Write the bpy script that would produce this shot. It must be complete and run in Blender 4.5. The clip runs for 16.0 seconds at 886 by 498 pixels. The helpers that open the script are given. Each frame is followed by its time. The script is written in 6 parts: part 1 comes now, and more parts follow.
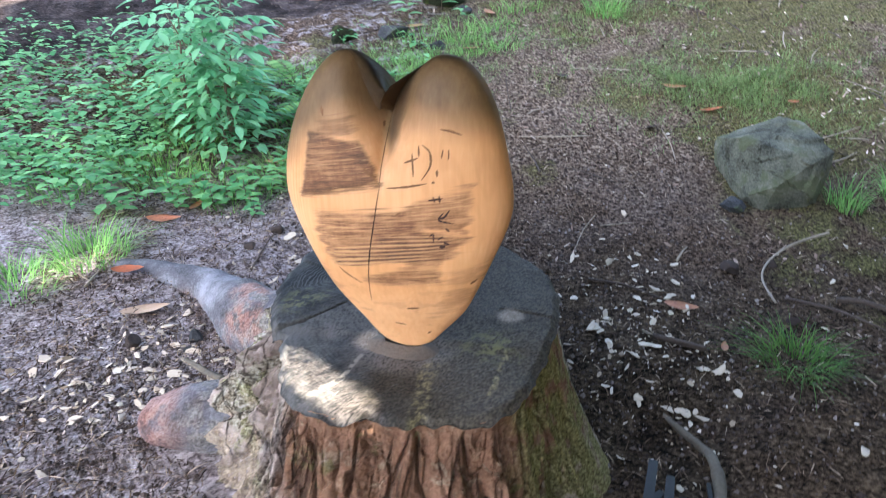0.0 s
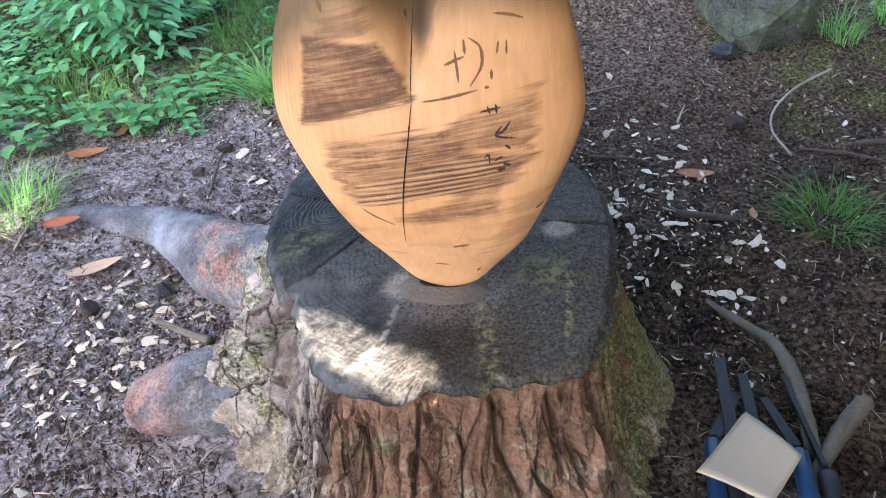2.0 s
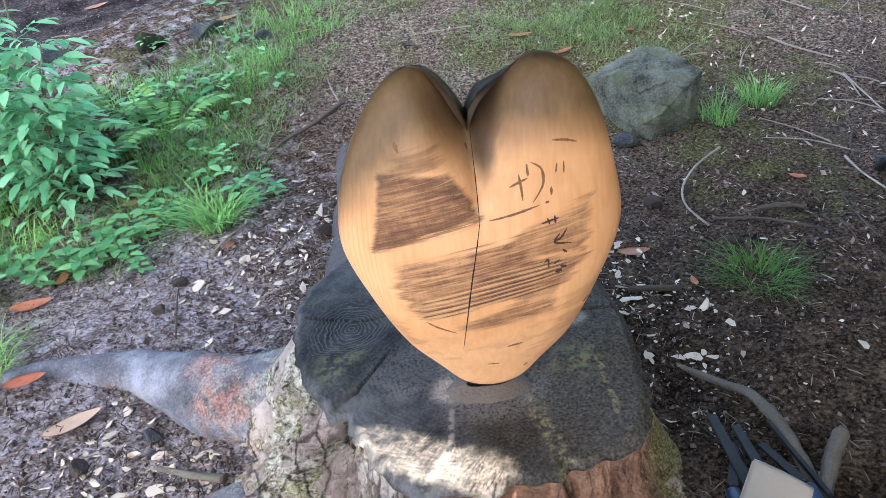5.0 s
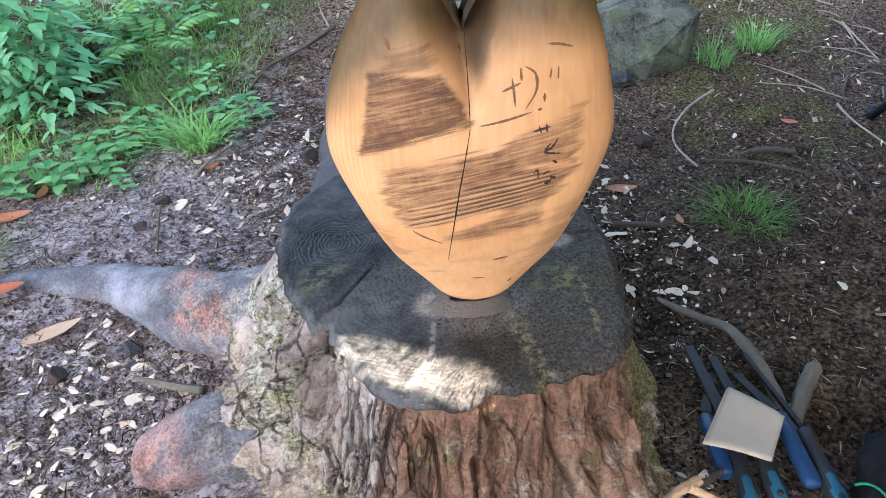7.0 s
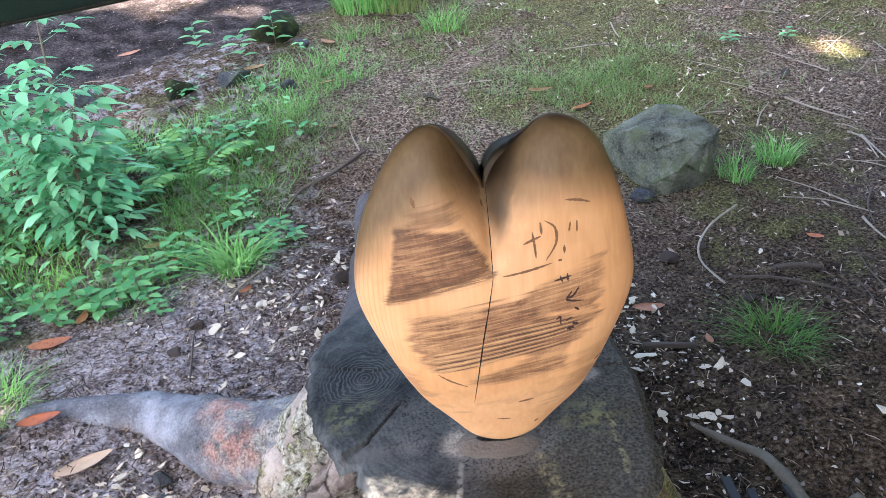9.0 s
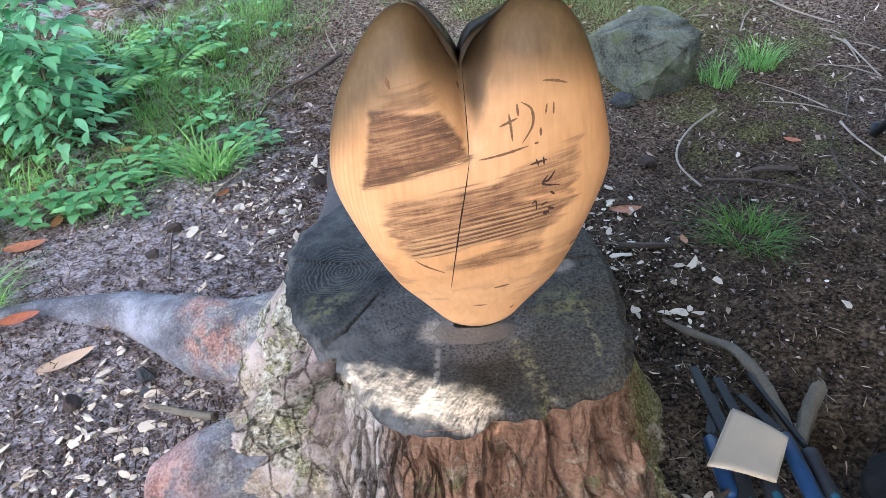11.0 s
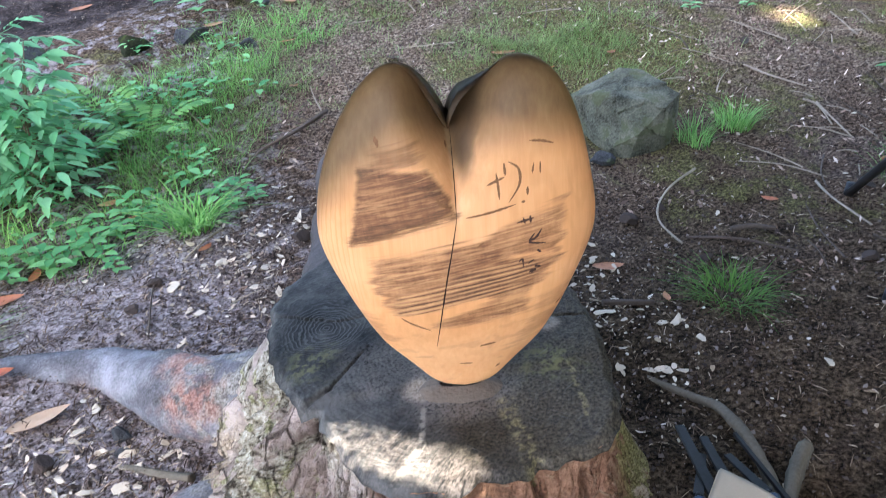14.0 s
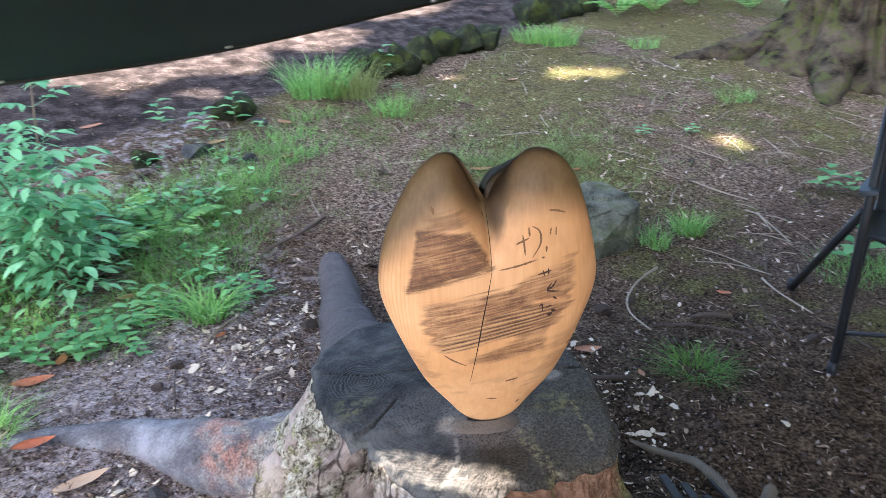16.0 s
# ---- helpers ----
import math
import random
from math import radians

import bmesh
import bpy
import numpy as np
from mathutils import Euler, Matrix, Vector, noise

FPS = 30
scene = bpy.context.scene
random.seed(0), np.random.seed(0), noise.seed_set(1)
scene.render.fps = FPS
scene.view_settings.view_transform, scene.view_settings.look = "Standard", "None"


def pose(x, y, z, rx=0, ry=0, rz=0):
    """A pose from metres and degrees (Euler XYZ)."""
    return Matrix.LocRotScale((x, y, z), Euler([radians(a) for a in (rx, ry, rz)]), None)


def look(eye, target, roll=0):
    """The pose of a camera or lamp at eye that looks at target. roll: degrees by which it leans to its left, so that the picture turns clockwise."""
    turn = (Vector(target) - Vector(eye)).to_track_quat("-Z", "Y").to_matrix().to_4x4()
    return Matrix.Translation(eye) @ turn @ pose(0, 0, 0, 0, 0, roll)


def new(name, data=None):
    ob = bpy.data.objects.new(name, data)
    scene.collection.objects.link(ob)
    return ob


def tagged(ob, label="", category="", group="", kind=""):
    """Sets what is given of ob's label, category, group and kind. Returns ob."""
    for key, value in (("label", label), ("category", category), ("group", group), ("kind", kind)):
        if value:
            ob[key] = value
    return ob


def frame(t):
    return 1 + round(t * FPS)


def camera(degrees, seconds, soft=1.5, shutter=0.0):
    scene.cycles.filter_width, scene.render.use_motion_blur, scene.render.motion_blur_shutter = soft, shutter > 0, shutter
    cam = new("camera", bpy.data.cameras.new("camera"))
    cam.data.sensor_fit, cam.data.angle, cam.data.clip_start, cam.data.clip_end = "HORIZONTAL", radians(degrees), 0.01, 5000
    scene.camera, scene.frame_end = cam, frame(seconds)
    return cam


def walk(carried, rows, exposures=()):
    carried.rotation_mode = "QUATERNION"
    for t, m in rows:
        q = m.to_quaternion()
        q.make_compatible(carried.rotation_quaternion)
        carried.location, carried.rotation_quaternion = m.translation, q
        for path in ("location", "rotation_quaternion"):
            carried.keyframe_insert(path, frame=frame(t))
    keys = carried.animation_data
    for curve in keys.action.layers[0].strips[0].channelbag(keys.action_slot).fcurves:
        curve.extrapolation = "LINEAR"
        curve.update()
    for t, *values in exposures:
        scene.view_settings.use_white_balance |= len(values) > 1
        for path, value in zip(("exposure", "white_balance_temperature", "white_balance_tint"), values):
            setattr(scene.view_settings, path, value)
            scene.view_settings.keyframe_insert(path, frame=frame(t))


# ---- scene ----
cam = camera(62.0, 16.0, soft=0.7, shutter=0.25)
PATH = [
    (0, (0.029, 0.024, 1.111), (-0.009, 1.807, 0.205), -0.7),
    (0.5, (-0.144, -0.005, 1.124), (-0.015, 1.698, 0.083), -2.5),
    (1, (-0.192, 0.027, 1.105), (0.046, 1.723, 0.071), -0.8),
    (1.5, (-0.158, 0.177, 1.072), (0.027, 1.86, 0.008), -2.5),
    (2, (-0.123, 0.284, 1.059), (-0.001, 1.875, -0.146), -5.9),
    (2.5, (-0.168, 0.294, 1.056), (0.056, 1.842, -0.19), -5.6),
    (3, (-0.269, 0.278, 1.056), (0.087, 1.76, -0.239), -5.5),
    (3.5, (-0.334, 0.277, 1.117), (0.158, 1.849, -0.016), -6.0),
    (3.7, (-0.343, 0.277, 1.136), (0.146, 1.892, 0.063), -6.7),
    (5.8, (-0.362, 0.28, 1.139), (0.136, 1.933, 0.128), -5.9),
    (6, (-0.365, 0.275, 1.12), (0.157, 1.908, 0.09), -4.6),
    (6.5, (-0.374, 0.269, 1.094), (0.129, 1.841, -0.036), -3.3),
    (7, (-0.37, 0.263, 1.09), (0.128, 1.831, -0.048), -3.7),
    (7.5, (-0.364, 0.261, 1.089), (0.137, 1.817, -0.063), -4.8),
    (8, (-0.363, 0.266, 1.116), (0.153, 1.887, 0.065), -5.1),
    (8.5, (-0.357, 0.274, 1.152), (0.148, 1.98, 0.239), -5.7),
    (9, (-0.356, 0.269, 1.154), (0.125, 1.989, 0.253), -5.5),
    (9.2, (-0.351, 0.262, 1.128), (0.101, 1.959, 0.17), -6.0),
    (9.5, (-0.357, 0.256, 1.128), (0.058, 1.872, 0.026), -6.5),
    (10, (-0.358, 0.25, 1.12), (0.084, 1.853, 0.009), -6.2),
    (10.2, (-0.358, 0.244, 1.119), (0.099, 1.855, 0.026), -6.0),
    (12.3, (-0.366, 0.256, 1.111), (0.117, 1.842, -0.007), -4.5),
    (12.5, (-0.361, 0.253, 1.109), (0.125, 1.836, -0.013), -4.8),
    (13, (-0.36, 0.25, 1.104), (0.128, 1.822, -0.033), -4.7),
    (13.5, (-0.368, 0.252, 1.103), (0.11, 1.819, -0.043), -4.8),
    (14, (-0.366, 0.254, 1.12), (0.196, 1.908, 0.145), -3.7),
    (14.2, (-0.379, 0.207, 1.124), (0.231, 1.863, 0.181), -4.1),
    (14.5, (-0.382, 0.128, 1.118), (0.164, 1.846, 0.251), -3.7),
    (14.7, (-0.393, 0.037, 1.13), (0.113, 1.827, 0.393), -3.0),
    (15, (-0.376, -0.072, 1.14), (0.0, 1.778, 0.48), -4.5),
    (15.5, (-0.409, -0.092, 1.142), (0.004, 1.764, 0.523), -3.9),
    (16, (-0.583, 0.043, 1.14), (0.151, 1.776, 0.462), -2.0),
]
walk(cam, [(t, look(eye, target, roll)) for t, eye, target, roll in PATH],
     exposures=[(0, 4.0, 6500, 12), (14, 4.0, 6500, 12), (15, 3.8, 6500, 12), (16, 3.8, 6500, 12)])

# ---- world, sun and sky ----
SUN_TO = Vector((-0.50, -0.42, 0.76)).normalized()      # the way to the sun
world = bpy.data.worlds.new("sky")
scene.world = world
world.use_nodes = True
wn = world.node_tree
sky = wn.nodes.new("ShaderNodeTexSky")
sky.sky_type = "NISHITA"
sky.sun_disc = False
sky.dust_density, sky.ozone_density = 1.4, 1.0
sky.sun_elevation = math.asin(SUN_TO.z)
sky.sun_rotation = math.atan2(SUN_TO.x, SUN_TO.y)
wn.links.new(sky.outputs[0], wn.nodes["Background"].inputs[0])
wn.nodes["Background"].inputs[1].default_value = 0.10
sun = new("sun", bpy.data.lights.new("sun", "SUN"))
sun.data.energy, sun.data.angle, sun.data.color = 5.0, radians(0.5), (1.0, 0.94, 0.84)
sun.matrix_world = look(SUN_TO * 20, (0, 0, 0))


# ---- small tools ----
def sm(a, b, v):
    """A soft step from 0 at a to 1 at b."""
    v = max(0.0, min(1.0, (v - a) / (b - a)))
    return v * v * (3 - 2 * v)


def nz(x, y, z=0.0, f=1.0, octaves=3):
    """Layered noise of about -1 to 1."""
    return noise.fractal((x * f, y * f, z * f), 1.0, 2.0, octaves)


def border_y(x):
    """The line of edging stones that parts the bank from the path."""
    return 4.12 + 0.40 * x + 0.04 * math.sin(x * 3)


def gz(x, y, fine=True):
    """The ground's height."""
    k = 0.22
    v = 0.245 * k * math.log1p(math.exp(min(60, (y - 2.12) / k)))
    if y > 6.5:
        v -= 0.245 * (y - 6.5) - 0.245 * 5 * (1 - math.exp(-(y - 6.5) / 5)) if y < 60 else 0.245 * (y - 6.5) - 0.245 * 5
    v += 0.05 * sm(0.25, 0.9, -x) * (1 - sm(2.0, 2.6, y)) - 0.05 * sm(0.2, 0.9, -x) * sm(2.2, 2.8, y) * (1 - sm(3.2, 4.0, y))
    d = math.hypot((x + 0.05) / 1.0, (y - 1.25) / 1.05)
    v += 0.05 * (1 - sm(0.35, 0.75, d)) * (0.3 + 0.7 * sm(-0.2, 0.3, -x))
    v -= 0.045 * math.exp(-((x - 0.48) ** 2 + (y - 1.32) ** 2) / 0.02)
    if fine and -6 < x < 9 and -3 < y < 12:
        v += 0.020 * nz(x, y, 0, 1.7) + 0.010 * nz(x, y, 3, 6.0) + 0.006 * abs(nz(x, y, 7, 17.0))
        v -= 0.10 * sm(0.0, 0.5, y - border_y(x) - 0.1) * sm(-3.5, 0, -abs(x - 0.5) + 0.0)
    return v


def finish(bm, material, name, smooth=True):
    me = bpy.data.meshes.new(name)
    bm.to_mesh(me)
    bm.free()
    for p in me.polygons:
        p.use_smooth = smooth
    for m in (material if isinstance(material, (list, tuple)) else [material]):
        me.materials.append(m)
    return me


def part(name, bm, material, parent, label="", smooth=True):
    """A bmesh as one mesh object under a thing or a part."""
    ob = new(name, finish(bm, material, name, smooth))
    ob.parent = parent
    return tagged(ob, label)


def thing(name, bm, material, label, category, group="", kind="", smooth=True):
    return tagged(new(name, finish(bm, material, name, smooth)), label, category, group, kind)


def holder(name, at, label, category, group=""):
    ob = new(name)
    ob.location = at
    ob.empty_display_size = 0.05
    return tagged(ob, label, category, group)


def from_lists(name, verts, faces, material, smooth=True):
    me = bpy.data.meshes.new(name)
    me.from_pydata(verts, [], faces)
    for p in me.polygons:
        p.use_smooth = smooth
    me.materials.append(material)
    return me


def tube(bm, points, radii, sides=8, cap=True, rough=0.0, seed=0):
    """A bent, tapering rod through points."""
    rings = []
    pts = [Vector(p) for p in points]
    side = None
    for i, p in enumerate(pts):
        way = (pts[min(i + 1, len(pts) - 1)] - pts[max(i - 1, 0)]).normalized()
        if side is None:
            side = way.orthogonal().normalized()
        side = (side - way * side.dot(way)).normalized()
        up = way.cross(side)
        ring = []
        for k in range(sides):
            a = 2 * math.pi * k / sides
            r = radii[i] * (1 + rough * noise.noise((p.x * 9 + math.cos(a) * 1.5 + seed, p.y * 9 + math.sin(a) * 1.5, p.z * 9)))
            ring.append(bm.verts.new(p + (side * math.cos(a) + up * math.sin(a)) * r))
        rings.append(ring)
    for a, b in zip(rings, rings[1:]):
        for k in range(sides):
            bm.faces.new((a[k], a[(k + 1) % sides], b[(k + 1) % sides], b[k]))
    if cap:
        bm.faces.new(rings[0][::-1])
        bm.faces.new(rings[-1])
    return rings


def curve_pts(pts, n):
    """A smooth run of n points through a few."""
    pts = [Vector(p) for p in pts]
    out = []
    for j in range(n):
        f = j / (n - 1) * (len(pts) - 1)
        i = min(int(f), len(pts) - 2)
        f -= i
        a, b, c, d = pts[max(i - 1, 0)], pts[i], pts[i + 1], pts[min(i + 2, len(pts) - 1)]
        out.append(0.5 * ((2 * b) + (c - a) * f + (2 * a - 5 * b + 4 * c - d) * f * f + (3 * b - a - 3 * c + d) * f ** 3))
    return out


# ---- materials ----
class Mat:
    """A node material in the making."""

    def __init__(self, name):
        self.m = bpy.data.materials.new(name)
        self.m.use_nodes = True
        self.t = self.m.node_tree
        self.b = self.t.nodes["Principled BSDF"]
        self.coord = self.t.nodes.new("ShaderNodeTexCoord").outputs["Object"]

    def put(self, socket, value):
        if isinstance(value, (int, float)):
            socket.default_value = value
        elif isinstance(value, (tuple, list)):
            socket.default_value = (*value, 1.0) if len(value) == 3 and socket.type == "RGBA" else value
        else:
            self.t.links.new(value, socket)

    def math(self, op, a, b=0.0, c=None, clamp=False):
        n = self.t.nodes.new("ShaderNodeMath")
        n.operation, n.use_clamp = op, clamp
        self.put(n.inputs[0], a)
        self.put(n.inputs[1], b)
        if c is not None:
            self.put(n.inputs[2], c)
        return n.outputs[0]

    def scaled(self, s, turn=(0, 0, 0)):
        n = self.t.nodes.new("ShaderNodeMapping")
        self.t.links.new(self.coord, n.inputs[0])
        n.vector_type = "TEXTURE"
        n.inputs["Scale"].default_value = [1 / a for a in s]
        n.inputs["Rotation"].default_value = [radians(a) for a in turn]
        return n.outputs[0]

    def noise(self, scale, detail=4.0, vec=None, distort=0.0, rough=0.55):
        n = self.t.nodes.new("ShaderNodeTexNoise")
        self.t.links.new(vec if vec is not None else self.coord, n.inputs["Vector"])
        n.inputs["Scale"].default_value, n.inputs["Detail"].default_value = scale, detail
        n.inputs["Distortion"].default_value, n.inputs["Roughness"].default_value = distort, rough
        return n.outputs[0]

    def cells(self, scale, vec=None, feature="F1", out=0):
        n = self.t.nodes.new("ShaderNodeTexVoronoi")
        n.feature = feature
        self.t.links.new(vec if vec is not None else self.coord, n.inputs["Vector"])
        n.inputs["Scale"].default_value = scale
        return n.outputs[out]

    def ramp(self, value, stops):
        n = self.t.nodes.new("ShaderNodeValToRGB")
        self.put(n.inputs[0], value)
        e = n.color_ramp.elements
        while len(e) < len(stops):
            e.new(0.5)
        for el, (p, c) in zip(e, stops):
            el.position = p
            el.color = (*c, 1) if isinstance(c, tuple) else (c, c, c, 1)
        return n.outputs[0]

    def step(self, value, a, b):
        n = self.t.nodes.new("ShaderNodeMapRange")
        n.interpolation_type = "SMOOTHSTEP"
        self.put(n.inputs[0], value)
        n.inputs[1].default_value, n.inputs[2].default_value = a, b
        return n.outputs[0]

    def mix(self, f, a, b, how="MIX"):
        n = self.t.nodes.new("ShaderNodeMix")
        n.data_type, n.blend_type = "RGBA", how
        self.put(n.inputs[0], f)
        self.put(n.inputs[6], a)
        self.put(n.inputs[7], b)
        return n.outputs[2]

    def axes(self):
        n = self.t.nodes.new("ShaderNodeSeparateXYZ")
        self.t.links.new(self.coord, n.inputs[0])
        return n.outputs

    def angle(self, x, y):
        """The angle from east, 0 to 2 pi."""
        return self.math("MODULO", self.math("ADD", self.math("ARCTAN2", y, x), 2 * math.pi), 2 * math.pi)

    def spot(self, at, near, far, rag=0.0):
        """1 close to a place, 0 past far, with a ragged edge."""
        n = self.t.nodes.new("ShaderNodeVectorMath")
        n.operation = "DISTANCE"
        self.t.links.new(self.coord, n.inputs[0])
        n.inputs[1].default_value = at
        d = n.outputs["Value"]
        if rag:
            d = self.math("ADD", d, self.math("MULTIPLY_ADD", self.noise(22, 5), 2 * rag, -rag))
        return self.step(d, far, near)

    def line(self, x, y, a, b, width, wobble=0.0):
        """1 on the line from a to b, 0 past its width."""
        lx, ly = b[0] - a[0], b[1] - a[1]
        k = lx * lx + ly * ly
        if wobble:
            w = self.math("MULTIPLY_ADD", self.noise(26, 4), 2 * wobble, -wobble)
            x, y = self.math("ADD", x, w), self.math("ADD", y, w)
        dx, dy = self.math("ADD", x, -a[0]), self.math("ADD", y, -a[1])
        f = self.math("ADD", self.math("MULTIPLY", dx, lx / k), self.math("MULTIPLY", dy, ly / k), clamp=True)
        ex = self.math("SUBTRACT", dx, self.math("MULTIPLY", f, lx))
        ey = self.math("SUBTRACT", dy, self.math("MULTIPLY", f, ly))
        d = self.math("SQRT", self.math("ADD", self.math("MULTIPLY", ex, ex), self.math("MULTIPLY", ey, ey)))
        return self.step(d, width, width * 0.25)

    def rand(self):
        return self.t.nodes.new("ShaderNodeObjectInfo").outputs["Random"]

    def island(self):
        return self.t.nodes.new("ShaderNodeNewGeometry").outputs["Random Per Island"]

    def done(self, colour, rough=0.8, bump=None, strength=0.4, distance=0.004, metal=0.0, spec=0.2):
        self.put(self.b.inputs["Base Color"], colour)
        self.put(self.b.inputs["Roughness"], rough)
        self.put(self.b.inputs["Metallic"], metal)
        self.put(self.b.inputs["Specular IOR Level"], spec)
        if bump is not None:
            n = self.t.nodes.new("ShaderNodeBump")
            n.inputs["Strength"].default_value, n.inputs["Distance"].default_value = strength, distance
            self.put(n.inputs["Height"], bump)
            self.t.links.new(n.outputs[0], self.b.inputs["Normal"])
        return self.m


def plain(name, a, b, scale=8.0, rough=0.7, bump=0.3, distance=0.002, metal=0.0, fine=60.0, spec=0.25):
    m = Mat(name)
    big, small = m.noise(scale), m.noise(fine, 3)
    c = m.mix(m.math("MULTIPLY_ADD", small, 0.5, m.math("MULTIPLY", big, 0.5)), a, b)
    return m.done(c, rough, m.math("MULTIPLY_ADD", small, 0.6, big), bump, distance, metal, spec)


def leafy(name, low, high, rough=0.6, gloss=0.2, through_light=0.38):
    """Thin leaves, each with a tint of its own, that let some light through."""
    m = Mat(name)
    c = m.mix(m.island(), low, high)
    c = m.mix(m.math("MULTIPLY", m.noise(40.0, 2), 0.35), c, tuple(v * 0.55 for v in low))
    m.done(c, rough, m.noise(120.0, 2), 0.2, 0.001, 0, gloss)
    tr = m.t.nodes.new("ShaderNodeBsdfTranslucent")
    m.put(tr.inputs[0], c)
    mx = m.t.nodes.new("ShaderNodeMixShader")
    mx.inputs[0].default_value = through_light
    m.t.links.new(m.b.outputs[0], mx.inputs[1])
    m.t.links.new(tr.outputs[0], mx.inputs[2])
    m.t.links.new(mx.outputs[0], m.t.nodes["Material Output"].inputs[0])
    return m.m


def ground_material():
    m = Mat("forest_soil")
    x, y, z = m.axes()
    big, mid, small = m.noise(1.1, 5), m.noise(5.5, 6), m.noise(95, 7, None, 0.3, 0.68)
    soil = m.ramp(small, [(0.38, (0.010, 0.0062, 0.004)), (0.47, (0.054, 0.034, 0.022)), (0.56, (0.138, 0.092, 0.062)), (0.68, (0.28, 0.20, 0.14))])
    soil = m.mix(m.math("MULTIPLY", m.step(mid, 0.46, 0.62), 0.45), soil, m.ramp(small, [(0.38, (0.022, 0.016, 0.014)), (0.52, (0.120, 0.088, 0.076)), (0.66, (0.26, 0.205, 0.18))]))
    # litter of needles: thin streaks that lie two ways
    s1 = m.noise(42, 3, m.scaled((1, 8, 1), (0, 0, 35)), 0.6)
    s2 = m.noise(42, 3, m.scaled((1, 8, 1), (0, 0, -50)), 0.6)
    streak = m.step(m.math("MAXIMUM", s1, s2), 0.62, 0.72)
    c = m.mix(m.math("MULTIPLY", streak, 0.75), soil, (0.23, 0.165, 0.12))
    bankside = m.math("MULTIPLY", m.step(m.math("MULTIPLY_ADD", mid, 0.8, y), 2.5, 3.3), m.step(small, 0.40, 0.56))
    c = m.mix(m.math("MULTIPLY", m.math("MULTIPLY", bankside, m.step(x, -0.1, 0.3)), 0.7), c, m.ramp(m.noise(60, 6, None, 0.3, 0.7), [(0.40, (0.042, 0.028, 0.018)), (0.49, (0.21, 0.148, 0.104)), (0.60, (0.46, 0.365, 0.27))]))
    # dry grey dust close by the roots
    near = m.math("MULTIPLY", m.step(m.math("MULTIPLY_ADD", x, -1.0, m.math("MULTIPLY", mid, 0.7)), 0.62, 1.10), m.step(m.math("MULTIPLY_ADD", mid, 1.0, y), 2.45, 1.85))
    dust = m.ramp(m.math("MULTIPLY_ADD", small, 0.55, m.math("MULTIPLY", m.noise(14, 6), 0.45)), [(0.39, (0.055, 0.042, 0.039)), (0.47, (0.23, 0.192, 0.186)), (0.58, (0.54, 0.485, 0.485))])
    c = m.mix(m.math("MULTIPLY", near, 0.85), c, dust)
    # western soil and dust flecks painted paler, standing in for skylight there
    pale = m.math("MULTIPLY", m.step(m.math("MULTIPLY_ADD", mid, 0.5, x), 0.10, -0.25), m.step(y, 2.9, 2.3))
    c = m.mix(m.math("MULTIPLY", pale, 0.78), c, m.ramp(m.math("MULTIPLY_ADD", small, 0.6, m.math("MULTIPLY", m.noise(30, 5), 0.4)), [(0.40, (0.055, 0.042, 0.039)), (0.49, (0.22, 0.178, 0.170)), (0.60, (0.52, 0.45, 0.44))]))
    fleck = m.math("MULTIPLY", m.step(m.noise(19, 5, None, 0.4), 0.47, 0.60), m.step(x, 0.15, -0.3))
    c = m.mix(m.math("MULTIPLY", fleck, 0.62), c, dust)
    # damp black soil in the hollow by the stump, with shade painted in
    wet_shade = m.math("SQRT", m.math("ADD", m.math("MULTIPLY", m.math("POWER", m.math("ADD", x, -0.40), 2.0), 1.3), m.math("POWER", m.math("ADD", y, -1.42), 2.0)))
    wet_shade = m.step(m.math("MULTIPLY_ADD", mid, -0.5, m.math("ADD", wet_shade, 0.25)), 0.42, 0.12)
    c = m.mix(m.math("MULTIPLY", wet_shade, 0.85), c, m.ramp(small, [(0.42, (0.0015, 0.001, 0.0007)), (0.52, (0.007, 0.0046, 0.003)), (0.60, (0.040, 0.027, 0.018)), (0.72, (0.20, 0.148, 0.108))]))
    # wider dark soil to the east: the tarpaulin's shade put into its colour
    damp_shade = m.math("SQRT", m.math("ADD", m.math("MULTIPLY", m.math("POWER", m.math("ADD", x, -0.8), 2.0), 0.7), m.math("POWER", m.math("ADD", y, -1.40), 2.0)))
    damp_shade = m.step(m.math("MULTIPLY_ADD", m.noise(3.5, 5), 0.9, damp_shade), 1.42, 0.80)
    c = m.mix(m.math("MULTIPLY", damp_shade, 0.75), c, m.ramp(m.math("MULTIPLY_ADD", small, 0.6, m.math("MULTIPLY", m.noise(17, 5, None, 0.3), 0.4)), [(0.41, (0.006, 0.004, 0.0025)), (0.49, (0.036, 0.024, 0.014)), (0.57, (0.098, 0.068, 0.040)), (0.68, (0.21, 0.155, 0.10))]))
    # sawdust and crumbled bark at the stump's foot
    foot = m.math("SQRT", m.math("ADD", m.math("POWER", m.math("ADD", x, 0.07), 2.0), m.math("POWER", m.math("ADD", y, -1.2), 2.0)))
    foot = m.math("MULTIPLY", m.step(m.math("MULTIPLY_ADD", mid, 0.3, foot), 0.78, 0.60), m.step(small, 0.42, 0.54))
    c = m.mix(m.math("MULTIPLY", m.math("MULTIPLY", foot, m.step(y, 1.10, 0.95)), 0.7), c, m.ramp(m.noise(60, 5), [(0.40, (0.10, 0.072, 0.045)), (0.62, (0.36, 0.28, 0.19))]))
    # moss in spreading patches, more of it up the bank and to the east
    want = m.math("ADD", m.math("MULTIPLY", m.step(y, 2.3, 3.4), 0.07), m.math("MULTIPLY", m.step(x, 0.6, 1.3), 0.07))
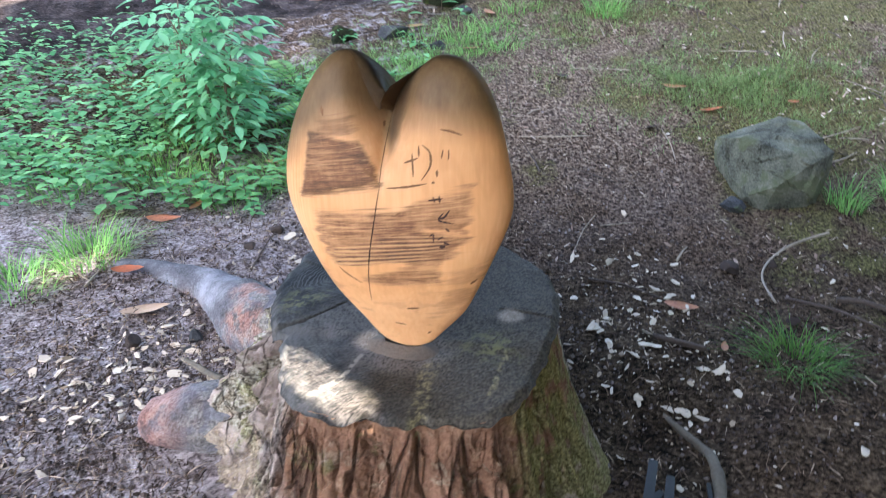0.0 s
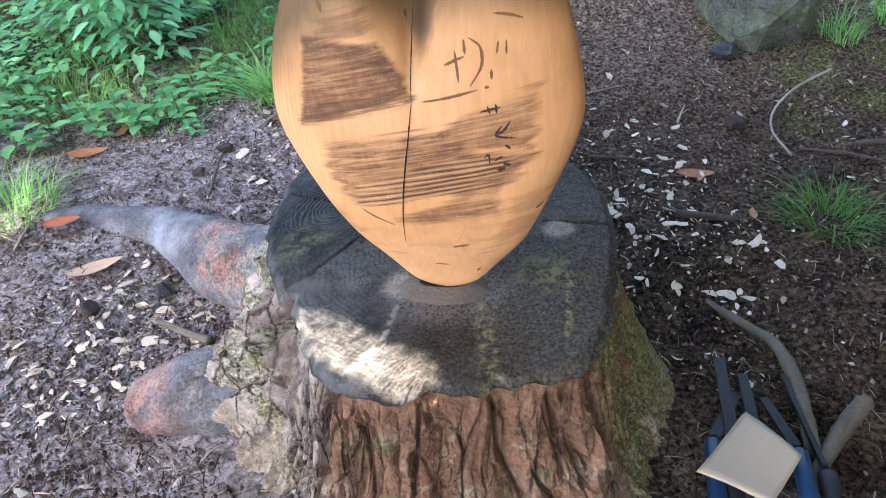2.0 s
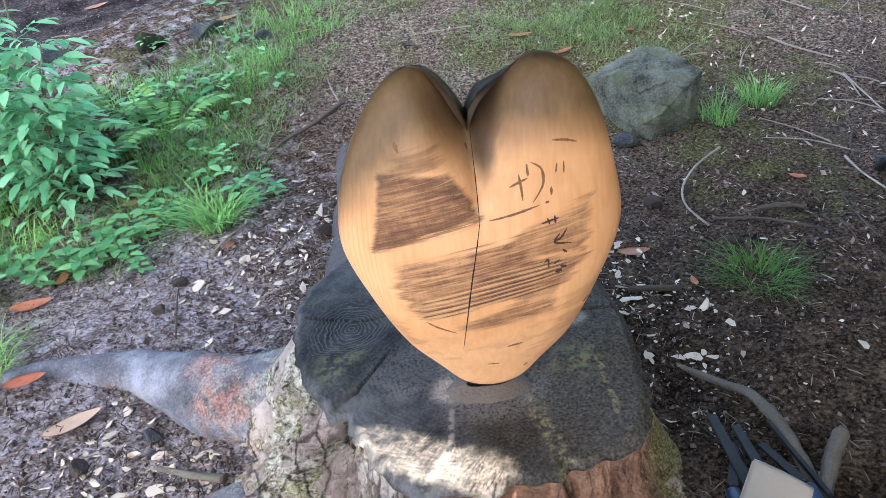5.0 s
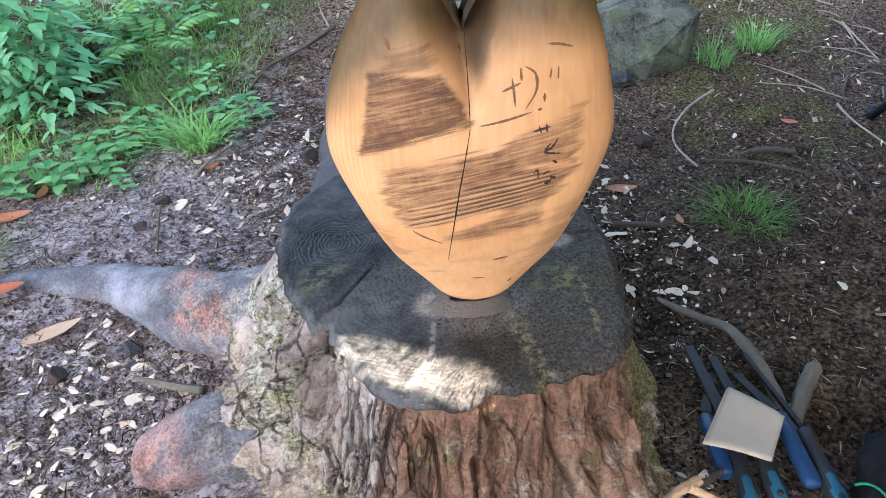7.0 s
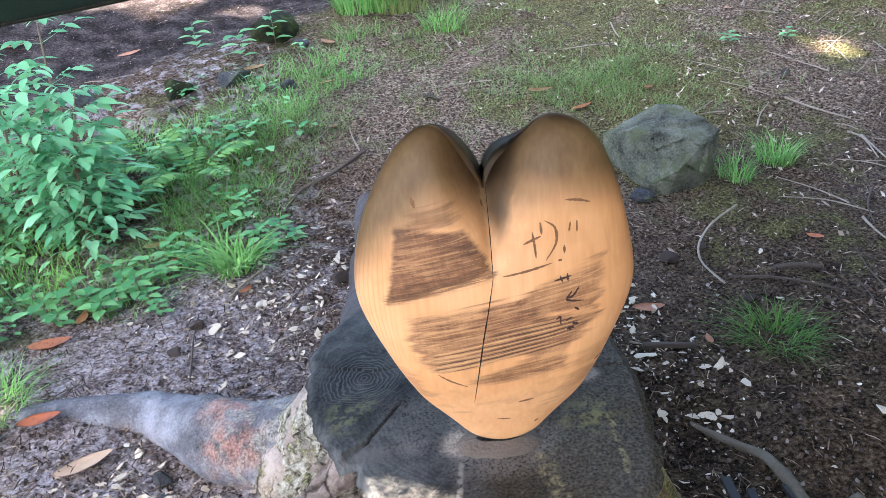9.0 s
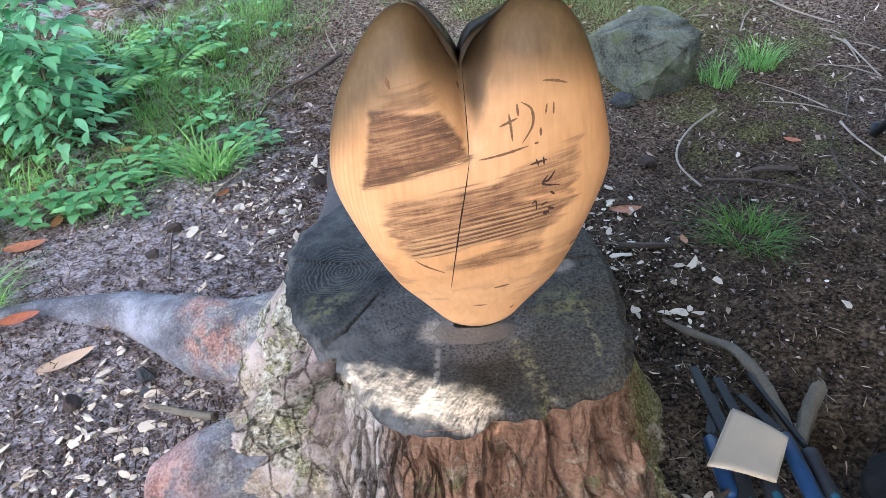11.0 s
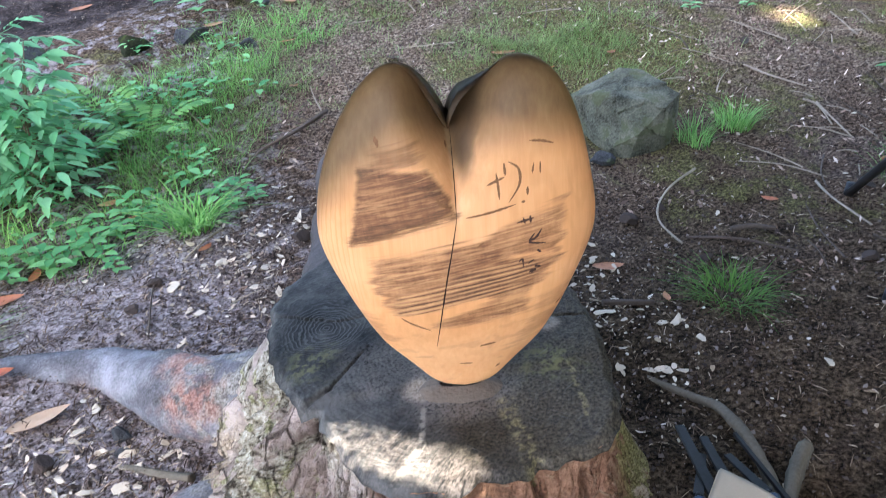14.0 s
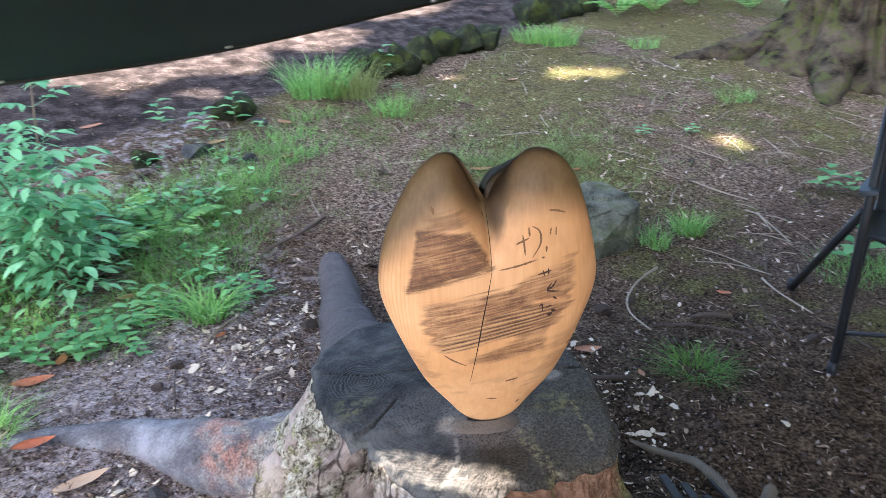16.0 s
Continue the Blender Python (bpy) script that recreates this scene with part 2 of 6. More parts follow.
    field = m.math("ADD", m.math("ADD", m.math("MULTIPLY", big, 0.6), m.math("MULTIPLY", mid, 0.4)), want)
    moss = m.ramp(m.noise(120, 6, None, 0, 0.65), [(0.38, (0.014, 0.014, 0.004)), (0.50, (0.082, 0.080, 0.024)), (0.62, (0.22, 0.20, 0.072))])
    c = m.mix(m.math("MULTIPLY", m.step(m.math("MULTIPLY_ADD", small, 0.25, field), 0.70, 0.77), 0.75), c, moss)
    # the trodden path past the edging stones
    edge = m.math("SUBTRACT", m.math("SUBTRACT", y, m.math("MULTIPLY", x, 0.40)), 4.15)
    edge = m.math("ADD", edge, m.math("MULTIPLY_ADD", mid, 0.5, -0.25))
    trod = m.math("MULTIPLY", m.step(edge, 0.05, 0.30), m.step(x, 4.5, 3.0))
    pathc = m.ramp(m.math("MULTIPLY_ADD", small, 0.55, m.math("MULTIPLY", m.noise(9, 5), 0.45)), [(0.40, (0.010, 0.0075, 0.0068)), (0.5, (0.036, 0.027, 0.0245)), (0.60, (0.115, 0.090, 0.082))])
    c = m.mix(trod, c, pathc)
    h = m.math("ADD", m.math("MULTIPLY", small, 0.8), m.math("ADD", m.math("MULTIPLY", streak, 0.35), mid))
    return m.done(c, 1.0, h, 1.0, 0.02, 0, 0.04)


def bark_material():
    """Red-brown plates in front, grey braided bark and a lichen crust on the west, moss on the east, tan dust at the foot."""
    m = Mat("stump_bark")
    x, y, z = m.axes()
    a = m.math("ADD", m.angle(x, y), m.math("MULTIPLY_ADD", m.noise(7, 4), 0.5, -0.25))
    mid, small = m.noise(9, 5), m.noise(150, 7, None, 0.2, 0.68)
    plates = m.noise(15, 5, m.scaled((1, 1, 0.30)), 0.6)
    red = m.ramp(m.math("MULTIPLY_ADD", small, 0.40, m.math("MULTIPLY", plates, 0.60)), [(0.34, (0.050, 0.026, 0.015)), (0.44, (0.160, 0.082, 0.047)), (0.55, (0.275, 0.148, 0.088)), (0.68, (0.41, 0.265, 0.170))])
    # small pale scales that lie across, where bark has flaked off
    scale = m.step(m.noise(30, 6, m.scaled((0.8, 0.8, 1.3), (0, 10, 0)), 0.7, 0.7), 0.55, 0.62)
    scale = m.math("MULTIPLY", scale, m.step(m.noise(6, 3), 0.36, 0.52))
    red = m.mix(m.math("MULTIPLY", scale, 0.8), red, m.ramp(small, [(0.3, (0.24, 0.155, 0.095)), (0.7, (0.44, 0.33, 0.22))]))
    split = m.step(m.noise(13, 5, m.scaled((1, 1, 0.14)), 1.2, 0.6), 0.40, 0.36)
    red = m.mix(m.math("MULTIPLY", split, 0.65), red, (0.030, 0.014, 0.010))
    grey = m.ramp(m.math("MULTIPLY_ADD", small, 0.5, m.math("MULTIPLY", plates, 0.5)), [(0.37, (0.055, 0.040, 0.032)), (0.48, (0.235, 0.185, 0.150)), (0.62, (0.46, 0.395, 0.34))])
    crust = m.ramp(m.math("MULTIPLY_ADD", small, 0.45, m.math("MULTIPLY", m.noise(60, 4, None, 0.5), 0.55)), [(0.40, (0.045, 0.036, 0.024)), (0.46, (0.19, 0.162, 0.112)), (0.54, (0.40, 0.36, 0.275)), (0.64, (0.62, 0.59, 0.49))])
    bare = m.ramp(plates, [(0.32, (0.16, 0.115, 0.09)), (0.50, (0.38, 0.30, 0.255)), (0.66, (0.52, 0.43, 0.37))])
    c = m.mix(m.step(a, 4.26, 4.06), red, grey)
    west = m.step(a, 3.86, 3.62)
    c = m.mix(west, c, m.mix(m.step(m.noise(11, 5, None, 0.5), 0.44, 0.54), bare, crust))
    c = m.mix(m.math("MULTIPLY", m.math("MULTIPLY", west, m.step(m.noise(15, 6, None, 0.4, 0.65), 0.55, 0.62)), 0.8), c, m.ramp(small, [(0.38, (0.06, 0.058, 0.018)), (0.52, (0.26, 0.25, 0.11)), (0.66, (0.50, 0.48, 0.29))]))
    c = m.mix(m.math("MULTIPLY", m.math("MULTIPLY", m.step(a, 4.5, 4.2), m.step(m.noise(10, 4), 0.57, 0.64)), 0.7), c, crust)
    # tan dust and sawdust that has settled low down
    low = m.math("MULTIPLY", m.step(m.math("MULTIPLY_ADD", m.noise(13, 5, None, 0.6), 0.44, z), 0.43, 0.295), m.step(small, 0.36, 0.50))
    c = m.mix(m.math("MULTIPLY", low, 0.88), c, m.ramp(m.math("MULTIPLY_ADD", small, 0.6, m.math("MULTIPLY", m.noise(40, 4), 0.4)), [(0.38, (0.12, 0.085, 0.055)), (0.50, (0.36, 0.275, 0.185)), (0.62, (0.60, 0.49, 0.36))]))
    # moss to the east
    spots = m.math("MULTIPLY", m.step(m.noise(17, 5, None, 0.4), 0.58, 0.64), m.step(a, 4.1, 4.4))
    c = m.mix(m.math("MULTIPLY", spots, 0.6), c, (0.16, 0.15, 0.055))
    east = m.math("MULTIPLY", m.step(a, 5.22, 5.48), m.step(m.noise(22, 5), 0.36, 0.50))
    moss = m.ramp(small, [(0.37, (0.060, 0.055, 0.016)), (0.50, (0.205, 0.185, 0.062)), (0.64, (0.42, 0.37, 0.155))])
    c = m.mix(m.math("MULTIPLY", east, 0.85), c, moss)
    bent = m.mix(0.05, m.scaled((1, 1, 0.22)), m.t.nodes.new("ShaderNodeTexNoise").outputs[1], "ADD")
    rift = m.step(m.math("MULTIPLY_ADD", small, 0.14, m.cells(17, bent, "DISTANCE_TO_EDGE")), 0.12, 0.07)
    rift = m.math("MULTIPLY", rift, m.math("MULTIPLY", m.step(a, 4.9, 4.2), m.step(m.noise(7, 3), 0.42, 0.58)))
    c = m.mix(m.math("MULTIPLY", rift, 0.65), c, (0.030, 0.020, 0.015))
    return m.done(c, 0.92, m.math("SUBTRACT", m.math("MULTIPLY_ADD", small, 0.9, m.math("MULTIPLY_ADD", scale, 0.4, plates)), m.math("MULTIPLY_ADD", split, 0.8, rift)), 1.0, 0.010, 0, 0.12)


def root_material(name="root_bark", blunt=False):
    """Smooth grey root, rubbed orange in places, with a pale crust where it leaves the stump."""
    m = Mat(name)
    x, y, z = m.axes()
    mid, small = m.noise(7, 6, None, 0.3, 0.6), m.noise(170, 7, None, 0.2, 0.68)
    c = m.ramp(m.math("MULTIPLY_ADD", small, 0.30, m.math("MULTIPLY", mid, 0.70)), [(0.37, (0.026, 0.023, 0.023)), (0.50, (0.112, 0.108, 0.114)), (0.63, (0.25, 0.245, 0.258))])
    brown = m.math("MULTIPLY", m.step(m.math("MULTIPLY_ADD", m.noise(16, 5, None, 0.4), 0.16, z), 0.165, 0.09), 0.75)
    c = m.mix(brown, c, m.ramp(small, [(0.38, (0.075, 0.050, 0.042)), (0.60, (0.25, 0.185, 0.165))]))
    crust = m.ramp(m.math("MULTIPLY_ADD", small, 0.6, m.math("MULTIPLY", m.noise(40, 5), 0.4)), [(0.40, (0.05, 0.041, 0.032)), (0.49, (0.175, 0.155, 0.125)), (0.61, (0.37, 0.345, 0.295))])
    near = m.math("MULTIPLY", m.step(x, -0.55, -0.34), m.step(m.noise(20, 5, None, 0.6), 0.42, 0.54))
    c = m.mix(m.math("MULTIPLY", near, 0.8), c, crust)
    rust = m.ramp(m.math("MULTIPLY_ADD", small, 0.5, m.math("MULTIPLY", m.noise(24, 4), 0.5)), [(0.40, (0.11, 0.045, 0.030)), (0.49, (0.29, 0.125, 0.082)), (0.60, (0.47, 0.27, 0.20))])
    if blunt:
        worn = m.math("MULTIPLY", m.step(m.math("MULTIPLY_ADD", m.noise(12, 4), 0.22, x), -0.30, -0.40), m.step(m.math("MULTIPLY_ADD", mid, 0.08, z), 0.07, 0.115))
        worn = m.math("MULTIPLY", worn, m.step(m.noise(15, 5), 0.30, 0.50))
    else:
        worn = m.math("MAXIMUM", m.spot((-0.435, 0.30, 0.15), 0.02, 0.105, 0.08), m.spot((-0.425, 0.42, 0.17), 0.01, 0.08, 0.07))
        worn = m.math("MULTIPLY", worn, m.step(m.noise(28, 4), 0.34, 0.52))
    c = m.mix(m.math("MULTIPLY", worn, 0.62), c, rust)
    return m.done(c, 0.85, m.math("MULTIPLY_ADD", small, 0.5, m.math("MULTIPLY_ADD", m.noise(40, 5), 0.7, mid)), 0.9, 0.008, 0, 0.2)


CRACKS = [((-0.255, 0.20), (-0.146, 0.128), 0.0035), ((-0.146, 0.128), (0.02, 0.085), 0.003), ((-0.245, -0.08), (-0.188, -0.054), 0.007), ((-0.188, -0.054), (-0.105, 0.025), 0.0032), ((0.18, -0.012), (0.28, -0.045), 0.003)]


def cut_material():
    """The old sawn face, blackened by weather, with its rings."""
    m = Mat("weathered_end_grain")
    x, y, z = m.axes()
    wob = m.math("MULTIPLY_ADD", m.noise(9, 4), 0.08, -0.04)
    r = m.math("SQRT", m.math("ADD", m.math("POWER", m.math("ADD", x, 0.04), 2.0), m.math("POWER", m.math("ADD", y, 0.05), 2.0)))
    # a burl on the west side has rings of its own
    burl = m.math("SQRT", m.math("ADD", m.math("POWER", m.math("ADD", x, 0.155), 2.0), m.math("POWER", m.math("ADD", y, -0.11), 2.0)))
    inburl = m.step(m.math("ADD", burl, m.math("MULTIPLY", wob, 1.5)), 0.11, 0.05)
    ring = m.math("SINE", m.math("MULTIPLY", m.math("ADD", r, wob), 620.0))
    ring2 = m.math("SINE", m.math("MULTIPLY", m.math("ADD", burl, wob), 900.0))
    ring = m.math("ADD", m.math("MULTIPLY", ring, m.math("SUBTRACT", 1.0, inburl)), m.math("MULTIPLY", ring2, inburl))
    mid, small = m.noise(6, 6), m.noise(220, 6, None, 0, 0.65)
    c = m.ramp(m.math("MULTIPLY_ADD", small, 0.18, m.math("MULTIPLY", m.noise(7, 7, None, 0.3, 0.62), 0.82)), [(0.38, (0.006, 0.0058, 0.0054)), (0.50, (0.029, 0.0282, 0.026)), (0.62, (0.090, 0.087, 0.080))])
    c = m.mix(m.math("MULTIPLY", m.step(ring, 0.0, 1.0), m.math("MAXIMUM", m.math("MULTIPLY", m.step(m.noise(3.5, 2), 0.46, 0.64), 0.16), m.math("MULTIPLY", inburl, 0.35))), c, (0.13, 0.13, 0.125))
    # browner to the east: warm light under the tarpaulin put into the colour
    brown = m.step(m.math("MULTIPLY_ADD", mid, 0.25, m.math("MULTIPLY_ADD", y, -0.2, x)), 0.06, 0.24)
    c = m.mix(m.math("MULTIPLY", brown, 0.8), c, m.ramp(small, [(0.38, (0.016, 0.0125, 0.008)), (0.62, (0.098, 0.080, 0.054))]))
    green = m.math("MAXIMUM", m.spot((0.155, -0.13, 0.38), 0.0, 0.075, 0.06), m.spot((-0.20, 0.02, 0.38), 0.0, 0.06, 0.05))
    c = m.mix(m.math("MULTIPLY", m.math("MULTIPLY", green, m.step(m.noise(70, 5), 0.44, 0.60)), 0.7), c, (0.150, 0.145, 0.060))
    # scuffs left by the saw
    scuff = m.step(m.noise(14, 3, m.scaled((1, 10, 1), (0, 0, 28))), 0.64, 0.74)
    c = m.mix(m.math("MULTIPLY", scuff, 0.25), c, (0.17, 0.165, 0.155))
    hair = m.step(m.noise(50, 3, m.scaled((0.4, 9, 1), (0, 0, -48)), 0.3), 0.64, 0.72)
    c = m.mix(m.math("MULTIPLY", hair, 0.30), c, (0.16, 0.155, 0.145))
    # grey sawdust rubbed in round the heart's foot and up to the west
    dusty = m.math("MAXIMUM", m.math("MULTIPLY", m.spot((-0.01, -0.125, 0.38), 0.05, 0.115, 0.05), 0.6), m.math("MULTIPLY", m.spot((-0.09, -0.04, 0.38), 0.03, 0.12, 0.05), 0.35))
    c = m.mix(m.math("MULTIPLY", dusty, m.step(small, 0.32, 0.56)), c, (0.175, 0.158, 0.140))
    pale = m.math("MAXIMUM", m.spot((0.195, -0.035, 0.38), 0.012, 0.032, 0.012), m.spot((-0.062, -0.112, 0.38), 0.012, 0.034, 0.014))
    c = m.mix(m.math("MULTIPLY", pale, 0.7), c, m.ramp(small, [(0.35, (0.21, 0.165, 0.125)), (0.65, (0.40, 0.33, 0.26))]))
    # pale band along the south rim, painted to brighten the sunlit strip
    worn = m.math("MULTIPLY", m.line(x, y, (-0.20, -0.17), (-0.06, -0.31), 0.060, 0.02), m.step(m.noise(60, 5, m.scaled((1, 4, 1), (0, 0, 40))), 0.36, 0.56))
    c = m.mix(m.math("MULTIPLY", worn, 0.40), c, m.ramp(small, [(0.36, (0.07, 0.058, 0.050)), (0.64, (0.20, 0.170, 0.150))]))
    chalk = m.math("MAXIMUM", m.line(x, y, (-0.068, -0.155), (-0.095, -0.225), 0.007, 0.006), m.line(x, y, (-0.095, -0.225), (-0.150, -0.275), 0.009, 0.006))
    c = m.mix(m.math("MULTIPLY", m.math("MULTIPLY", chalk, m.step(m.noise(90, 4), 0.40, 0.54)), 0.55), c, (0.26, 0.235, 0.20))
    mossy = m.math("MAXIMUM", m.line(x, y, (0.034, -0.335), (0.050, -0.19), 0.020, 0.010), m.line(x, y, (0.149, -0.262), (0.186, -0.14), 0.008, 0.004))
    c = m.mix(m.math("MULTIPLY", m.math("MULTIPLY", mossy, m.step(m.noise(75, 4), 0.45, 0.58)), 0.6), c, m.ramp(small, [(0.36, (0.10, 0.085, 0.035)), (0.64, (0.32, 0.27, 0.14))]))
    h = m.math("ADD", m.math("MULTIPLY", ring, 0.035), m.math("MULTIPLY_ADD", small, 0.22, mid))
    return m.done(c, 0.72, h, 0.9, 0.006, 0, 0.16)


def poly_mask(m, u, v, corners, soft, rag):
    """1 inside a convex outline (corners run clockwise seen from the front), with a ragged, soft edge."""
    out = None
    for (a, b), (c, d) in zip(corners, corners[1:] + corners[:1]):
        n = math.hypot(c - a, d - b)
        nx, ny = (d - b) / n, -(c - a) / n
        s = m.math("ADD", m.math("MULTIPLY", u, nx), m.math("MULTIPLY_ADD", v, ny, -(a * nx + b * ny)))
        out = s if out is None else m.math("MINIMUM", out, s)
    return m.step(m.math("ADD", out, rag), -soft, soft)


def heart_material():
    m = Mat("sanded_cedar")
    u, d, v = m.axes()
    grain = m.noise(34, 5, m.scaled((5.0, 5.0, 0.18)), 0.3)
    fig = m.noise(3.2, 3, m.scaled((1.0, 1.6, 0.45)), 0.3)
    rings = m.math("SINE", m.math("MULTIPLY", fig, 130.0))
    c = m.ramp(m.math("MULTIPLY_ADD", grain, 0.28, m.math("MULTIPLY", m.noise(5, 4), 0.72)), [(0.32, (0.53, 0.250, 0.095)), (0.5, (0.66, 0.335, 0.140)), (0.68, (0.75, 0.42, 0.200))])
    c = m.mix(m.math("MULTIPLY", m.step(rings, 0.2, 1.0), m.math("MULTIPLY", m.step(m.noise(4, 2), 0.42, 0.62), 0.20)), c, (0.48, 0.235, 0.078))
    arc = m.math("SQRT", m.math("ADD", m.math("MULTIPLY", m.math("POWER", m.math("ADD", u, 0.175), 2.0), 7.0), m.math("ADD", m.math("MULTIPLY", m.math("POWER", m.math("ADD", v, -0.70), 2.0), 0.28), m.math("MULTIPLY", m.math("POWER", d, 2.0), 3.0))))
    arcs = m.math("MULTIPLY", m.step(m.math("SINE", m.math("MULTIPLY", m.math("MULTIPLY_ADD", m.noise(9, 4), 0.03, arc), 520.0)), 0.25, 0.9), m.step(u, -0.125, -0.150))
    c = m.mix(m.math("MULTIPLY", arcs, 0.34), c, (0.45, 0.20, 0.055))
    # rubbed tan blotches low on the face
    blot = m.math("MULTIPLY", m.step(m.noise(22, 4, m.scaled((1, 1, 1.6), (0, -35, 0)), 0.5), 0.57, 0.66), m.step(v, 0.62, 0.50))
    c = m.mix(m.math("MULTIPLY", blot, 0.30), c, (0.40, 0.205, 0.085))
    # rough fields that the saw left: the strokes run across, a little upwards to the east
    strokes = m.noise(30, 4, m.scaled((0.16, 0.4, 2.3), (0, -11, 0)), 0.2, 0.65)
    rag = m.math("MULTIPLY_ADD", strokes, 0.09, -0.045)
    a = poly_mask(m, u, v, [(-0.119, 0.774), (-0.036, 0.769), (-0.018, 0.748), (-0.005, 0.712), (-0.139, 0.673)], 0.004, m.math("MULTIPLY", rag, 0.22))
    a2 = poly_mask(m, u, v, [(-0.098, 0.794), (-0.052, 0.800), (-0.038, 0.772), (-0.108, 0.772)], 0.010, rag)
    b = poly_mask(m, u, v, [(-0.117, 0.652), (0.012, 0.660), (0.128, 0.640), (0.104, 0.605), (-0.085, 0.558), (-0.112, 0.590)], 0.008, m.math("MULTIPLY", rag, 0.85))
    b2 = poly_mask(m, u, v, [(0.060, 0.695), (0.136, 0.716), (0.130, 0.640), (0.012, 0.650)], 0.006, m.math("MULTIPLY", rag, 0.5))
    bd = poly_mask(m, u, v, [(-0.010, 0.652), (0.050, 0.662), (0.100, 0.622), (0.060, 0.600), (-0.014, 0.596)], 0.014, m.math("MULTIPLY", rag, 1.5))
    e = poly_mask(m, u, v, [(-0.020, 0.556), (0.092, 0.606), (0.084, 0.556), (-0.052, 0.532)], 0.006, m.math("MULTIPLY", rag, 0.5))
    e2 = poly_mask(m, u, v, [(-0.150, 0.552), (-0.122, 0.545), (-0.078, 0.478), (-0.098, 0.482)], 0.010, m.math("MULTIPLY", rag, 1.2))
    e3 = poly_mask(m, u, v, [(0.110, 0.565), (0.150, 0.585), (0.120, 0.520), (0.070, 0.478)], 0.012, m.math("MULTIPLY", rag, 1.4))
    fine = m.noise(190, 4, m.scaled((0.10, 0.4, 1.8), (0, -10, 0)), 0.3, 0.7)
    hatch = m.noise(210, 3, m.scaled((1.6, 0.4, 0.14), (0, -6, 0)), 0.2, 0.65)
    patch = m.noise(24, 5, m.scaled((0.6, 1, 1.4), (0, -10, 0)), 0.6, 0.62)
    tone = m.math("ADD", m.math("MULTIPLY", fine, 0.42), m.math("ADD", m.math("MULTIPLY", hatch, 0.08), m.math("ADD", m.math("MULTIPLY", strokes, 0.18), m.math("MULTIPLY", patch, 0.32))))
    dark = m.ramp(tone, [(0.41, (0.052, 0.020, 0.009)), (0.49, (0.170, 0.074, 0.032)), (0.57, (0.38, 0.190, 0.082))])
    tan = m.ramp(tone, [(0.41, (0.115, 0.048, 0.021)), (0.49, (0.285, 0.135, 0.059)), (0.57, (0.50, 0.265, 0.115))])
    for mask, k, ink in ((e2, 0.42, dark), (e3, 0.35, dark), (b2, 0.80, tan), (b, 0.92, tan), (e, 0.88, tan), (a2, 0.62, dark), (a, 0.92, dark), (bd, 0.78, dark)):
        front = m.math("MULTIPLY", mask, m.step(d, 0.02, -0.01))
        c = m.mix(m.math("MULTIPLY", front, k), c, ink)
    # the lower edge of the upper field is burnt darkest
    edge = m.line(u, v, (-0.137, 0.676), (-0.005, 0.709), 0.011, 0.003)
    c = m.mix(m.math("MULTIPLY", m.math("MULTIPLY", edge, m.step(fine, 0.40, 0.56)), 0.7), c, (0.055, 0.022, 0.010))
    # saw kerfs that fan out along the foot of the large field, dark with bright ridges
    fan = m.math("SUBTRACT", v, m.math("MULTIPLY_ADD", strokes, 0.004, m.math("MULTIPLY", u, m.math("MULTIPLY_ADD", m.math("SUBTRACT", v, 0.60), -1.3, 0.20))))
    kerf = m.math("SINE", m.math("MULTIPLY_ADD", fan, 900.0, m.math("MULTIPLY", m.noise(30, 2, m.scaled((0.12, 1, 2.0), (0, -11, 0))), 6.0)))
    kzone = poly_mask(m, u, v, [(-0.095, 0.612), (0.095, 0.640), (0.104, 0.612), (-0.080, 0.556)], 0.006, m.math("MULTIPLY", rag, 0.8))
    gone = m.step(m.noise(16, 3, m.scaled((0.4, 1, 3.0), (0, -11, 0))), 0.36, 0.50)
    kerfs = m.math("MULTIPLY", m.math("MULTIPLY", kzone, m.step(kerf, 0.45, 0.92)), gone)
    c = m.mix(m.math("MULTIPLY", kerfs, 0.78), c, (0.050, 0.020, 0.009))
    ridge = m.math("MULTIPLY", m.math("MULTIPLY", kzone, m.step(kerf, -0.45, -0.9)), gone)
    c = m.mix(m.math("MULTIPLY", ridge, 0.62), c, (0.60, 0.35, 0.155))
    bright = m.math("MULTIPLY", m.step(m.noise(170, 3, m.scaled((0.05, 0.4, 2.2), (0, -12, 0)), 0.3), 0.61, 0.66), m.math("MAXIMUM", a, m.math("MAXIMUM", b, b2)))
    c = m.mix(m.math("MULTIPLY", bright, 0.40), c, (0.58, 0.34, 0.155))
    # the crown's unsanded brown skin, with the tarpaulin's shade painted in
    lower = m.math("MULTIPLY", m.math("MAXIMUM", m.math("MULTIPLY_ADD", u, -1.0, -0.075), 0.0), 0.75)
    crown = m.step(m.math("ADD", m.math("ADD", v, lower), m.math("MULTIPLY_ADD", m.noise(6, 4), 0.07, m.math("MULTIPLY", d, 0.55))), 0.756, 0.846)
    # shade in the cleft, painted dark brown and nearly black at its depth
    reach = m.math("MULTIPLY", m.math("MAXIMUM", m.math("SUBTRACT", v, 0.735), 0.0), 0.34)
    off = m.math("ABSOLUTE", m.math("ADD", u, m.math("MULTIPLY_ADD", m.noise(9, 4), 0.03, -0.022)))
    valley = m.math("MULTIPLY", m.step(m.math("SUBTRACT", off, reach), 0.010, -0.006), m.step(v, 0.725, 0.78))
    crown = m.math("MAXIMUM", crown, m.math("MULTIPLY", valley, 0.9))
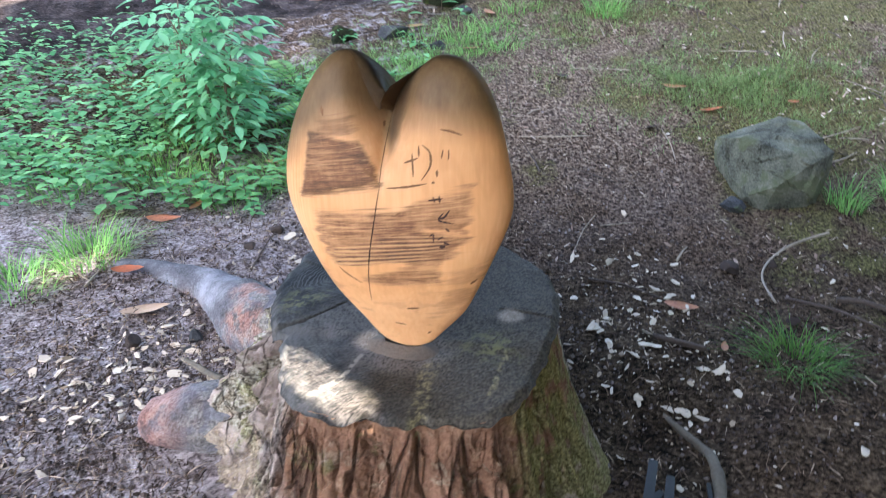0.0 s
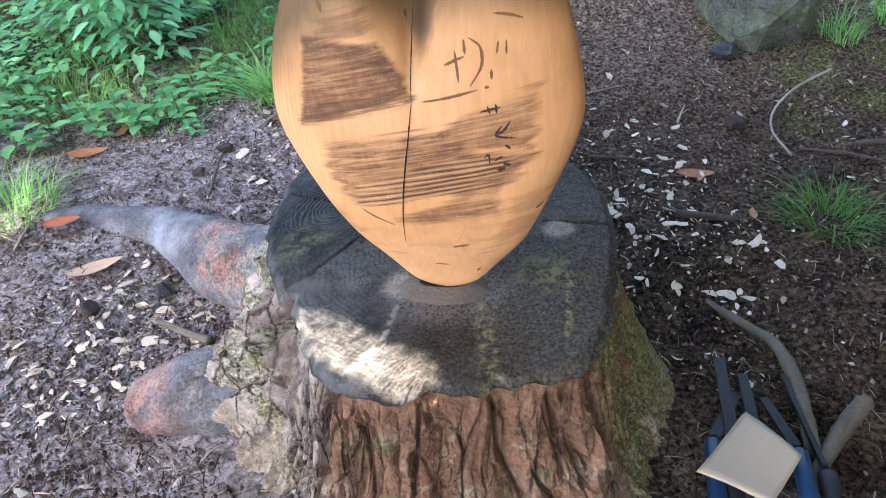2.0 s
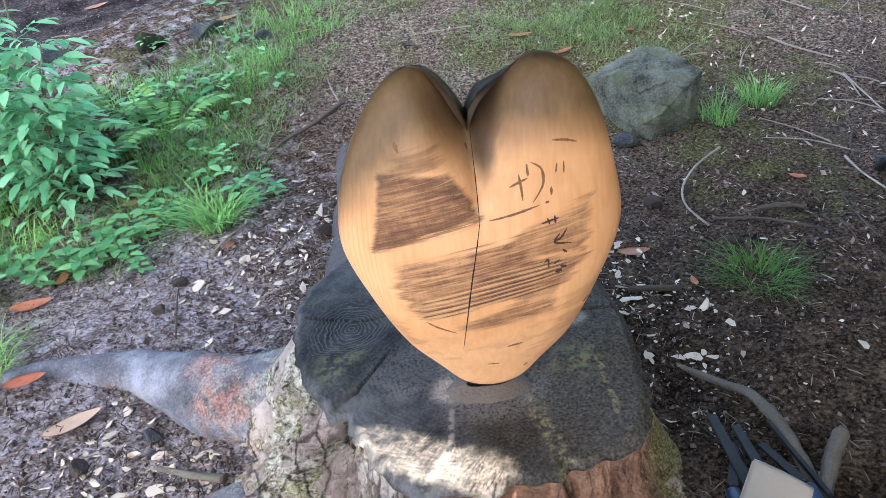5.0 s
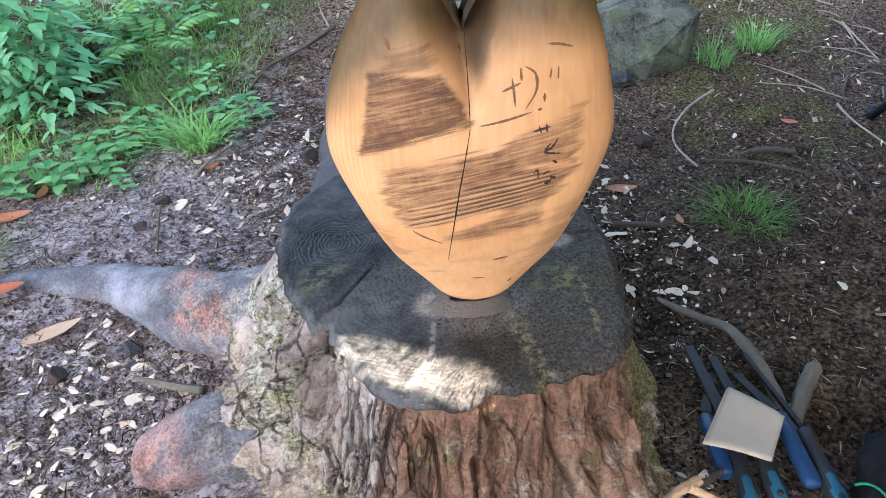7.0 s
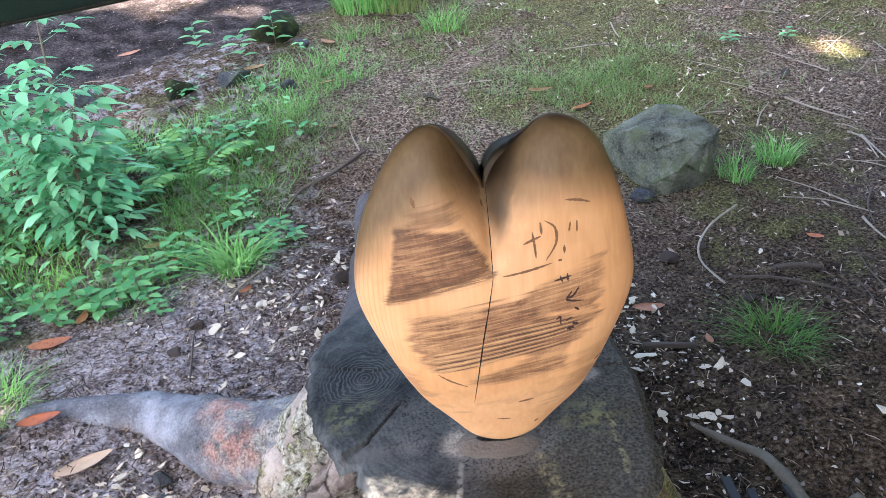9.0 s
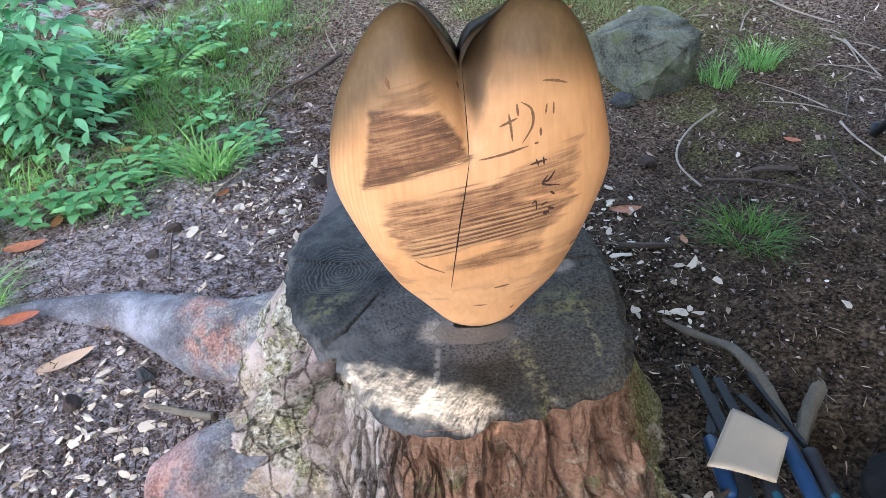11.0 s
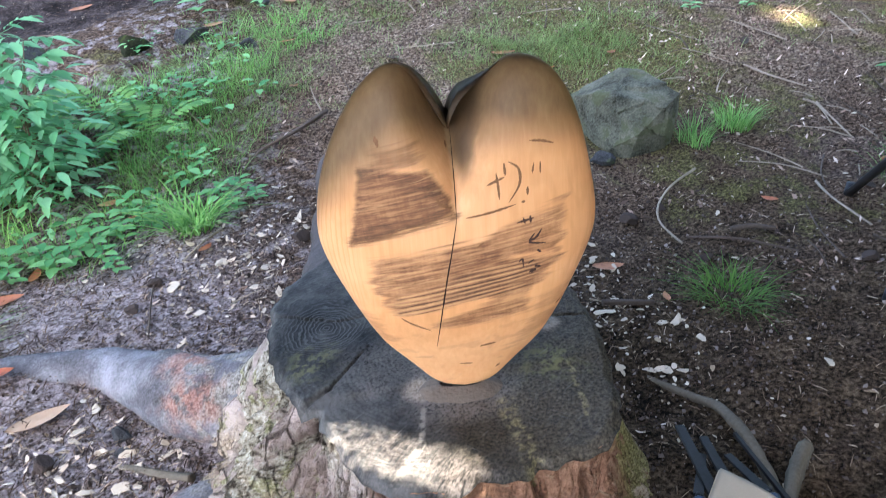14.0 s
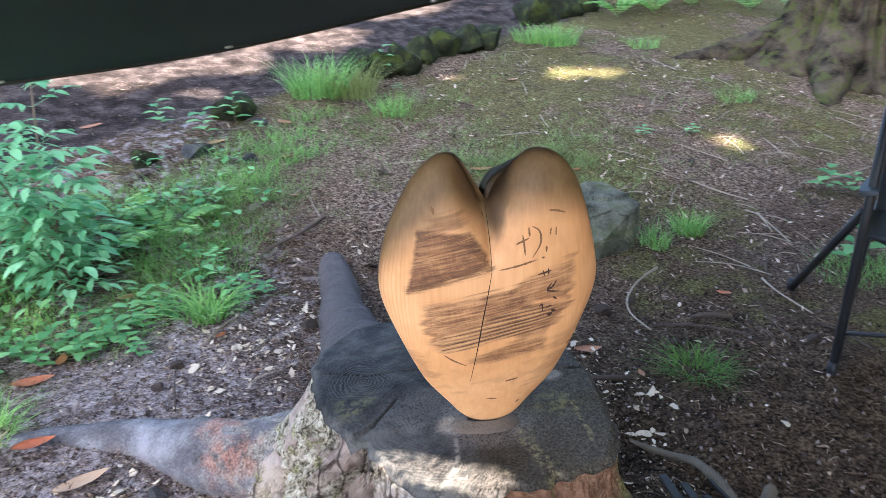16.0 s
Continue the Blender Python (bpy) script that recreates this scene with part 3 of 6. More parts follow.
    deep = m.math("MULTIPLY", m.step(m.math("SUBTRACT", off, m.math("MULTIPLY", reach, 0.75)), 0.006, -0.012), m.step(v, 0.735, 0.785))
    shaded_skin = m.ramp(m.math("MULTIPLY_ADD", grain, 0.22, m.math("MULTIPLY", m.noise(11, 5, m.scaled((1.4, 1.4, 0.7))), 0.78)), [(0.34, (0.046, 0.032, 0.014)), (0.5, (0.088, 0.062, 0.027)), (0.66, (0.150, 0.106, 0.048))])
    c = m.mix(m.math("MULTIPLY", crown, 0.86), c, shaded_skin)
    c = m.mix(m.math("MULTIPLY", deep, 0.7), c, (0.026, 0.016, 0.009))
    h = m.math("ADD", m.math("MULTIPLY", grain, 0.25), m.math("MULTIPLY", m.math("SUBTRACT", fine, kerfs), m.math("MAXIMUM", a, b)))
    return m.done(c, 0.55, h, 0.45, 0.003, 0, 0.3)


def rock_material(name, dark, light, green, relief=0.010):
    m = Mat(name)
    mid, small = m.noise(8, 6, None, 0.3), m.noise(130, 7, None, 0, 0.68)
    c = m.ramp(m.math("MULTIPLY_ADD", small, 0.4, m.math("MULTIPLY", mid, 0.6)), [(0.38, dark), (0.60, light)])
    c = m.mix(m.math("MULTIPLY", m.step(m.noise(9, 6, None, 0.5, 0.65), 0.50, 0.60), 0.7), c, green)
    return m.done(c, 0.92, m.math("MULTIPLY_ADD", small, 0.6, mid), 0.9, relief, 0, 0.1)


def tarp_material():
    m = Mat("dark_green_tarpaulin")
    weave = m.math("MULTIPLY", m.math("SINE", m.math("MULTIPLY", m.axes()[0], 1400.0)), m.math("SINE", m.math("MULTIPLY", m.axes()[1], 1400.0)))
    c = m.mix(m.noise(2.5, 4), (0.008, 0.012, 0.008), (0.016, 0.022, 0.015))
    return m.done(c, 0.5, m.math("MULTIPLY_ADD", weave, 0.1, m.noise(6, 3)), 0.3, 0.006, 0, 0.35)


def chip_material():
    m = Mat("fresh_wood_chips")
    c = m.ramp(m.island(), [(0.0, (0.20, 0.140, 0.085)), (0.40, (0.46, 0.37, 0.26)), (0.75, (0.62, 0.53, 0.41)), (1.0, (0.78, 0.71, 0.60))])
    return m.done(m.mix(m.math("MULTIPLY", m.noise(160, 2), 0.4), c, (0.30, 0.23, 0.16)), 0.75, m.noise(200, 2), 0.3, 0.001)


def litter_material():
    m = Mat("needle_litter")
    c = m.ramp(m.island(), [(0.0, (0.016, 0.010, 0.007)), (0.55, (0.075, 0.045, 0.030)), (0.82, (0.19, 0.130, 0.085)), (1.0, (0.46, 0.36, 0.26))])
    return m.done(c, 0.9, spec=0.06)


def dry_leaf_material():
    m = Mat("dry_orange_leaf")
    c = m.mix(m.rand(), (0.52, 0.135, 0.045), (0.46, 0.24, 0.12))
    c = m.mix(m.math("MULTIPLY", m.step(m.noise(60, 4), 0.5, 0.7), 0.5), c, (0.20, 0.07, 0.035))
    return m.done(c, 0.5, m.noise(90, 3), 0.4, 0.001, 0, 0.4)


ROOTEND = root_material("rubbed_root_end", True)
SOIL, BARK, ROOT, CUT, HEART = ground_material(), bark_material(), root_material(), cut_material(), heart_material()
ROCK = rock_material("green_grey_rock", (0.024, 0.024, 0.016), (0.140, 0.142, 0.104), (0.060, 0.068, 0.030), 0.006)
SLATE = rock_material("slate_stone", (0.014, 0.014, 0.014), (0.085, 0.085, 0.085), (0.055, 0.070, 0.024))
MOSSY = rock_material("mossy_stone", (0.006, 0.007, 0.004), (0.030, 0.034, 0.016), (0.045, 0.058, 0.011))
WOODS = plain("distant_foliage", (0.018, 0.022, 0.008), (0.105, 0.120, 0.042), 0.9, 0.9, 0.5, 0.2, 0, 5.0)
TARP, CHIP, LITTER, DRYLEAF = tarp_material(), chip_material(), litter_material(), dry_leaf_material()
TREEBARK = rock_material("tree_bark", (0.006, 0.005, 0.004), (0.105, 0.080, 0.054), (0.075, 0.085, 0.024), 0.03)
DARKROOT = plain("dark_root_bark", (0.018, 0.014, 0.012), (0.135, 0.118, 0.112), 14, 0.9, 0.9, 0.010, 0, 130, 0.1)
TWIG = plain("dead_twig", (0.014, 0.009, 0.007), (0.12, 0.088, 0.064), 30, 0.85, 0.9, 0.004, 0, 160)
BRANCH = plain("weathered_branch", (0.030, 0.023, 0.015), (0.19, 0.160, 0.115), 25, 0.85, 0.9, 0.005, 0, 140)
PALESTICK = plain("pale_stripped_stick", (0.10, 0.075, 0.052), (0.40, 0.33, 0.245), 30, 0.75, 0.7, 0.003, 0, 160)
SPLINT = plain("split_heartwood", (0.30, 0.15, 0.065), (0.64, 0.42, 0.23), 35, 0.8, 0.9, 0.006, 0, 150)
GRASS = leafy("grass_blades", (0.10, 0.26, 0.060), (0.34, 0.60, 0.17))
BANKGRASS = leafy("short_grass_blades", (0.12, 0.195, 0.058), (0.32, 0.42, 0.155))
DRYGRASS = leafy("pale_grass_blades", (0.16, 0.20, 0.05), (0.34, 0.36, 0.14))
HERB = leafy("low_herb_leaves", (0.060, 0.225, 0.075), (0.260, 0.540, 0.215))
FERN = leafy("fern_fronds", (0.065, 0.190, 0.045), (0.250, 0.470, 0.120))
DARKGRASS = leafy("dark_grass_blades", (0.05, 0.12, 0.02), (0.14, 0.27, 0.05))
SHRUB = leafy("sapling_leaves", (0.090, 0.31, 0.130), (0.31, 0.62, 0.33))
CROWN = leafy("tree_leaves", (0.03, 0.07, 0.02), (0.07, 0.13, 0.035), 0.5, 0.3, 0.12)
STEM = plain("sapling_stem", (0.10, 0.07, 0.045), (0.20, 0.15, 0.10), 30, 0.7)
PENCIL = plain("scorched_mark", (0.035, 0.016, 0.008), (0.36, 0.18, 0.075), 420, 0.8, 0.3, 0.002, 0.0, 900)
CHAR = plain("charcoal_mark", (0.012, 0.008, 0.008), (0.10, 0.052, 0.034), 420, 0.85, 0.3, 0.002, 0.0, 900)
CURL = plain("pale_bark_curl", (0.46, 0.29, 0.17), (0.74, 0.56, 0.40), 40, 0.7)
SPLIT = plain("open_split", (0.012, 0.007, 0.004), (0.03, 0.016, 0.008), 60, 0.9)
BARE = plain("rough_bare_wood", (0.055, 0.045, 0.035), (0.185, 0.145, 0.110), 40, 0.85, 0.8, 0.004, 0.0, 190)
TEAL = plain("teal_rubber_grip", (0.010, 0.060, 0.090), (0.016, 0.090, 0.125), 30, 0.45)
BLACKRUB = plain("black_rubber", (0.010, 0.011, 0.013), (0.022, 0.023, 0.026), 30, 0.55)
BLUE = plain("blue_plastic", (0.008, 0.026, 0.062), (0.014, 0.042, 0.095), 20, 0.4)
STEEL = plain("dull_tool_steel", (0.014, 0.014, 0.013), (0.040, 0.039, 0.036), 40, 0.6, 0.4, 0.001, 0.6, 220)
PAPER = plain("grey_sanding_sheet", (0.28, 0.225, 0.160), (0.37, 0.305, 0.225), 9, 0.75, 0.2, 0.0006, 0, 300)
PAPEREDGE = plain("sheet_edges", (0.34, 0.25, 0.15), (0.55, 0.44, 0.30), 40, 0.8)
CLOTH = plain("black_nylon_cloth", (0.003, 0.003, 0.003), (0.007, 0.007, 0.008), 12, 0.85, 0.8, 0.012, 0, 60, 0.15)
GREENTRIM = plain("green_piping", (0.008, 0.17, 0.075), (0.014, 0.25, 0.12), 20, 0.5)
FRAME = plain("black_steel_tube", (0.010, 0.010, 0.011), (0.025, 0.025, 0.027), 30, 0.4, 0.2, 0.001)
SEATCLOTH = plain("grey_mesh_cloth", (0.045, 0.055, 0.062), (0.08, 0.095, 0.105), 16, 0.8, 0.5)
BRASS = plain("eyelet_metal", (0.55, 0.55, 0.53), (0.75, 0.75, 0.73), 60, 0.3, 0.1, 0.001, 1.0)


# ---- ground ----
def build_ground():
    xs = sorted({round(v, 4) for v in [*np.arange(-2.6, 3.4, 0.03), *np.arange(3.4, 7, 0.12), *np.arange(-6, -2.6, 0.12)]} | {-3000, -800, -250, -90, -40, -20, -12, -8, 8, 10, 14, 22, 40, 90, 250, 800, 3000})
    ys = sorted({round(v, 4) for v in [*np.arange(0.2, 4.4, 0.03), *np.arange(4.4, 9, 0.09), *np.arange(-3, 0.2, 0.12)]} | {-3000, -800, -250, -90, -40, -20, -10, -6, -4, 10, 11, 13, 16, 22, 34, 60, 120, 300, 900, 3000})
    verts = [(x, y, gz(x, y)) for y in ys for x in xs]
    w = len(xs)
    faces = [(j * w + i, j * w + i + 1, (j + 1) * w + i + 1, (j + 1) * w + i) for j in range(len(ys) - 1) for i in range(w - 1)]
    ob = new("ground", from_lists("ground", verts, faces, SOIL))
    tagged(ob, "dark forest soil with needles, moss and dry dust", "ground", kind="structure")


build_ground()

# ---- unseen screen of woods round the clearing ----
def build_woods_screen():
    """An unseen ring, as of dark woods, added to block low skylight, tallest eastward."""
    verts, faces = [], []
    n, rows = 220, 26
    for j in range(rows + 1):
        for i in range(n):
            a = 2 * math.pi * i / n
            high = 4.0 + 14.0 * max(0.0, math.cos(a + 0.55)) ** 1.4 + 1.8 * max(0.0, math.sin(a)) + 1.6 * nz(math.cos(a) * 3, math.sin(a) * 3, 2, 2.0)
            r = 24 + 1.6 * nz(math.cos(a) * 4, math.sin(a) * 4, j * 0.4, 1.5)
            verts.append((r * math.cos(a), 3 + r * math.sin(a), -2 + (high + 2) * j / rows))
    for j in range(rows):
        for i in range(n):
            k = (i + 1) % n
            faces.append((j * n + i, j * n + k, (j + 1) * n + k, (j + 1) * n + i))
    tagged(new("backdrop", from_lists("backdrop", verts, faces, WOODS, False)), "unseen dark green screen round the clearing, added to block low skylight", "woods", kind="structure")


build_woods_screen()


# ---- the stump ----
SX, SY, SZ = -0.068, 1.225, 0.38


RIM = [(0, 0.285), (10, 0.295), (40, 0.315), (75, 0.345), (105, 0.372), (119, 0.350), (133, 0.326), (145, 0.296), (160, 0.270), (175, 0.254), (189, 0.247), (199, 0.244), (204, 0.228), (209, 0.243), (217, 0.254), (227, 0.283), (234, 0.306), (241, 0.322), (249, 0.325), (258, 0.324), (263, 0.310), (268, 0.318), (274, 0.325), (277, 0.315), (281, 0.327), (293, 0.347), (301, 0.342), (308, 0.324), (322, 0.293), (337, 0.278), (350, 0.279)]


def rim(a):
    """The sawn face's radius, by the angle from east: a lobed outline with a few notches."""
    d = math.degrees(a) % 360
    for (p, r0), (q, r1) in zip(RIM, RIM[1:] + [(360, RIM[0][1])]):
        if d <= q:
            f = (d - p) / (q - p)
            r = r0 + (r1 - r0) * f * f * (3 - 2 * f)
            break
    return r + 0.004 * noise.noise((math.cos(a) * 7, math.sin(a) * 7, 1.0)) + 0.003 * noise.noise((math.cos(a) * 22, math.sin(a) * 22, 4.0))


def bump_at(v, centre, width):
    return math.exp(-((v - centre) / width) ** 2)


def bark_r(a, h, fine=True):
    """The bark's radius; h runs from 0 at the ground to 1 at the rim."""
    a %= 2 * math.pi
    r = rim(a)
    flare = (1 - h) ** 1.5
    r += flare * (0.125 + 0.10 * bump_at(a, 2.38, 0.30) + 0.23 * bump_at(a, 3.06, 0.26) + 0.07 * bump_at(a, 3.55, 0.14) + 0.12 * bump_at(a, 1.62, 0.22) + 0.05 * bump_at(a, 4.05, 0.20))
    r += (1 - h) * 0.10 * bump_at(a, 2.32, 0.22) + 0.015 * (1 - h) * math.cos(7 * a + 1.3)
    if not fine:
        return r
    ca, sa = math.cos(a), math.sin(a)
    fade = 1 - sm(0.86, 0.985, h)
    wob = 0.55 * noise.noise((ca * 5, sa * 5, h * 2.5)) + 0.25 * noise.noise((ca * 14, sa * 14, h * 5))
    front, west, braid = sm(4.05, 4.30, a) * (1 - sm(5.75, 6.1, a)), sm(2.3, 2.6, a) * (1 - sm(3.55, 3.8, a)), sm(3.55, 3.8, a) * (1 - sm(4.1, 4.35, a))
    # broad plates in front, parted by a few deep upright splits
    if front > 0:
        ds, ps = noise.voronoi((ca * 5.2 + 0.8 * wob, sa * 5.2 + 0.8 * wob, h * 1.1 + 0.7 * wob))
        es, qs = noise.voronoi((ca * 15 + 2 * wob, sa * 15 + 2 * wob, h * 3.2 + wob))
        r += front * fade * (0.013 * noise.cell(ps[0] * 3.7) + 0.006 * noise.cell(qs[0] * 5.1) - 0.017 * (1 - sm(0.0, 0.075, ds[1] - ds[0])) - 0.006 * (1 - sm(0.0, 0.10, es[1] - es[0])))
        r += front * fade * 0.010 * nz(ca * 2.2, sa * 2.2, h * 0.35, 3.0, 3) + front * 0.0022 * nz(ca, sa, h * 0.45, 26.0, 3)
        low = 1 - sm(0.15, 0.55, h)
        r += front * low * (0.016 * nz(ca * 2, sa * 2, h, 6.0, 3) + 0.005 * nz(ca, sa, h * 0.5, 30, 2))
    # grey braided strands beside them
    if braid > 0:
        ds, ps = noise.voronoi((ca * 15 + 1.6 * wob, sa * 15 + 1.6 * wob, h * 3.4 + 1.2 * wob))
        r += braid * fade * (0.012 * noise.cell(ps[0] * 2.9) - 0.020 * (1 - sm(0.0, 0.16, ds[1] - ds[0])) + 0.010 * nz(ca * 2, sa * 2, h * 0.5, 4, 3))
    # a crag of folds under lichen on the west, a cleft beside the long root
    if west > 0:
        fold = 3.13 + 0.43 * max(h, 0) ** 1.4 + 0.03 * noise.noise((h * 6, 1, 7))
        r += west * fade * (0.034 * bump_at(a, fold - 0.13, 0.10) - 0.034 * bump_at(a, fold, 0.028) * sm(0.1, 0.35, h))
        fold = 2.86 + 0.16 * max(h, 0) + 0.04 * noise.noise((h * 5, 3, 2))
        r += west * fade * (0.022 * bump_at(a, fold - 0.09, 0.07) - 0.026 * bump_at(a, fold, 0.025))
        r += west * fade * (0.036 * nz(ca * 1.6 + 3, sa * 1.6, h * 0.9, 3.4, 4) + 0.016 * abs(nz(ca, sa, h * 0.9, 11, 3)) + 0.014 * abs(nz(ca, sa, h * 0.9 + 2, 27, 3)) - 0.010)
        r -= 0.095 * bump_at(a, 2.70 + 0.03 * noise.noise((h * 5, 1, 2)), 0.040) * sm(0.02, 0.25, h) * (1 - sm(0.90, 1.0, h))
        r -= 0.060 * bump_at(a, 3.27, 0.10) * bump_at(h, 0.10, 0.13)
    r += 0.0025 * nz(ca, sa, h * 0.6, 16.0, 3) * (0.4 + fade)
    return r


def build_stump():
    stump = holder("tree_stump", (SX, SY, 0), "old sawn tree stump with blackened top and flaking red-brown bark", "tree stump")
    rows = 160
    # fine steps on the sides that show, coarse ones at the back
    turns = [radians(d) for d in [*np.arange(0, 110, 1.5), *np.arange(110, 345, 0.27), *np.arange(345, 360, 0.8)]]
    n = len(turns)
    bm = bmesh.new()
    rings = []
    for j in range(rows + 1):
        h = -0.12 + 1.12 * j / rows
        ring = []
        for a in turns:
            r = bark_r(a, max(h, 0)) + (0.04 * -h if h < 0 else 0)
            top = SZ - 0.016 + 0.010 * noise.noise((math.cos(a) * 4, math.sin(a) * 4, 9))
            ring.append(bm.verts.new((r * math.cos(a), r * math.sin(a), top * h)))
        rings.append(ring)
    for p, q in zip(rings, rings[1:]):
        for i in range(n):
            bm.faces.new((p[i], p[(i + 1) % n], q[(i + 1) % n], q[i]))
    part("bark", bm, BARK, stump, "furrowed red-brown bark, grey with lichen and mossy in parts")
    # the sawn face, with long drying cracks
    bm = bmesh.new()
    steps, n = 110, 560
    edge = [rim(2 * math.pi * i / n) + 0.008 for i in range(n)]
    rows = []
    for j in range(1, steps + 1):
        s = (j / steps) ** 0.8
        ring = []
        for i in range(n):
            a = 2 * math.pi * i / n
            r = s * edge[i]
            x, y = r * math.cos(a), r * math.sin(a)
            z = SZ + 0.003 * nz(x, y, 0, 9) + 0.0012 * nz(x, y, 2, 40, 2) - (0.012 + 0.010 * noise.noise((x * 30, y * 30, 6))) * sm(0.93, 1.0, s) ** 2
            z -= 0.005 * sm(-0.10, -0.125, y + 0.18 * x)
            for (ax, ay), (bx, by), wd in CRACKS:
                lx, ly = bx - ax, by - ay
                t = max(0, min(1, ((x - ax) * lx + (y - ay) * ly) / (lx * lx + ly * ly)))
                dx, dy = x - ax - t * lx, y - ay - t * ly
                if abs(dx) + abs(dy) > 0.03:
                    continue
                wob = 0.005 * noise.noise((x * 22, y * 22, 3))
                d = math.hypot(dx + wob, dy + wob)
                if d < wd:
                    z -= 0.010 * (1 - d / wd)
            ring.append(bm.verts.new((x, y, z)))
        rows.append(ring)
    c = bm.verts.new((0, 0, SZ))
    for i in range(n):
        bm.faces.new((c, rows[0][i], rows[0][(i + 1) % n]))
    for p, q in zip(rows, rows[1:]):
        for i in range(n):
            bm.faces.new((p[i], q[i], q[(i + 1) % n], p[(i + 1) % n]))
    part("sawn_top", bm, CUT, stump, "blackened cracked end grain")

    def root(points, radii, seed, flat=0.8, sides=44, steps=90, mat=ROOT, label=""):
        bm = bmesh.new()
        pts = curve_pts([(x - SX, y - SY, z) for x, y, z in points], steps)
        rr = [Vector((r, 0, 0)) for r in radii]
        rad = [v.x for v in curve_pts(rr, steps)]
        rings = tube(bm, pts, rad, sides)
        for ring, p in zip(rings, pts):
            for v in ring:
                d = v.co - p
                k = 1 + 0.18 * nz(v.co.x, v.co.y, v.co.z + seed, 5, 3) + 0.07 * nz(v.co.x, v.co.y, v.co.z + seed, 22, 4)
                v.co = p + Vector((d.x * k, d.y * k, d.z * k * flat))
        part("root", bm, mat, stump, label)

    root([(-0.22, 1.46, 0.17), (-0.42, 1.58, 0.10), (-0.56, 1.71, 0.075), (-0.69, 1.850, 0.060), (-0.95, 1.945, 0.055), (-1.30, 2.05, 0.02), (-1.6, 2.12, -0.04)], [0.11, 0.100, 0.082, 0.060, 0.046, 0.034, 0.02], 1, 0.9, label="grey root, rubbed orange near the stump")
    root([(-0.25, 1.25, 0.10), (-0.38, 1.25, 0.095), (-0.48, 1.25, 0.088), (-0.57, 1.252, 0.076), (-0.625, 1.258, 0.066), (-0.648, 1.262, 0.062)], [0.06, 0.072, 0.082, 0.074, 0.052, 0.010], 4, 0.92, mat=ROOTEND, label="blunt root end, rubbed reddish")
    root([(-0.26, 1.15, 0.18), (-0.340, 1.125, 0.115), (-0.372, 1.108, 0.05), (-0.39, 1.09, -0.03)], [0.06, 0.036, 0.030, 0.026], 8, 0.95, mat=ROOT, label="short upright root knob crusted with lichen")
    root([(-0.10, 1.42, 0.22), (-0.11, 1.62, 0.20), (-0.07, 1.95, 0.13), (0.0, 2.3, 0.09), (0.08, 2.75, 0.10)], [0.17, 0.135, 0.10, 0.08, 0.06], 12, 0.95, mat=DARKROOT, label="grey root running up the bank")
    return stump


build_stump()


# ---- the carved heart ----
HU = Vector((0.9507, -0.3102, 0))
HC = Vector((-0.0544, 1.1051, 0.0))
HEART_TURN = math.degrees(math.atan2(HU.y, HU.x))


def heart_edge(t):
    """The outline of one half: t runs from the notch to the tip."""
    x = 0.1571 * math.sin(t) - 0.0211 * math.sin(2 * t) - 0.0486 * math.sin(3 * t) - 0.007 * math.sin(4 * t) - 0.015 * math.sin(5 * t)
    y = 0.6172 + 0.1985 * math.cos(t) - 0.1084 * math.cos(2 * t) - 0.0601 * math.cos(3 * t) - 0.0553 * math.cos(4 * t) - 0.0379 * math.cos(5 * t)
    return x, y


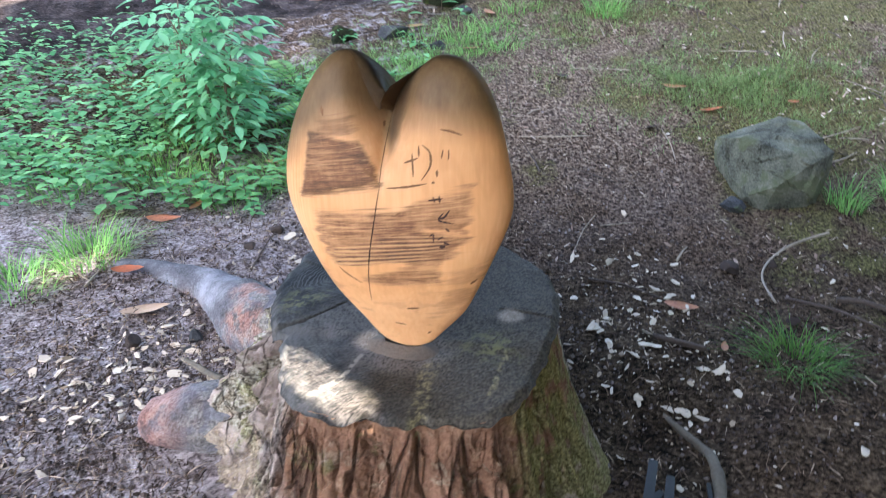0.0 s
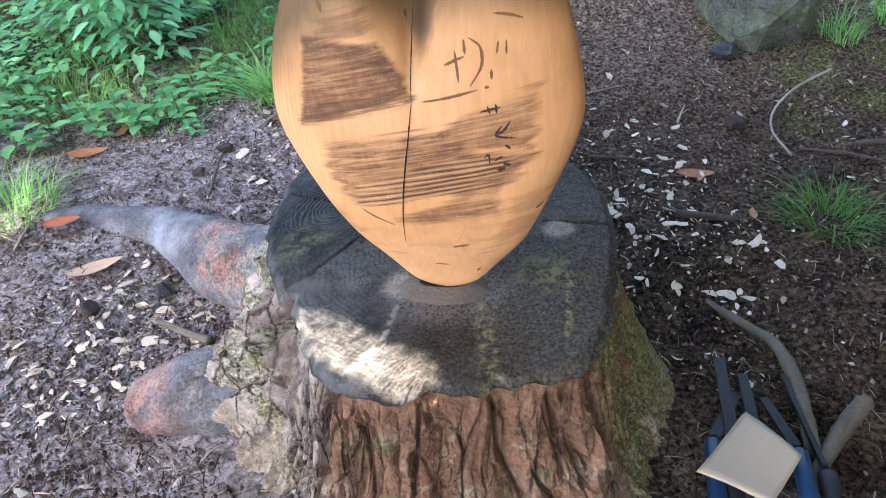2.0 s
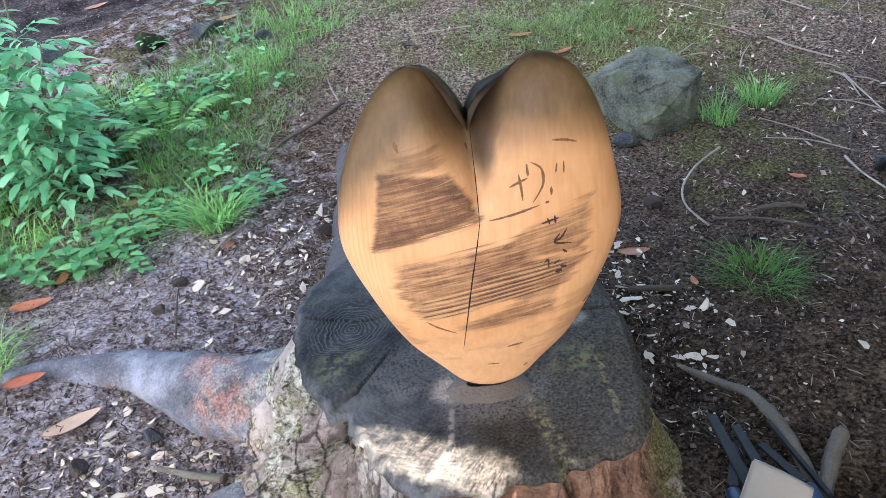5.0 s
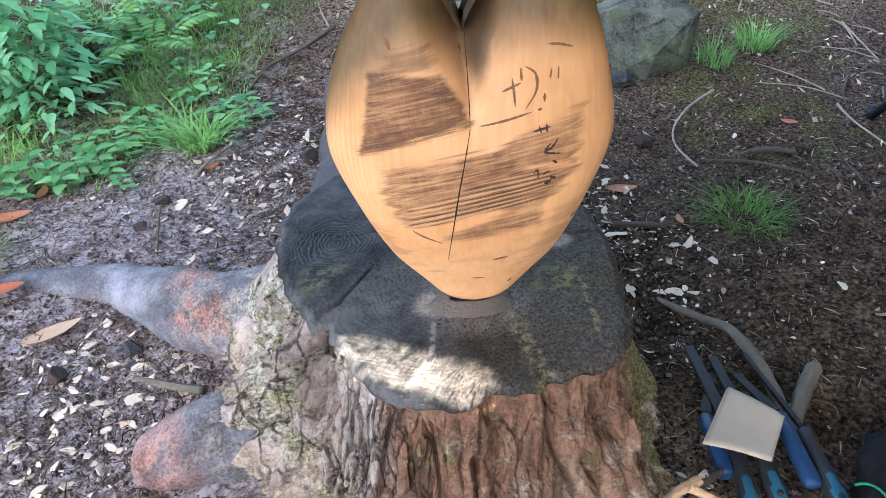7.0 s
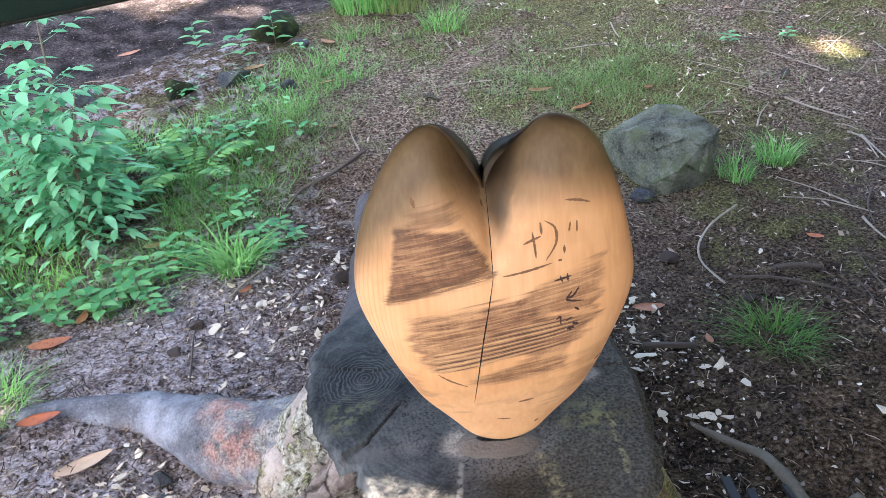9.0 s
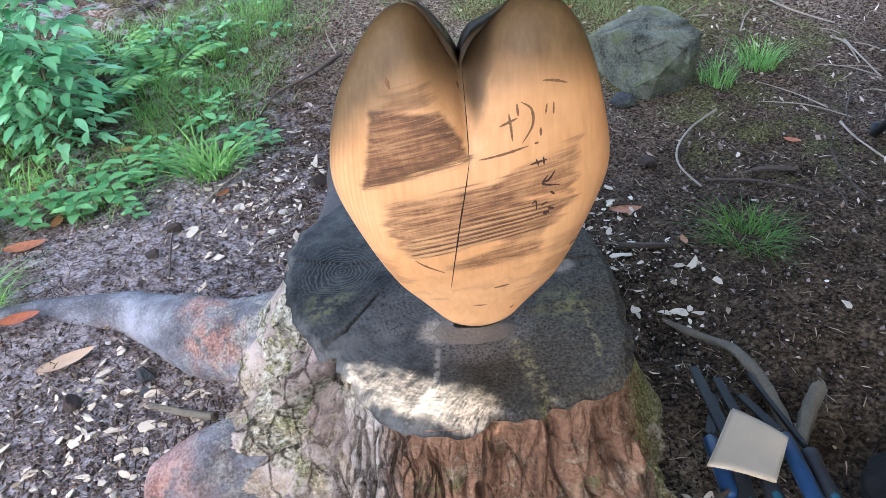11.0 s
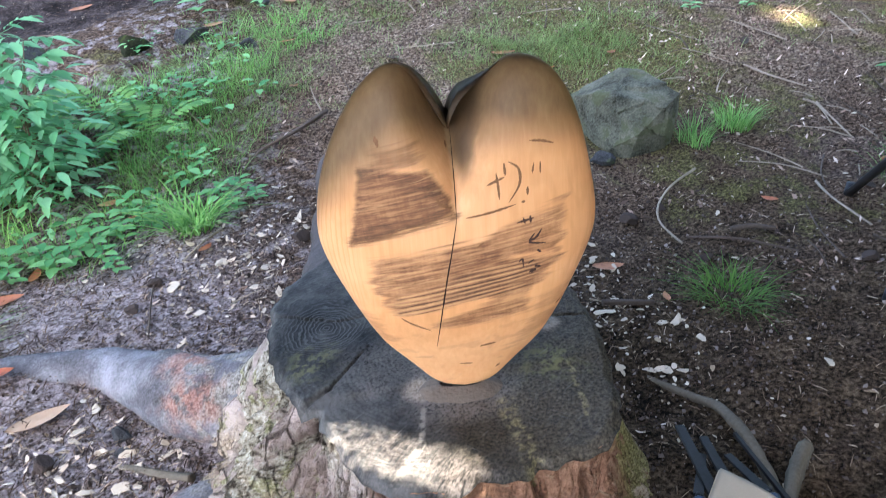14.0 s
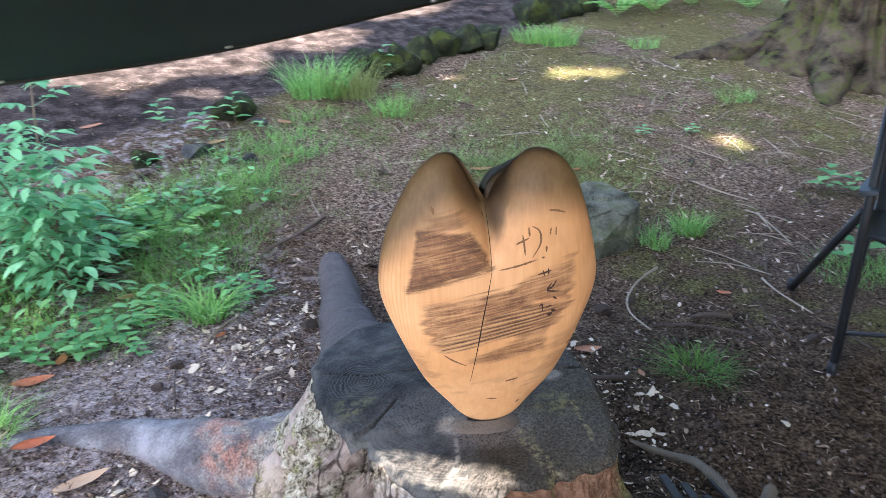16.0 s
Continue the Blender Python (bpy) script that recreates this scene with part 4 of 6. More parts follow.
def build_heart():
    t0 = 0.3
    while heart_edge(t0)[0] < 0:
        t0 += 0.002
    half = 110
    ts = [t0 + (math.pi - t0) * k / half for k in range(half + 1)]
    edge = [heart_edge(t) for t in ts]
    loop = edge + [(-x, y) for x, y in edge[-2:0:-1]]
    near = [0.035 * sm(0.40, 0.58, y) for x, y in loop]
    loop = [(x + (0.012 - 0.026 * math.exp(-(x / 0.055) ** 2)) * sm(0.72, 0.88, y), y) for x, y in loop]
    loop = [(-0.028 + (x + 0.028) * (1 - k), 1.163 - (1.163 - y) * (1 - k)) for (x, y), k in zip(loop, near)]
    loop = [(x, y if y > 0.45 else 0.45 - (0.45 - y) * 1.06) for x, y in loop]
    for _ in range(14):
        # soften the outline but for the notch
        loop = [p if i < 4 or i > len(loop) - 4 else ((loop[i - 1][0] + 2 * p[0] + loop[i + 1][0]) / 4, (loop[i - 1][1] + 2 * p[1] + loop[i + 1][1]) / 4) for i, p in enumerate(loop)]
    # the tip ends blunt and rounded
    loop = [(-0.004 + (x + 0.004) * (1 - 0.20 * sm(0.49, 0.385, y)), y) for x, y in loop]
    loop = [(x, y if y > 0.414 else 0.414 - 0.038 * (1 - math.exp((y - 0.414) / 0.038))) for x, y in loop]
    loop = [(x + 0.016 * math.exp(-((x - 0.03) / 0.03) ** 2) * sm(0.80, 0.90, y), y) for x, y in loop]
    cx, cy = 0.0, 0.625
    n = len(loop)
    bm = bmesh.new()

    def depth(s, x, y, sign):
        full = (0.058 if sign < 0 else 0.095) * (1 - 0.70 * sm(0.60, 0.36, y))
        d = full * max(0.0, 1 - s ** 2.8) ** (1 / 2.2)
        if sign > 0:
            return d - 0.042 * math.exp(-((x + 0.012) / 0.046) ** 2) * sm(0.69, 0.84, y)
        # the cleft between the lobes: steep on one side, a long slope on the other
        xc = 0.001 - 0.016 * sm(0.74, 0.86, y)
        wide = 0.048 if x > xc else 0.032
        return d - 0.052 * math.exp(-((x - xc) / wide) ** 2) * sm(0.715, 0.86, y) - 0.012 * math.exp(-((x - xc) / 0.010) ** 2) * sm(0.69, 0.76, y)

    def bend(y):
        return -0.016 - 0.016 * sm(0.40, 0.56, y)

    shells = []
    for sign in (-1, 1):
        c = bm.verts.new((cx, bend(cy) + sign * depth(0, cx, cy, sign), cy))
        rings = []
        for j in range(1, 41):
            s = math.sin(math.pi / 2 * j / 40) ** 1.0
            if j == 40 and sign == 1:
                rings.append(shells[0][1][-1])
                continue
            ring = []
            for x, y in loop:
                px, py = cx + (x - cx) * s, cy + (y - cy) * s
                d = depth(s, px, py, sign)
                d *= 1 + 0.012 * nz(px, py, sign, 9, 3)
                ring.append(bm.verts.new((px, bend(py) + sign * d, py)))
            rings.append(ring)
        shells.append((c, rings))
    for sign, (c, rings) in zip((-1, 1), shells):
        for i in range(n):
            f = (c, rings[0][i], rings[0][(i + 1) % n])
            bm.faces.new(f if sign > 0 else f[::-1])
        for p, q in zip(rings, rings[1:]):
            for i in range(n):
                f = (p[i], q[i], q[(i + 1) % n], p[(i + 1) % n])
                bm.faces.new(f if sign > 0 else f[::-1])
    bmesh.ops.recalc_face_normals(bm, faces=bm.faces)
    heart = holder("carved_heart", (HC.x, HC.y, 0), "golden carved wooden heart with brown saw-scarred patches, standing on stump", "wood carving")
    heart.rotation_euler = (0, 0, radians(HEART_TURN))
    from mathutils.bvhtree import BVHTree
    tree = BVHTree.FromBMesh(bm)

    def on_face(u, v, lift=0.0006):
        hit = tree.ray_cast(Vector((u, -1, v)), Vector((0, 1, 0)))
        return (hit[0] if hit[0] else Vector((u, 0, v))) + (hit[1] * lift if hit[0] else Vector())

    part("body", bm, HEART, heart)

    def stroke(name, pts, width, mat, label="", steps=10):
        b = bmesh.new()
        line = curve_pts([(u, 0, v) for u, v in pts], steps)
        prev = None
        for i, p in enumerate(line):
            way = (line[min(i + 1, steps - 1)] - line[max(i - 1, 0)]).normalized()
            w = width * (0.25 + 0.75 * math.sin(math.pi * (i + 0.35) / (steps - 0.3))) * (1 + 0.55 * noise.noise((p.x * 420, p.z * 420, 1)))
            off = Vector((-way.z, 0, way.x)) * w / 2
            pair = [b.verts.new(on_face((p + off).x, (p + off).z)), b.verts.new(on_face((p - off).x, (p - off).z))]
            if prev:
                b.faces.new((prev[0], prev[1], pair[1], pair[0]))
            prev = pair
        part(name, b, mat, heart, label)

    stroke("crack", [(-0.003, 0.80), (-0.003, 0.745), (-0.003, 0.703)], 0.0012, SPLIT, "thin drying crack")
    stroke("crack", [(-0.003, 0.704), (-0.011, 0.66), (-0.021, 0.61), (-0.031, 0.55), (-0.039, 0.492)], 0.0019, SPLIT, "dark drying crack", 30)
    for pts, w in (([(0.036, 0.745), (0.058, 0.755)], 0.004), ([(0.048, 0.76), (0.050, 0.742), (0.051, 0.727)], 0.004), ([(0.058, 0.772), (0.059, 0.757)], 0.004), ([(0.063, 0.774), (0.075, 0.765), (0.076, 0.745), (0.063, 0.723)], 0.004), ([(0.094, 0.770), (0.092, 0.757)], 0.003), ([(0.102, 0.771), (0.102, 0.756)], 0.003), ([(0.086, 0.741), (0.086, 0.73)], 0.004), ([(0.078, 0.721), (0.083, 0.722)], 0.004),
                   ([(0.009, 0.705), (0.040, 0.711), (0.071, 0.719)], 0.004), ([(0.072, 0.693), (0.094, 0.698)], 0.004), ([(0.080, 0.70), (0.083, 0.69)], 0.003), ([(0.089, 0.702), (0.090, 0.691)], 0.003), ([(0.088, 0.667), (0.096, 0.669), (0.104, 0.681)], 0.004), ([(0.095, 0.676), (0.089, 0.664), (0.110, 0.660)], 0.004), ([(0.098, 0.652), (0.104, 0.647)], 0.004),
                   ([(0.074, 0.636), (0.079, 0.640), (0.080, 0.627)], 0.003), ([(0.086, 0.632), (0.094, 0.638)], 0.003), ([(0.088, 0.620), (0.097, 0.622)], 0.006), ([(0.095, 0.628), (0.103, 0.626)], 0.006),
                   ([(0.022, 0.487), (0.044, 0.492)], 0.006), ([(-0.008, 0.443), (0.012, 0.442)], 0.0035), ([(-0.095, 0.814), (-0.092, 0.801)], 0.006), ([(0.089, 0.798), (0.104, 0.796), (0.119, 0.791)], 0.004), ([(-0.084, 0.556), (-0.070, 0.545), (-0.045, 0.531)], 0.004),
                   ([(-0.012, 0.790), (-0.010, 0.783)], 0.003), ([(0.046, 0.425), (0.052, 0.432)], 0.004), ([(0.02, 0.662), (0.03, 0.670)], 0.003), ([(0.128, 0.55), (0.138, 0.558)], 0.005), ([(-0.008, 0.719), (-0.022, 0.726), (-0.026, 0.735)], 0.005)):
        on_field = pts[0][0] > 0.07 and 0.60 < pts[0][1] < 0.705
        stroke("burnt_mark", pts, w * 0.8, CHAR if on_field else PENCIL, "charcoal-black mark" if on_field else "", 22)
    # pale ring of bared wood round the foot
    b = bmesh.new()
    rings = []
    for rx, ry, z in ((0.066, 0.036, 0.376), (0.058, 0.028, 0.3815), (0.048, 0.020, 0.3840), (0.034, 0.010, 0.3870)):
        ring = []
        for k in range(48):
            a = 2 * math.pi * k / 48
            r = 1 + 0.10 * noise.noise((math.cos(a) * 2, math.sin(a) * 2, 5)) + 0.04 * noise.noise((math.cos(a) * 9, math.sin(a) * 9, z * 40))
            ring.append(b.verts.new((rx * r * math.cos(a) - 0.008, ry * r * math.sin(a) - 0.016, z)))
        rings.append(ring)
    for p, q in zip(rings, rings[1:]):
        for k in range(48):
            b.faces.new((p[k], p[(k + 1) % 48], q[(k + 1) % 48], q[k]))
    part("foot_collar", b, BARE, heart, "rough wood where the heart meets the stump")
    return heart


build_heart()


# ---- rocks ----
def rock(at, size, seed, material, name, label, turn=0.0, cuts=14, group="", category="rock"):
    rnd = random.Random(seed)
    bm = bmesh.new()
    bmesh.ops.create_icosphere(bm, subdivisions=4, radius=1)
    planes = []
    for _ in range(cuts):
        d = Vector((rnd.gauss(0, 1), rnd.gauss(0, 1), rnd.gauss(0.25, 0.8))).normalized()
        planes.append((d, rnd.uniform(0.50, 0.80)))
    for v in bm.verts:
        p = v.co.copy()
        for d, h in planes:
            k = p.dot(d)
            if k > h:
                p -= d * (k - h) * 0.94
        p *= 1 + 0.07 * nz(p.x + seed, p.y, p.z, 3, 4) + 0.03 * nz(p.x + seed, p.y, p.z, 12, 3)
        v.co = Vector((p.x * size[0], p.y * size[1], p.z * size[2]))
    ob = thing(name, bm, material, label, category, group, smooth=max(size) > 0.09)
    ob.location = at
    ob.rotation_euler = (rnd.uniform(-0.1, 0.1), rnd.uniform(-0.1, 0.1), turn)
    return ob


def boulder():
    """The angular boulder: a wedge with a sloping flat top."""
    bm = bmesh.new()
    for p in ((-0.225, 0.11, 0.125), (-0.215, 0.08, 0.06), (-0.02, 0.17, 0.232), (0.07, 0.16, 0.222), (0.215, 0.0, 0.178), (0.205, -0.01, 0.03), (0.155, -0.065, 0.135), (0.05, -0.050, 0.165), (-0.11, 0.005, 0.168), (-0.15, 0.0, 0.06), (-0.10, -0.065, 0.03), (-0.02, -0.125, 0.0), (0.07, -0.125, 0.055), (0.175, -0.075, 0.02), (0.17, -0.05, -0.08), (0.03, -0.125, -0.08), (-0.10, -0.05, -0.08), (-0.16, 0.22, -0.08), (0.17, 0.20, -0.08)):
        bm.verts.new(p)
    bmesh.ops.scale(bm, vec=(0.94, 0.94, 0.92), verts=bm.verts[:])
    bmesh.ops.convex_hull(bm, input=bm.verts[:])
    bmesh.ops.triangulate(bm, faces=bm.faces[:])
    for _ in range(4):
        bmesh.ops.subdivide_edges(bm, edges=[e for e in bm.edges if e.calc_length() > 0.014], cuts=1)
        bmesh.ops.triangulate(bm, faces=bm.faces[:])
    bm.normal_update()
    for v in bm.verts:
        p = v.co
        ds, ps = noise.voronoi((p.x * 9 + 3, p.y * 9, p.z * 9))
        slant = Vector((noise.cell(ps[0] * 3.1), noise.cell(ps[0] * 5.7 + Vector((4, 0, 0))), noise.cell(ps[0] * 7.3))) - Vector((0.5, 0.5, 0.5))
        chip = slant.dot(Vector((p.x * 9 + 3, p.y * 9, p.z * 9)) - ps[0])
        v.co = p + v.normal * (0.0085 * chip + 0.0022 * nz(p.x, p.y, p.z, 8, 3) + 0.001 * nz(p.x, p.y, p.z, 26, 3) - 0.0012 * (1 - sm(0.0, 0.06, ds[1] - ds[0])))
    ob = thing("boulder", bm, ROCK, "angular grey-green boulder with a flat sloping top", "rock", smooth=False)
    ob.location = (1.12, 2.49, gz(1.12, 2.49) + 0.01)
    ob.rotation_euler = (0, 0, radians(-33))


boulder()
for i, (x, y, s, seed, m) in enumerate([(0.98, 2.38, 0.050, 3, SLATE), (-0.29, 3.78, 0.11, 5, SLATE), (-0.53, 3.74, 0.10, 6, MOSSY), (0.08, 4.02, 0.05, 8, SLATE), (-1.32, 2.95, 0.16, 9, SLATE), (-0.04, 4.22, 0.17, 10, MOSSY), (-0.95, 3.8, 0.08, 11, SLATE), (0.62, 4.42, 0.09, 12, MOSSY), (-0.06, 3.62, 0.045, 13, SLATE), (-0.655, 1.624, 0.030, 21, SLATE), (-0.650, 1.565, 0.017, 22, SLATE)]):
    rock((x, y, gz(x, y) + s * (0.2 if s < 0.08 else 0.02)), (s, s * 0.8, s * 0.6), seed, m, "stone", "small dark stone half sunk in the ground" if s < 0.1 else "mossy slate-grey stone sunk among the plants", seed * 0.7, 10, "loose stones")
for x, y, s, seed, h in [(0.92, 4.62, 0.17, 31, 0.85), (1.12, 4.66, 0.15, 32, 0.8), (1.33, 4.80, 0.12, 33, 0.9), (1.52, 4.87, 0.15, 34, 0.8), (1.72, 4.94, 0.14, 35, 0.85), (1.93, 5.00, 0.13, 36, 0.9), (2.62, 5.50, 0.19, 37, 0.8), (2.95, 5.62, 0.17, 38, 0.8), (3.25, 5.75, 0.14, 39, 0.8)]:
    rock((x, y, gz(x, y) + s * 0.32), (s * 1.25, s * 1.0, s * h * 1.15), seed, MOSSY, "edging_stone", "mossy green stone in the row beside the path", seed, 12, "path edging")


# ---- the tree ----
def build_tree():
    tx, ty = 4.55, 4.05
    tree = holder("tree", (tx, ty, gz(tx, ty)), "large old tree with rough bark and mossy roots", "tree")
    bm = bmesh.new()
    rings, n = [], 220
    for j in range(110):
        z = -0.25 + (j / 109) ** 2.4 * 13.0
        ring = []
        for i in range(n):
            a = 2 * math.pi * i / n
            r = 0.46 - 0.025 * z + 0.62 * math.exp(-max(z, -0.1) / 0.28) * (0.35 + 0.65 * max(0, math.cos(2.5 * (a - 2.9))) ** 2)
            r += 0.07 * nz(math.cos(a) * 2, math.sin(a) * 2, z * 0.5, 2.6, 4) - 0.09 * abs(nz(math.cos(a) * 3, math.sin(a) * 3, z * 0.35, 2.8, 3)) + 0.045 * nz(math.cos(a), math.sin(a), z * 0.6, 9, 3)
            ring.append(bm.verts.new((r * math.cos(a), r * math.sin(a), z)))
        rings.append(ring)
    for p, q in zip(rings, rings[1:]):
        for i in range(n):
            bm.faces.new((p[i], p[(i + 1) % n], q[(i + 1) % n], q[i]))
    part("trunk", bm, TREEBARK, tree)
    for pts, rad in (([(-0.3, 0.1, 0.30), (-0.6, 0.22, 0.18), (-0.98, 0.36, 0.11), (-1.4, 0.45, 0.06)], [0.20, 0.14, 0.09, 0.04]), ([(-0.35, -0.15, 0.2), (-0.62, -0.32, 0.0), (-0.85, -0.5, -0.13), (-1.05, -0.65, -0.24)], [0.20, 0.14, 0.09, 0.05])):
        bm = bmesh.new()
        tube(bm, curve_pts(pts, 24), [v.x for v in curve_pts([(r, 0, 0) for r in rad], 24)], 16, True, 0.3, 3)
        part("root", bm, TREEBARK, tree, "mossy root")
    for k in range(5):
        a = 2.2 + k * 0.75
        reach = 5.5 + k % 3
        bm = bmesh.new()
        tube(bm, curve_pts([(0, 0, 9.2 + 0.5 * k), (reach * 0.4 * math.cos(a), reach * 0.4 * math.sin(a), 11.2), (reach * math.cos(a), reach * math.sin(a), 13.2)], 14), [0.16 - 0.01 * i for i in range(14)], 8, True, 0.2, k)
        part("limb", bm, TREEBARK, tree)
    # unseen leaves added for shade; gaps are set where sun patches should fall
    rnd = random.Random(5)
    gaps = [(0.58, 5.72, 0.50, 0.12), (-0.66, 5.12, 0.26, 0.07), (0.0, 5.25, 0.22, 0.07), (-0.15, 4.75, 0.16, 0.04), (2.30, 4.30, 0.32, 0.045), (2.53, 3.08, 0.10, 0.015), (2.38, 2.70, 0.09, 0.012), (-1.14, 1.92, 0.15, 0.05), (4.1, 6.1, 0.45, 0.12), (1.6, 6.3, 0.5, 0.15), (0.85, 3.40, 0.08, 0.01), (0.06, 1.20, 0.30, 0.28), (3.95, 4.55, 0.08, 0.03), (2.85, 2.75, 0.10, 0.015)]
    gaps = [(gx, gy, gz(gx, gy, False), ga, gb) for gx, gy, ga, gb in gaps]
    verts, faces = [], []
    base = Vector((tx, ty, gz(tx, ty)))
    for _ in range(13500):
        x, y, z = rnd.uniform(-2.3, 7.0), rnd.uniform(-1.0, 9.5), rnd.uniform(11.5, 14.0)
        # where this leaf's shadow falls on the ground
        size = rnd.uniform(0.14, 0.30)
        s = (z - gz(x, y, False)) / SUN_TO.z
        p = Vector((x, y, gz(x, y, False))) + SUN_TO * s
        open_here = False
        for gx, gy, g_z, ga, gb in gaps:
            edge = 1.0 if ga > 0.2 and gy > 4.6 else 0.5 if ga > 0.2 else 0.34
            if ((x - gx) / (ga + size * edge)) ** 2 + ((y - gy) / (gb + size * edge)) ** 2 < 1:
                open_here = True
                break
        if open_here:
            continue
        a = Vector((rnd.gauss(0, 1), rnd.gauss(0, 1), rnd.gauss(0, 0.4))).normalized()
        b = a.cross(Vector((rnd.gauss(0, 0.4), rnd.gauss(0, 0.4), 1))).normalized()
        q = p - base
        i = len(verts)
        verts += [tuple(q - a * size), tuple(q + b * size * 0.6), tuple(q + a * size), tuple(q - b * size * 0.6)]
        faces.append((i, i + 1, i + 2, i + 3))
    crown = new("crown", from_lists("crown", verts, faces, CROWN, False))
    crown.parent = tree
    tagged(crown, "unseen high layer of leaves, added for shade, with gaps placed for sun patches", kind="stuff")


build_tree()


# ---- the tarpaulin ----
def tarp_at(x, s):
    """x along the low edge; s from 0 at the low edge to 1 at the high one."""
    ye, ze = 1.98 - 0.12 * (x + 0.85), 0.955 + 0.128 * (x + 0.85)
    run = 2.9 * s
    z = ze + 0.33 * run - 0.07 * math.sin(math.pi * s) + 0.012 * math.sin(x * 4.2 + 2 * s) + 0.02 * math.sin(x * 9 + 1.0) * (1 - s) * s
    return Vector((x, ye - run, z))


def build_tarp():
    tarp = holder("tarpaulin", (-0.85, 1.98, 0.955), "dark green tarpaulin stretched overhead as a shelter", "tarpaulin")
    off = Vector(tarp.location)
    # one sheet; a strip of holes is added to throw soft sun on the stump
    bm = bmesh.new()
    nx, ns = 210, 140
    grid = {}

    def sun_strip(p, reach):
        """How far off the added strip of holes this spot lies, and how far along it."""
        q = p - SUN_TO * ((p.z - SZ) / SUN_TO.z)
        ax, ay, bx, by = -0.268, 1.055, -0.140, 0.935
        lx, ly = bx - ax, by - ay
        f = max(0.0, min(1.0, ((q.x - ax) * lx + (q.y - ay) * ly) / (lx * lx + ly * ly)))
        return math.hypot(q.x - ax - f * lx, q.y - ay - f * ly) / reach, f

    # chooses at random which bits of the added strip stay open
    worn = random.Random(91)
    for j in range(ns + 1):
        for i in range(nx + 1):
            grid[i, j] = bm.verts.new(tarp_at(-1.25 + 4.2 * i / nx, j / ns) - off)
    for j in range(ns):
        for i in range(nx):
            quad = (grid[i, j], grid[i + 1, j], grid[i + 1, j + 1], grid[i, j + 1])
            if sun_strip(sum((v.co for v in quad), Vector()) / 4 + off, 0.10)[0] > 1:
                bm.faces.new(quad)
                continue
            for p in range(7):
                for q in range(7):
                    at = [tarp_at(-1.25 + 4.2 * (i + (p + a) / 7) / nx, (j + (q + b) / 7) / ns) - off for a, b in ((0, 0), (1, 0), (1, 1), (0, 1))]
                    away, f = sun_strip(sum(at, Vector()) / 4 + off, 0.046)
                    if worn.random() > (0.30 + 0.50 * f) * (1 - away * away):
                        bm.faces.new([bm.verts.new(v) for v in at])
    bmesh.ops.solidify(bm, geom=bm.faces[:], thickness=0.002)
    part("sheet", bm, TARP, tarp)
    bm = bmesh.new()
    tube(bm, [tarp_at(-1.25 + 4.2 * i / nx, 0.0) - off for i in range(nx + 1)], [0.006] * (nx + 1), 8)
    part("hem", bm, TARP, tarp, "rolled hem")
    for x in (-1.2, -0.82, -0.33, 0.17, 0.66, 1.15, 1.64, 2.13, 2.62):
        bm = bmesh.new()
        c, up = tarp_at(x, 0.011), (tarp_at(x, 0.03) - tarp_at(x, 0.0)).normalized()
        side = Vector((1, -0.12, 0.128)).normalized()
        ring = [c - off + (side * math.cos(a) + up * math.sin(a)) * 0.008 + side.cross(up) * 0.002 for a in np.linspace(0, 2 * math.pi, 17)]
        tube(bm, ring, [0.0026] * 17, 6, False)
        part("eyelet", bm, BRASS, tarp, "bright metal eyelet")


build_tarp()


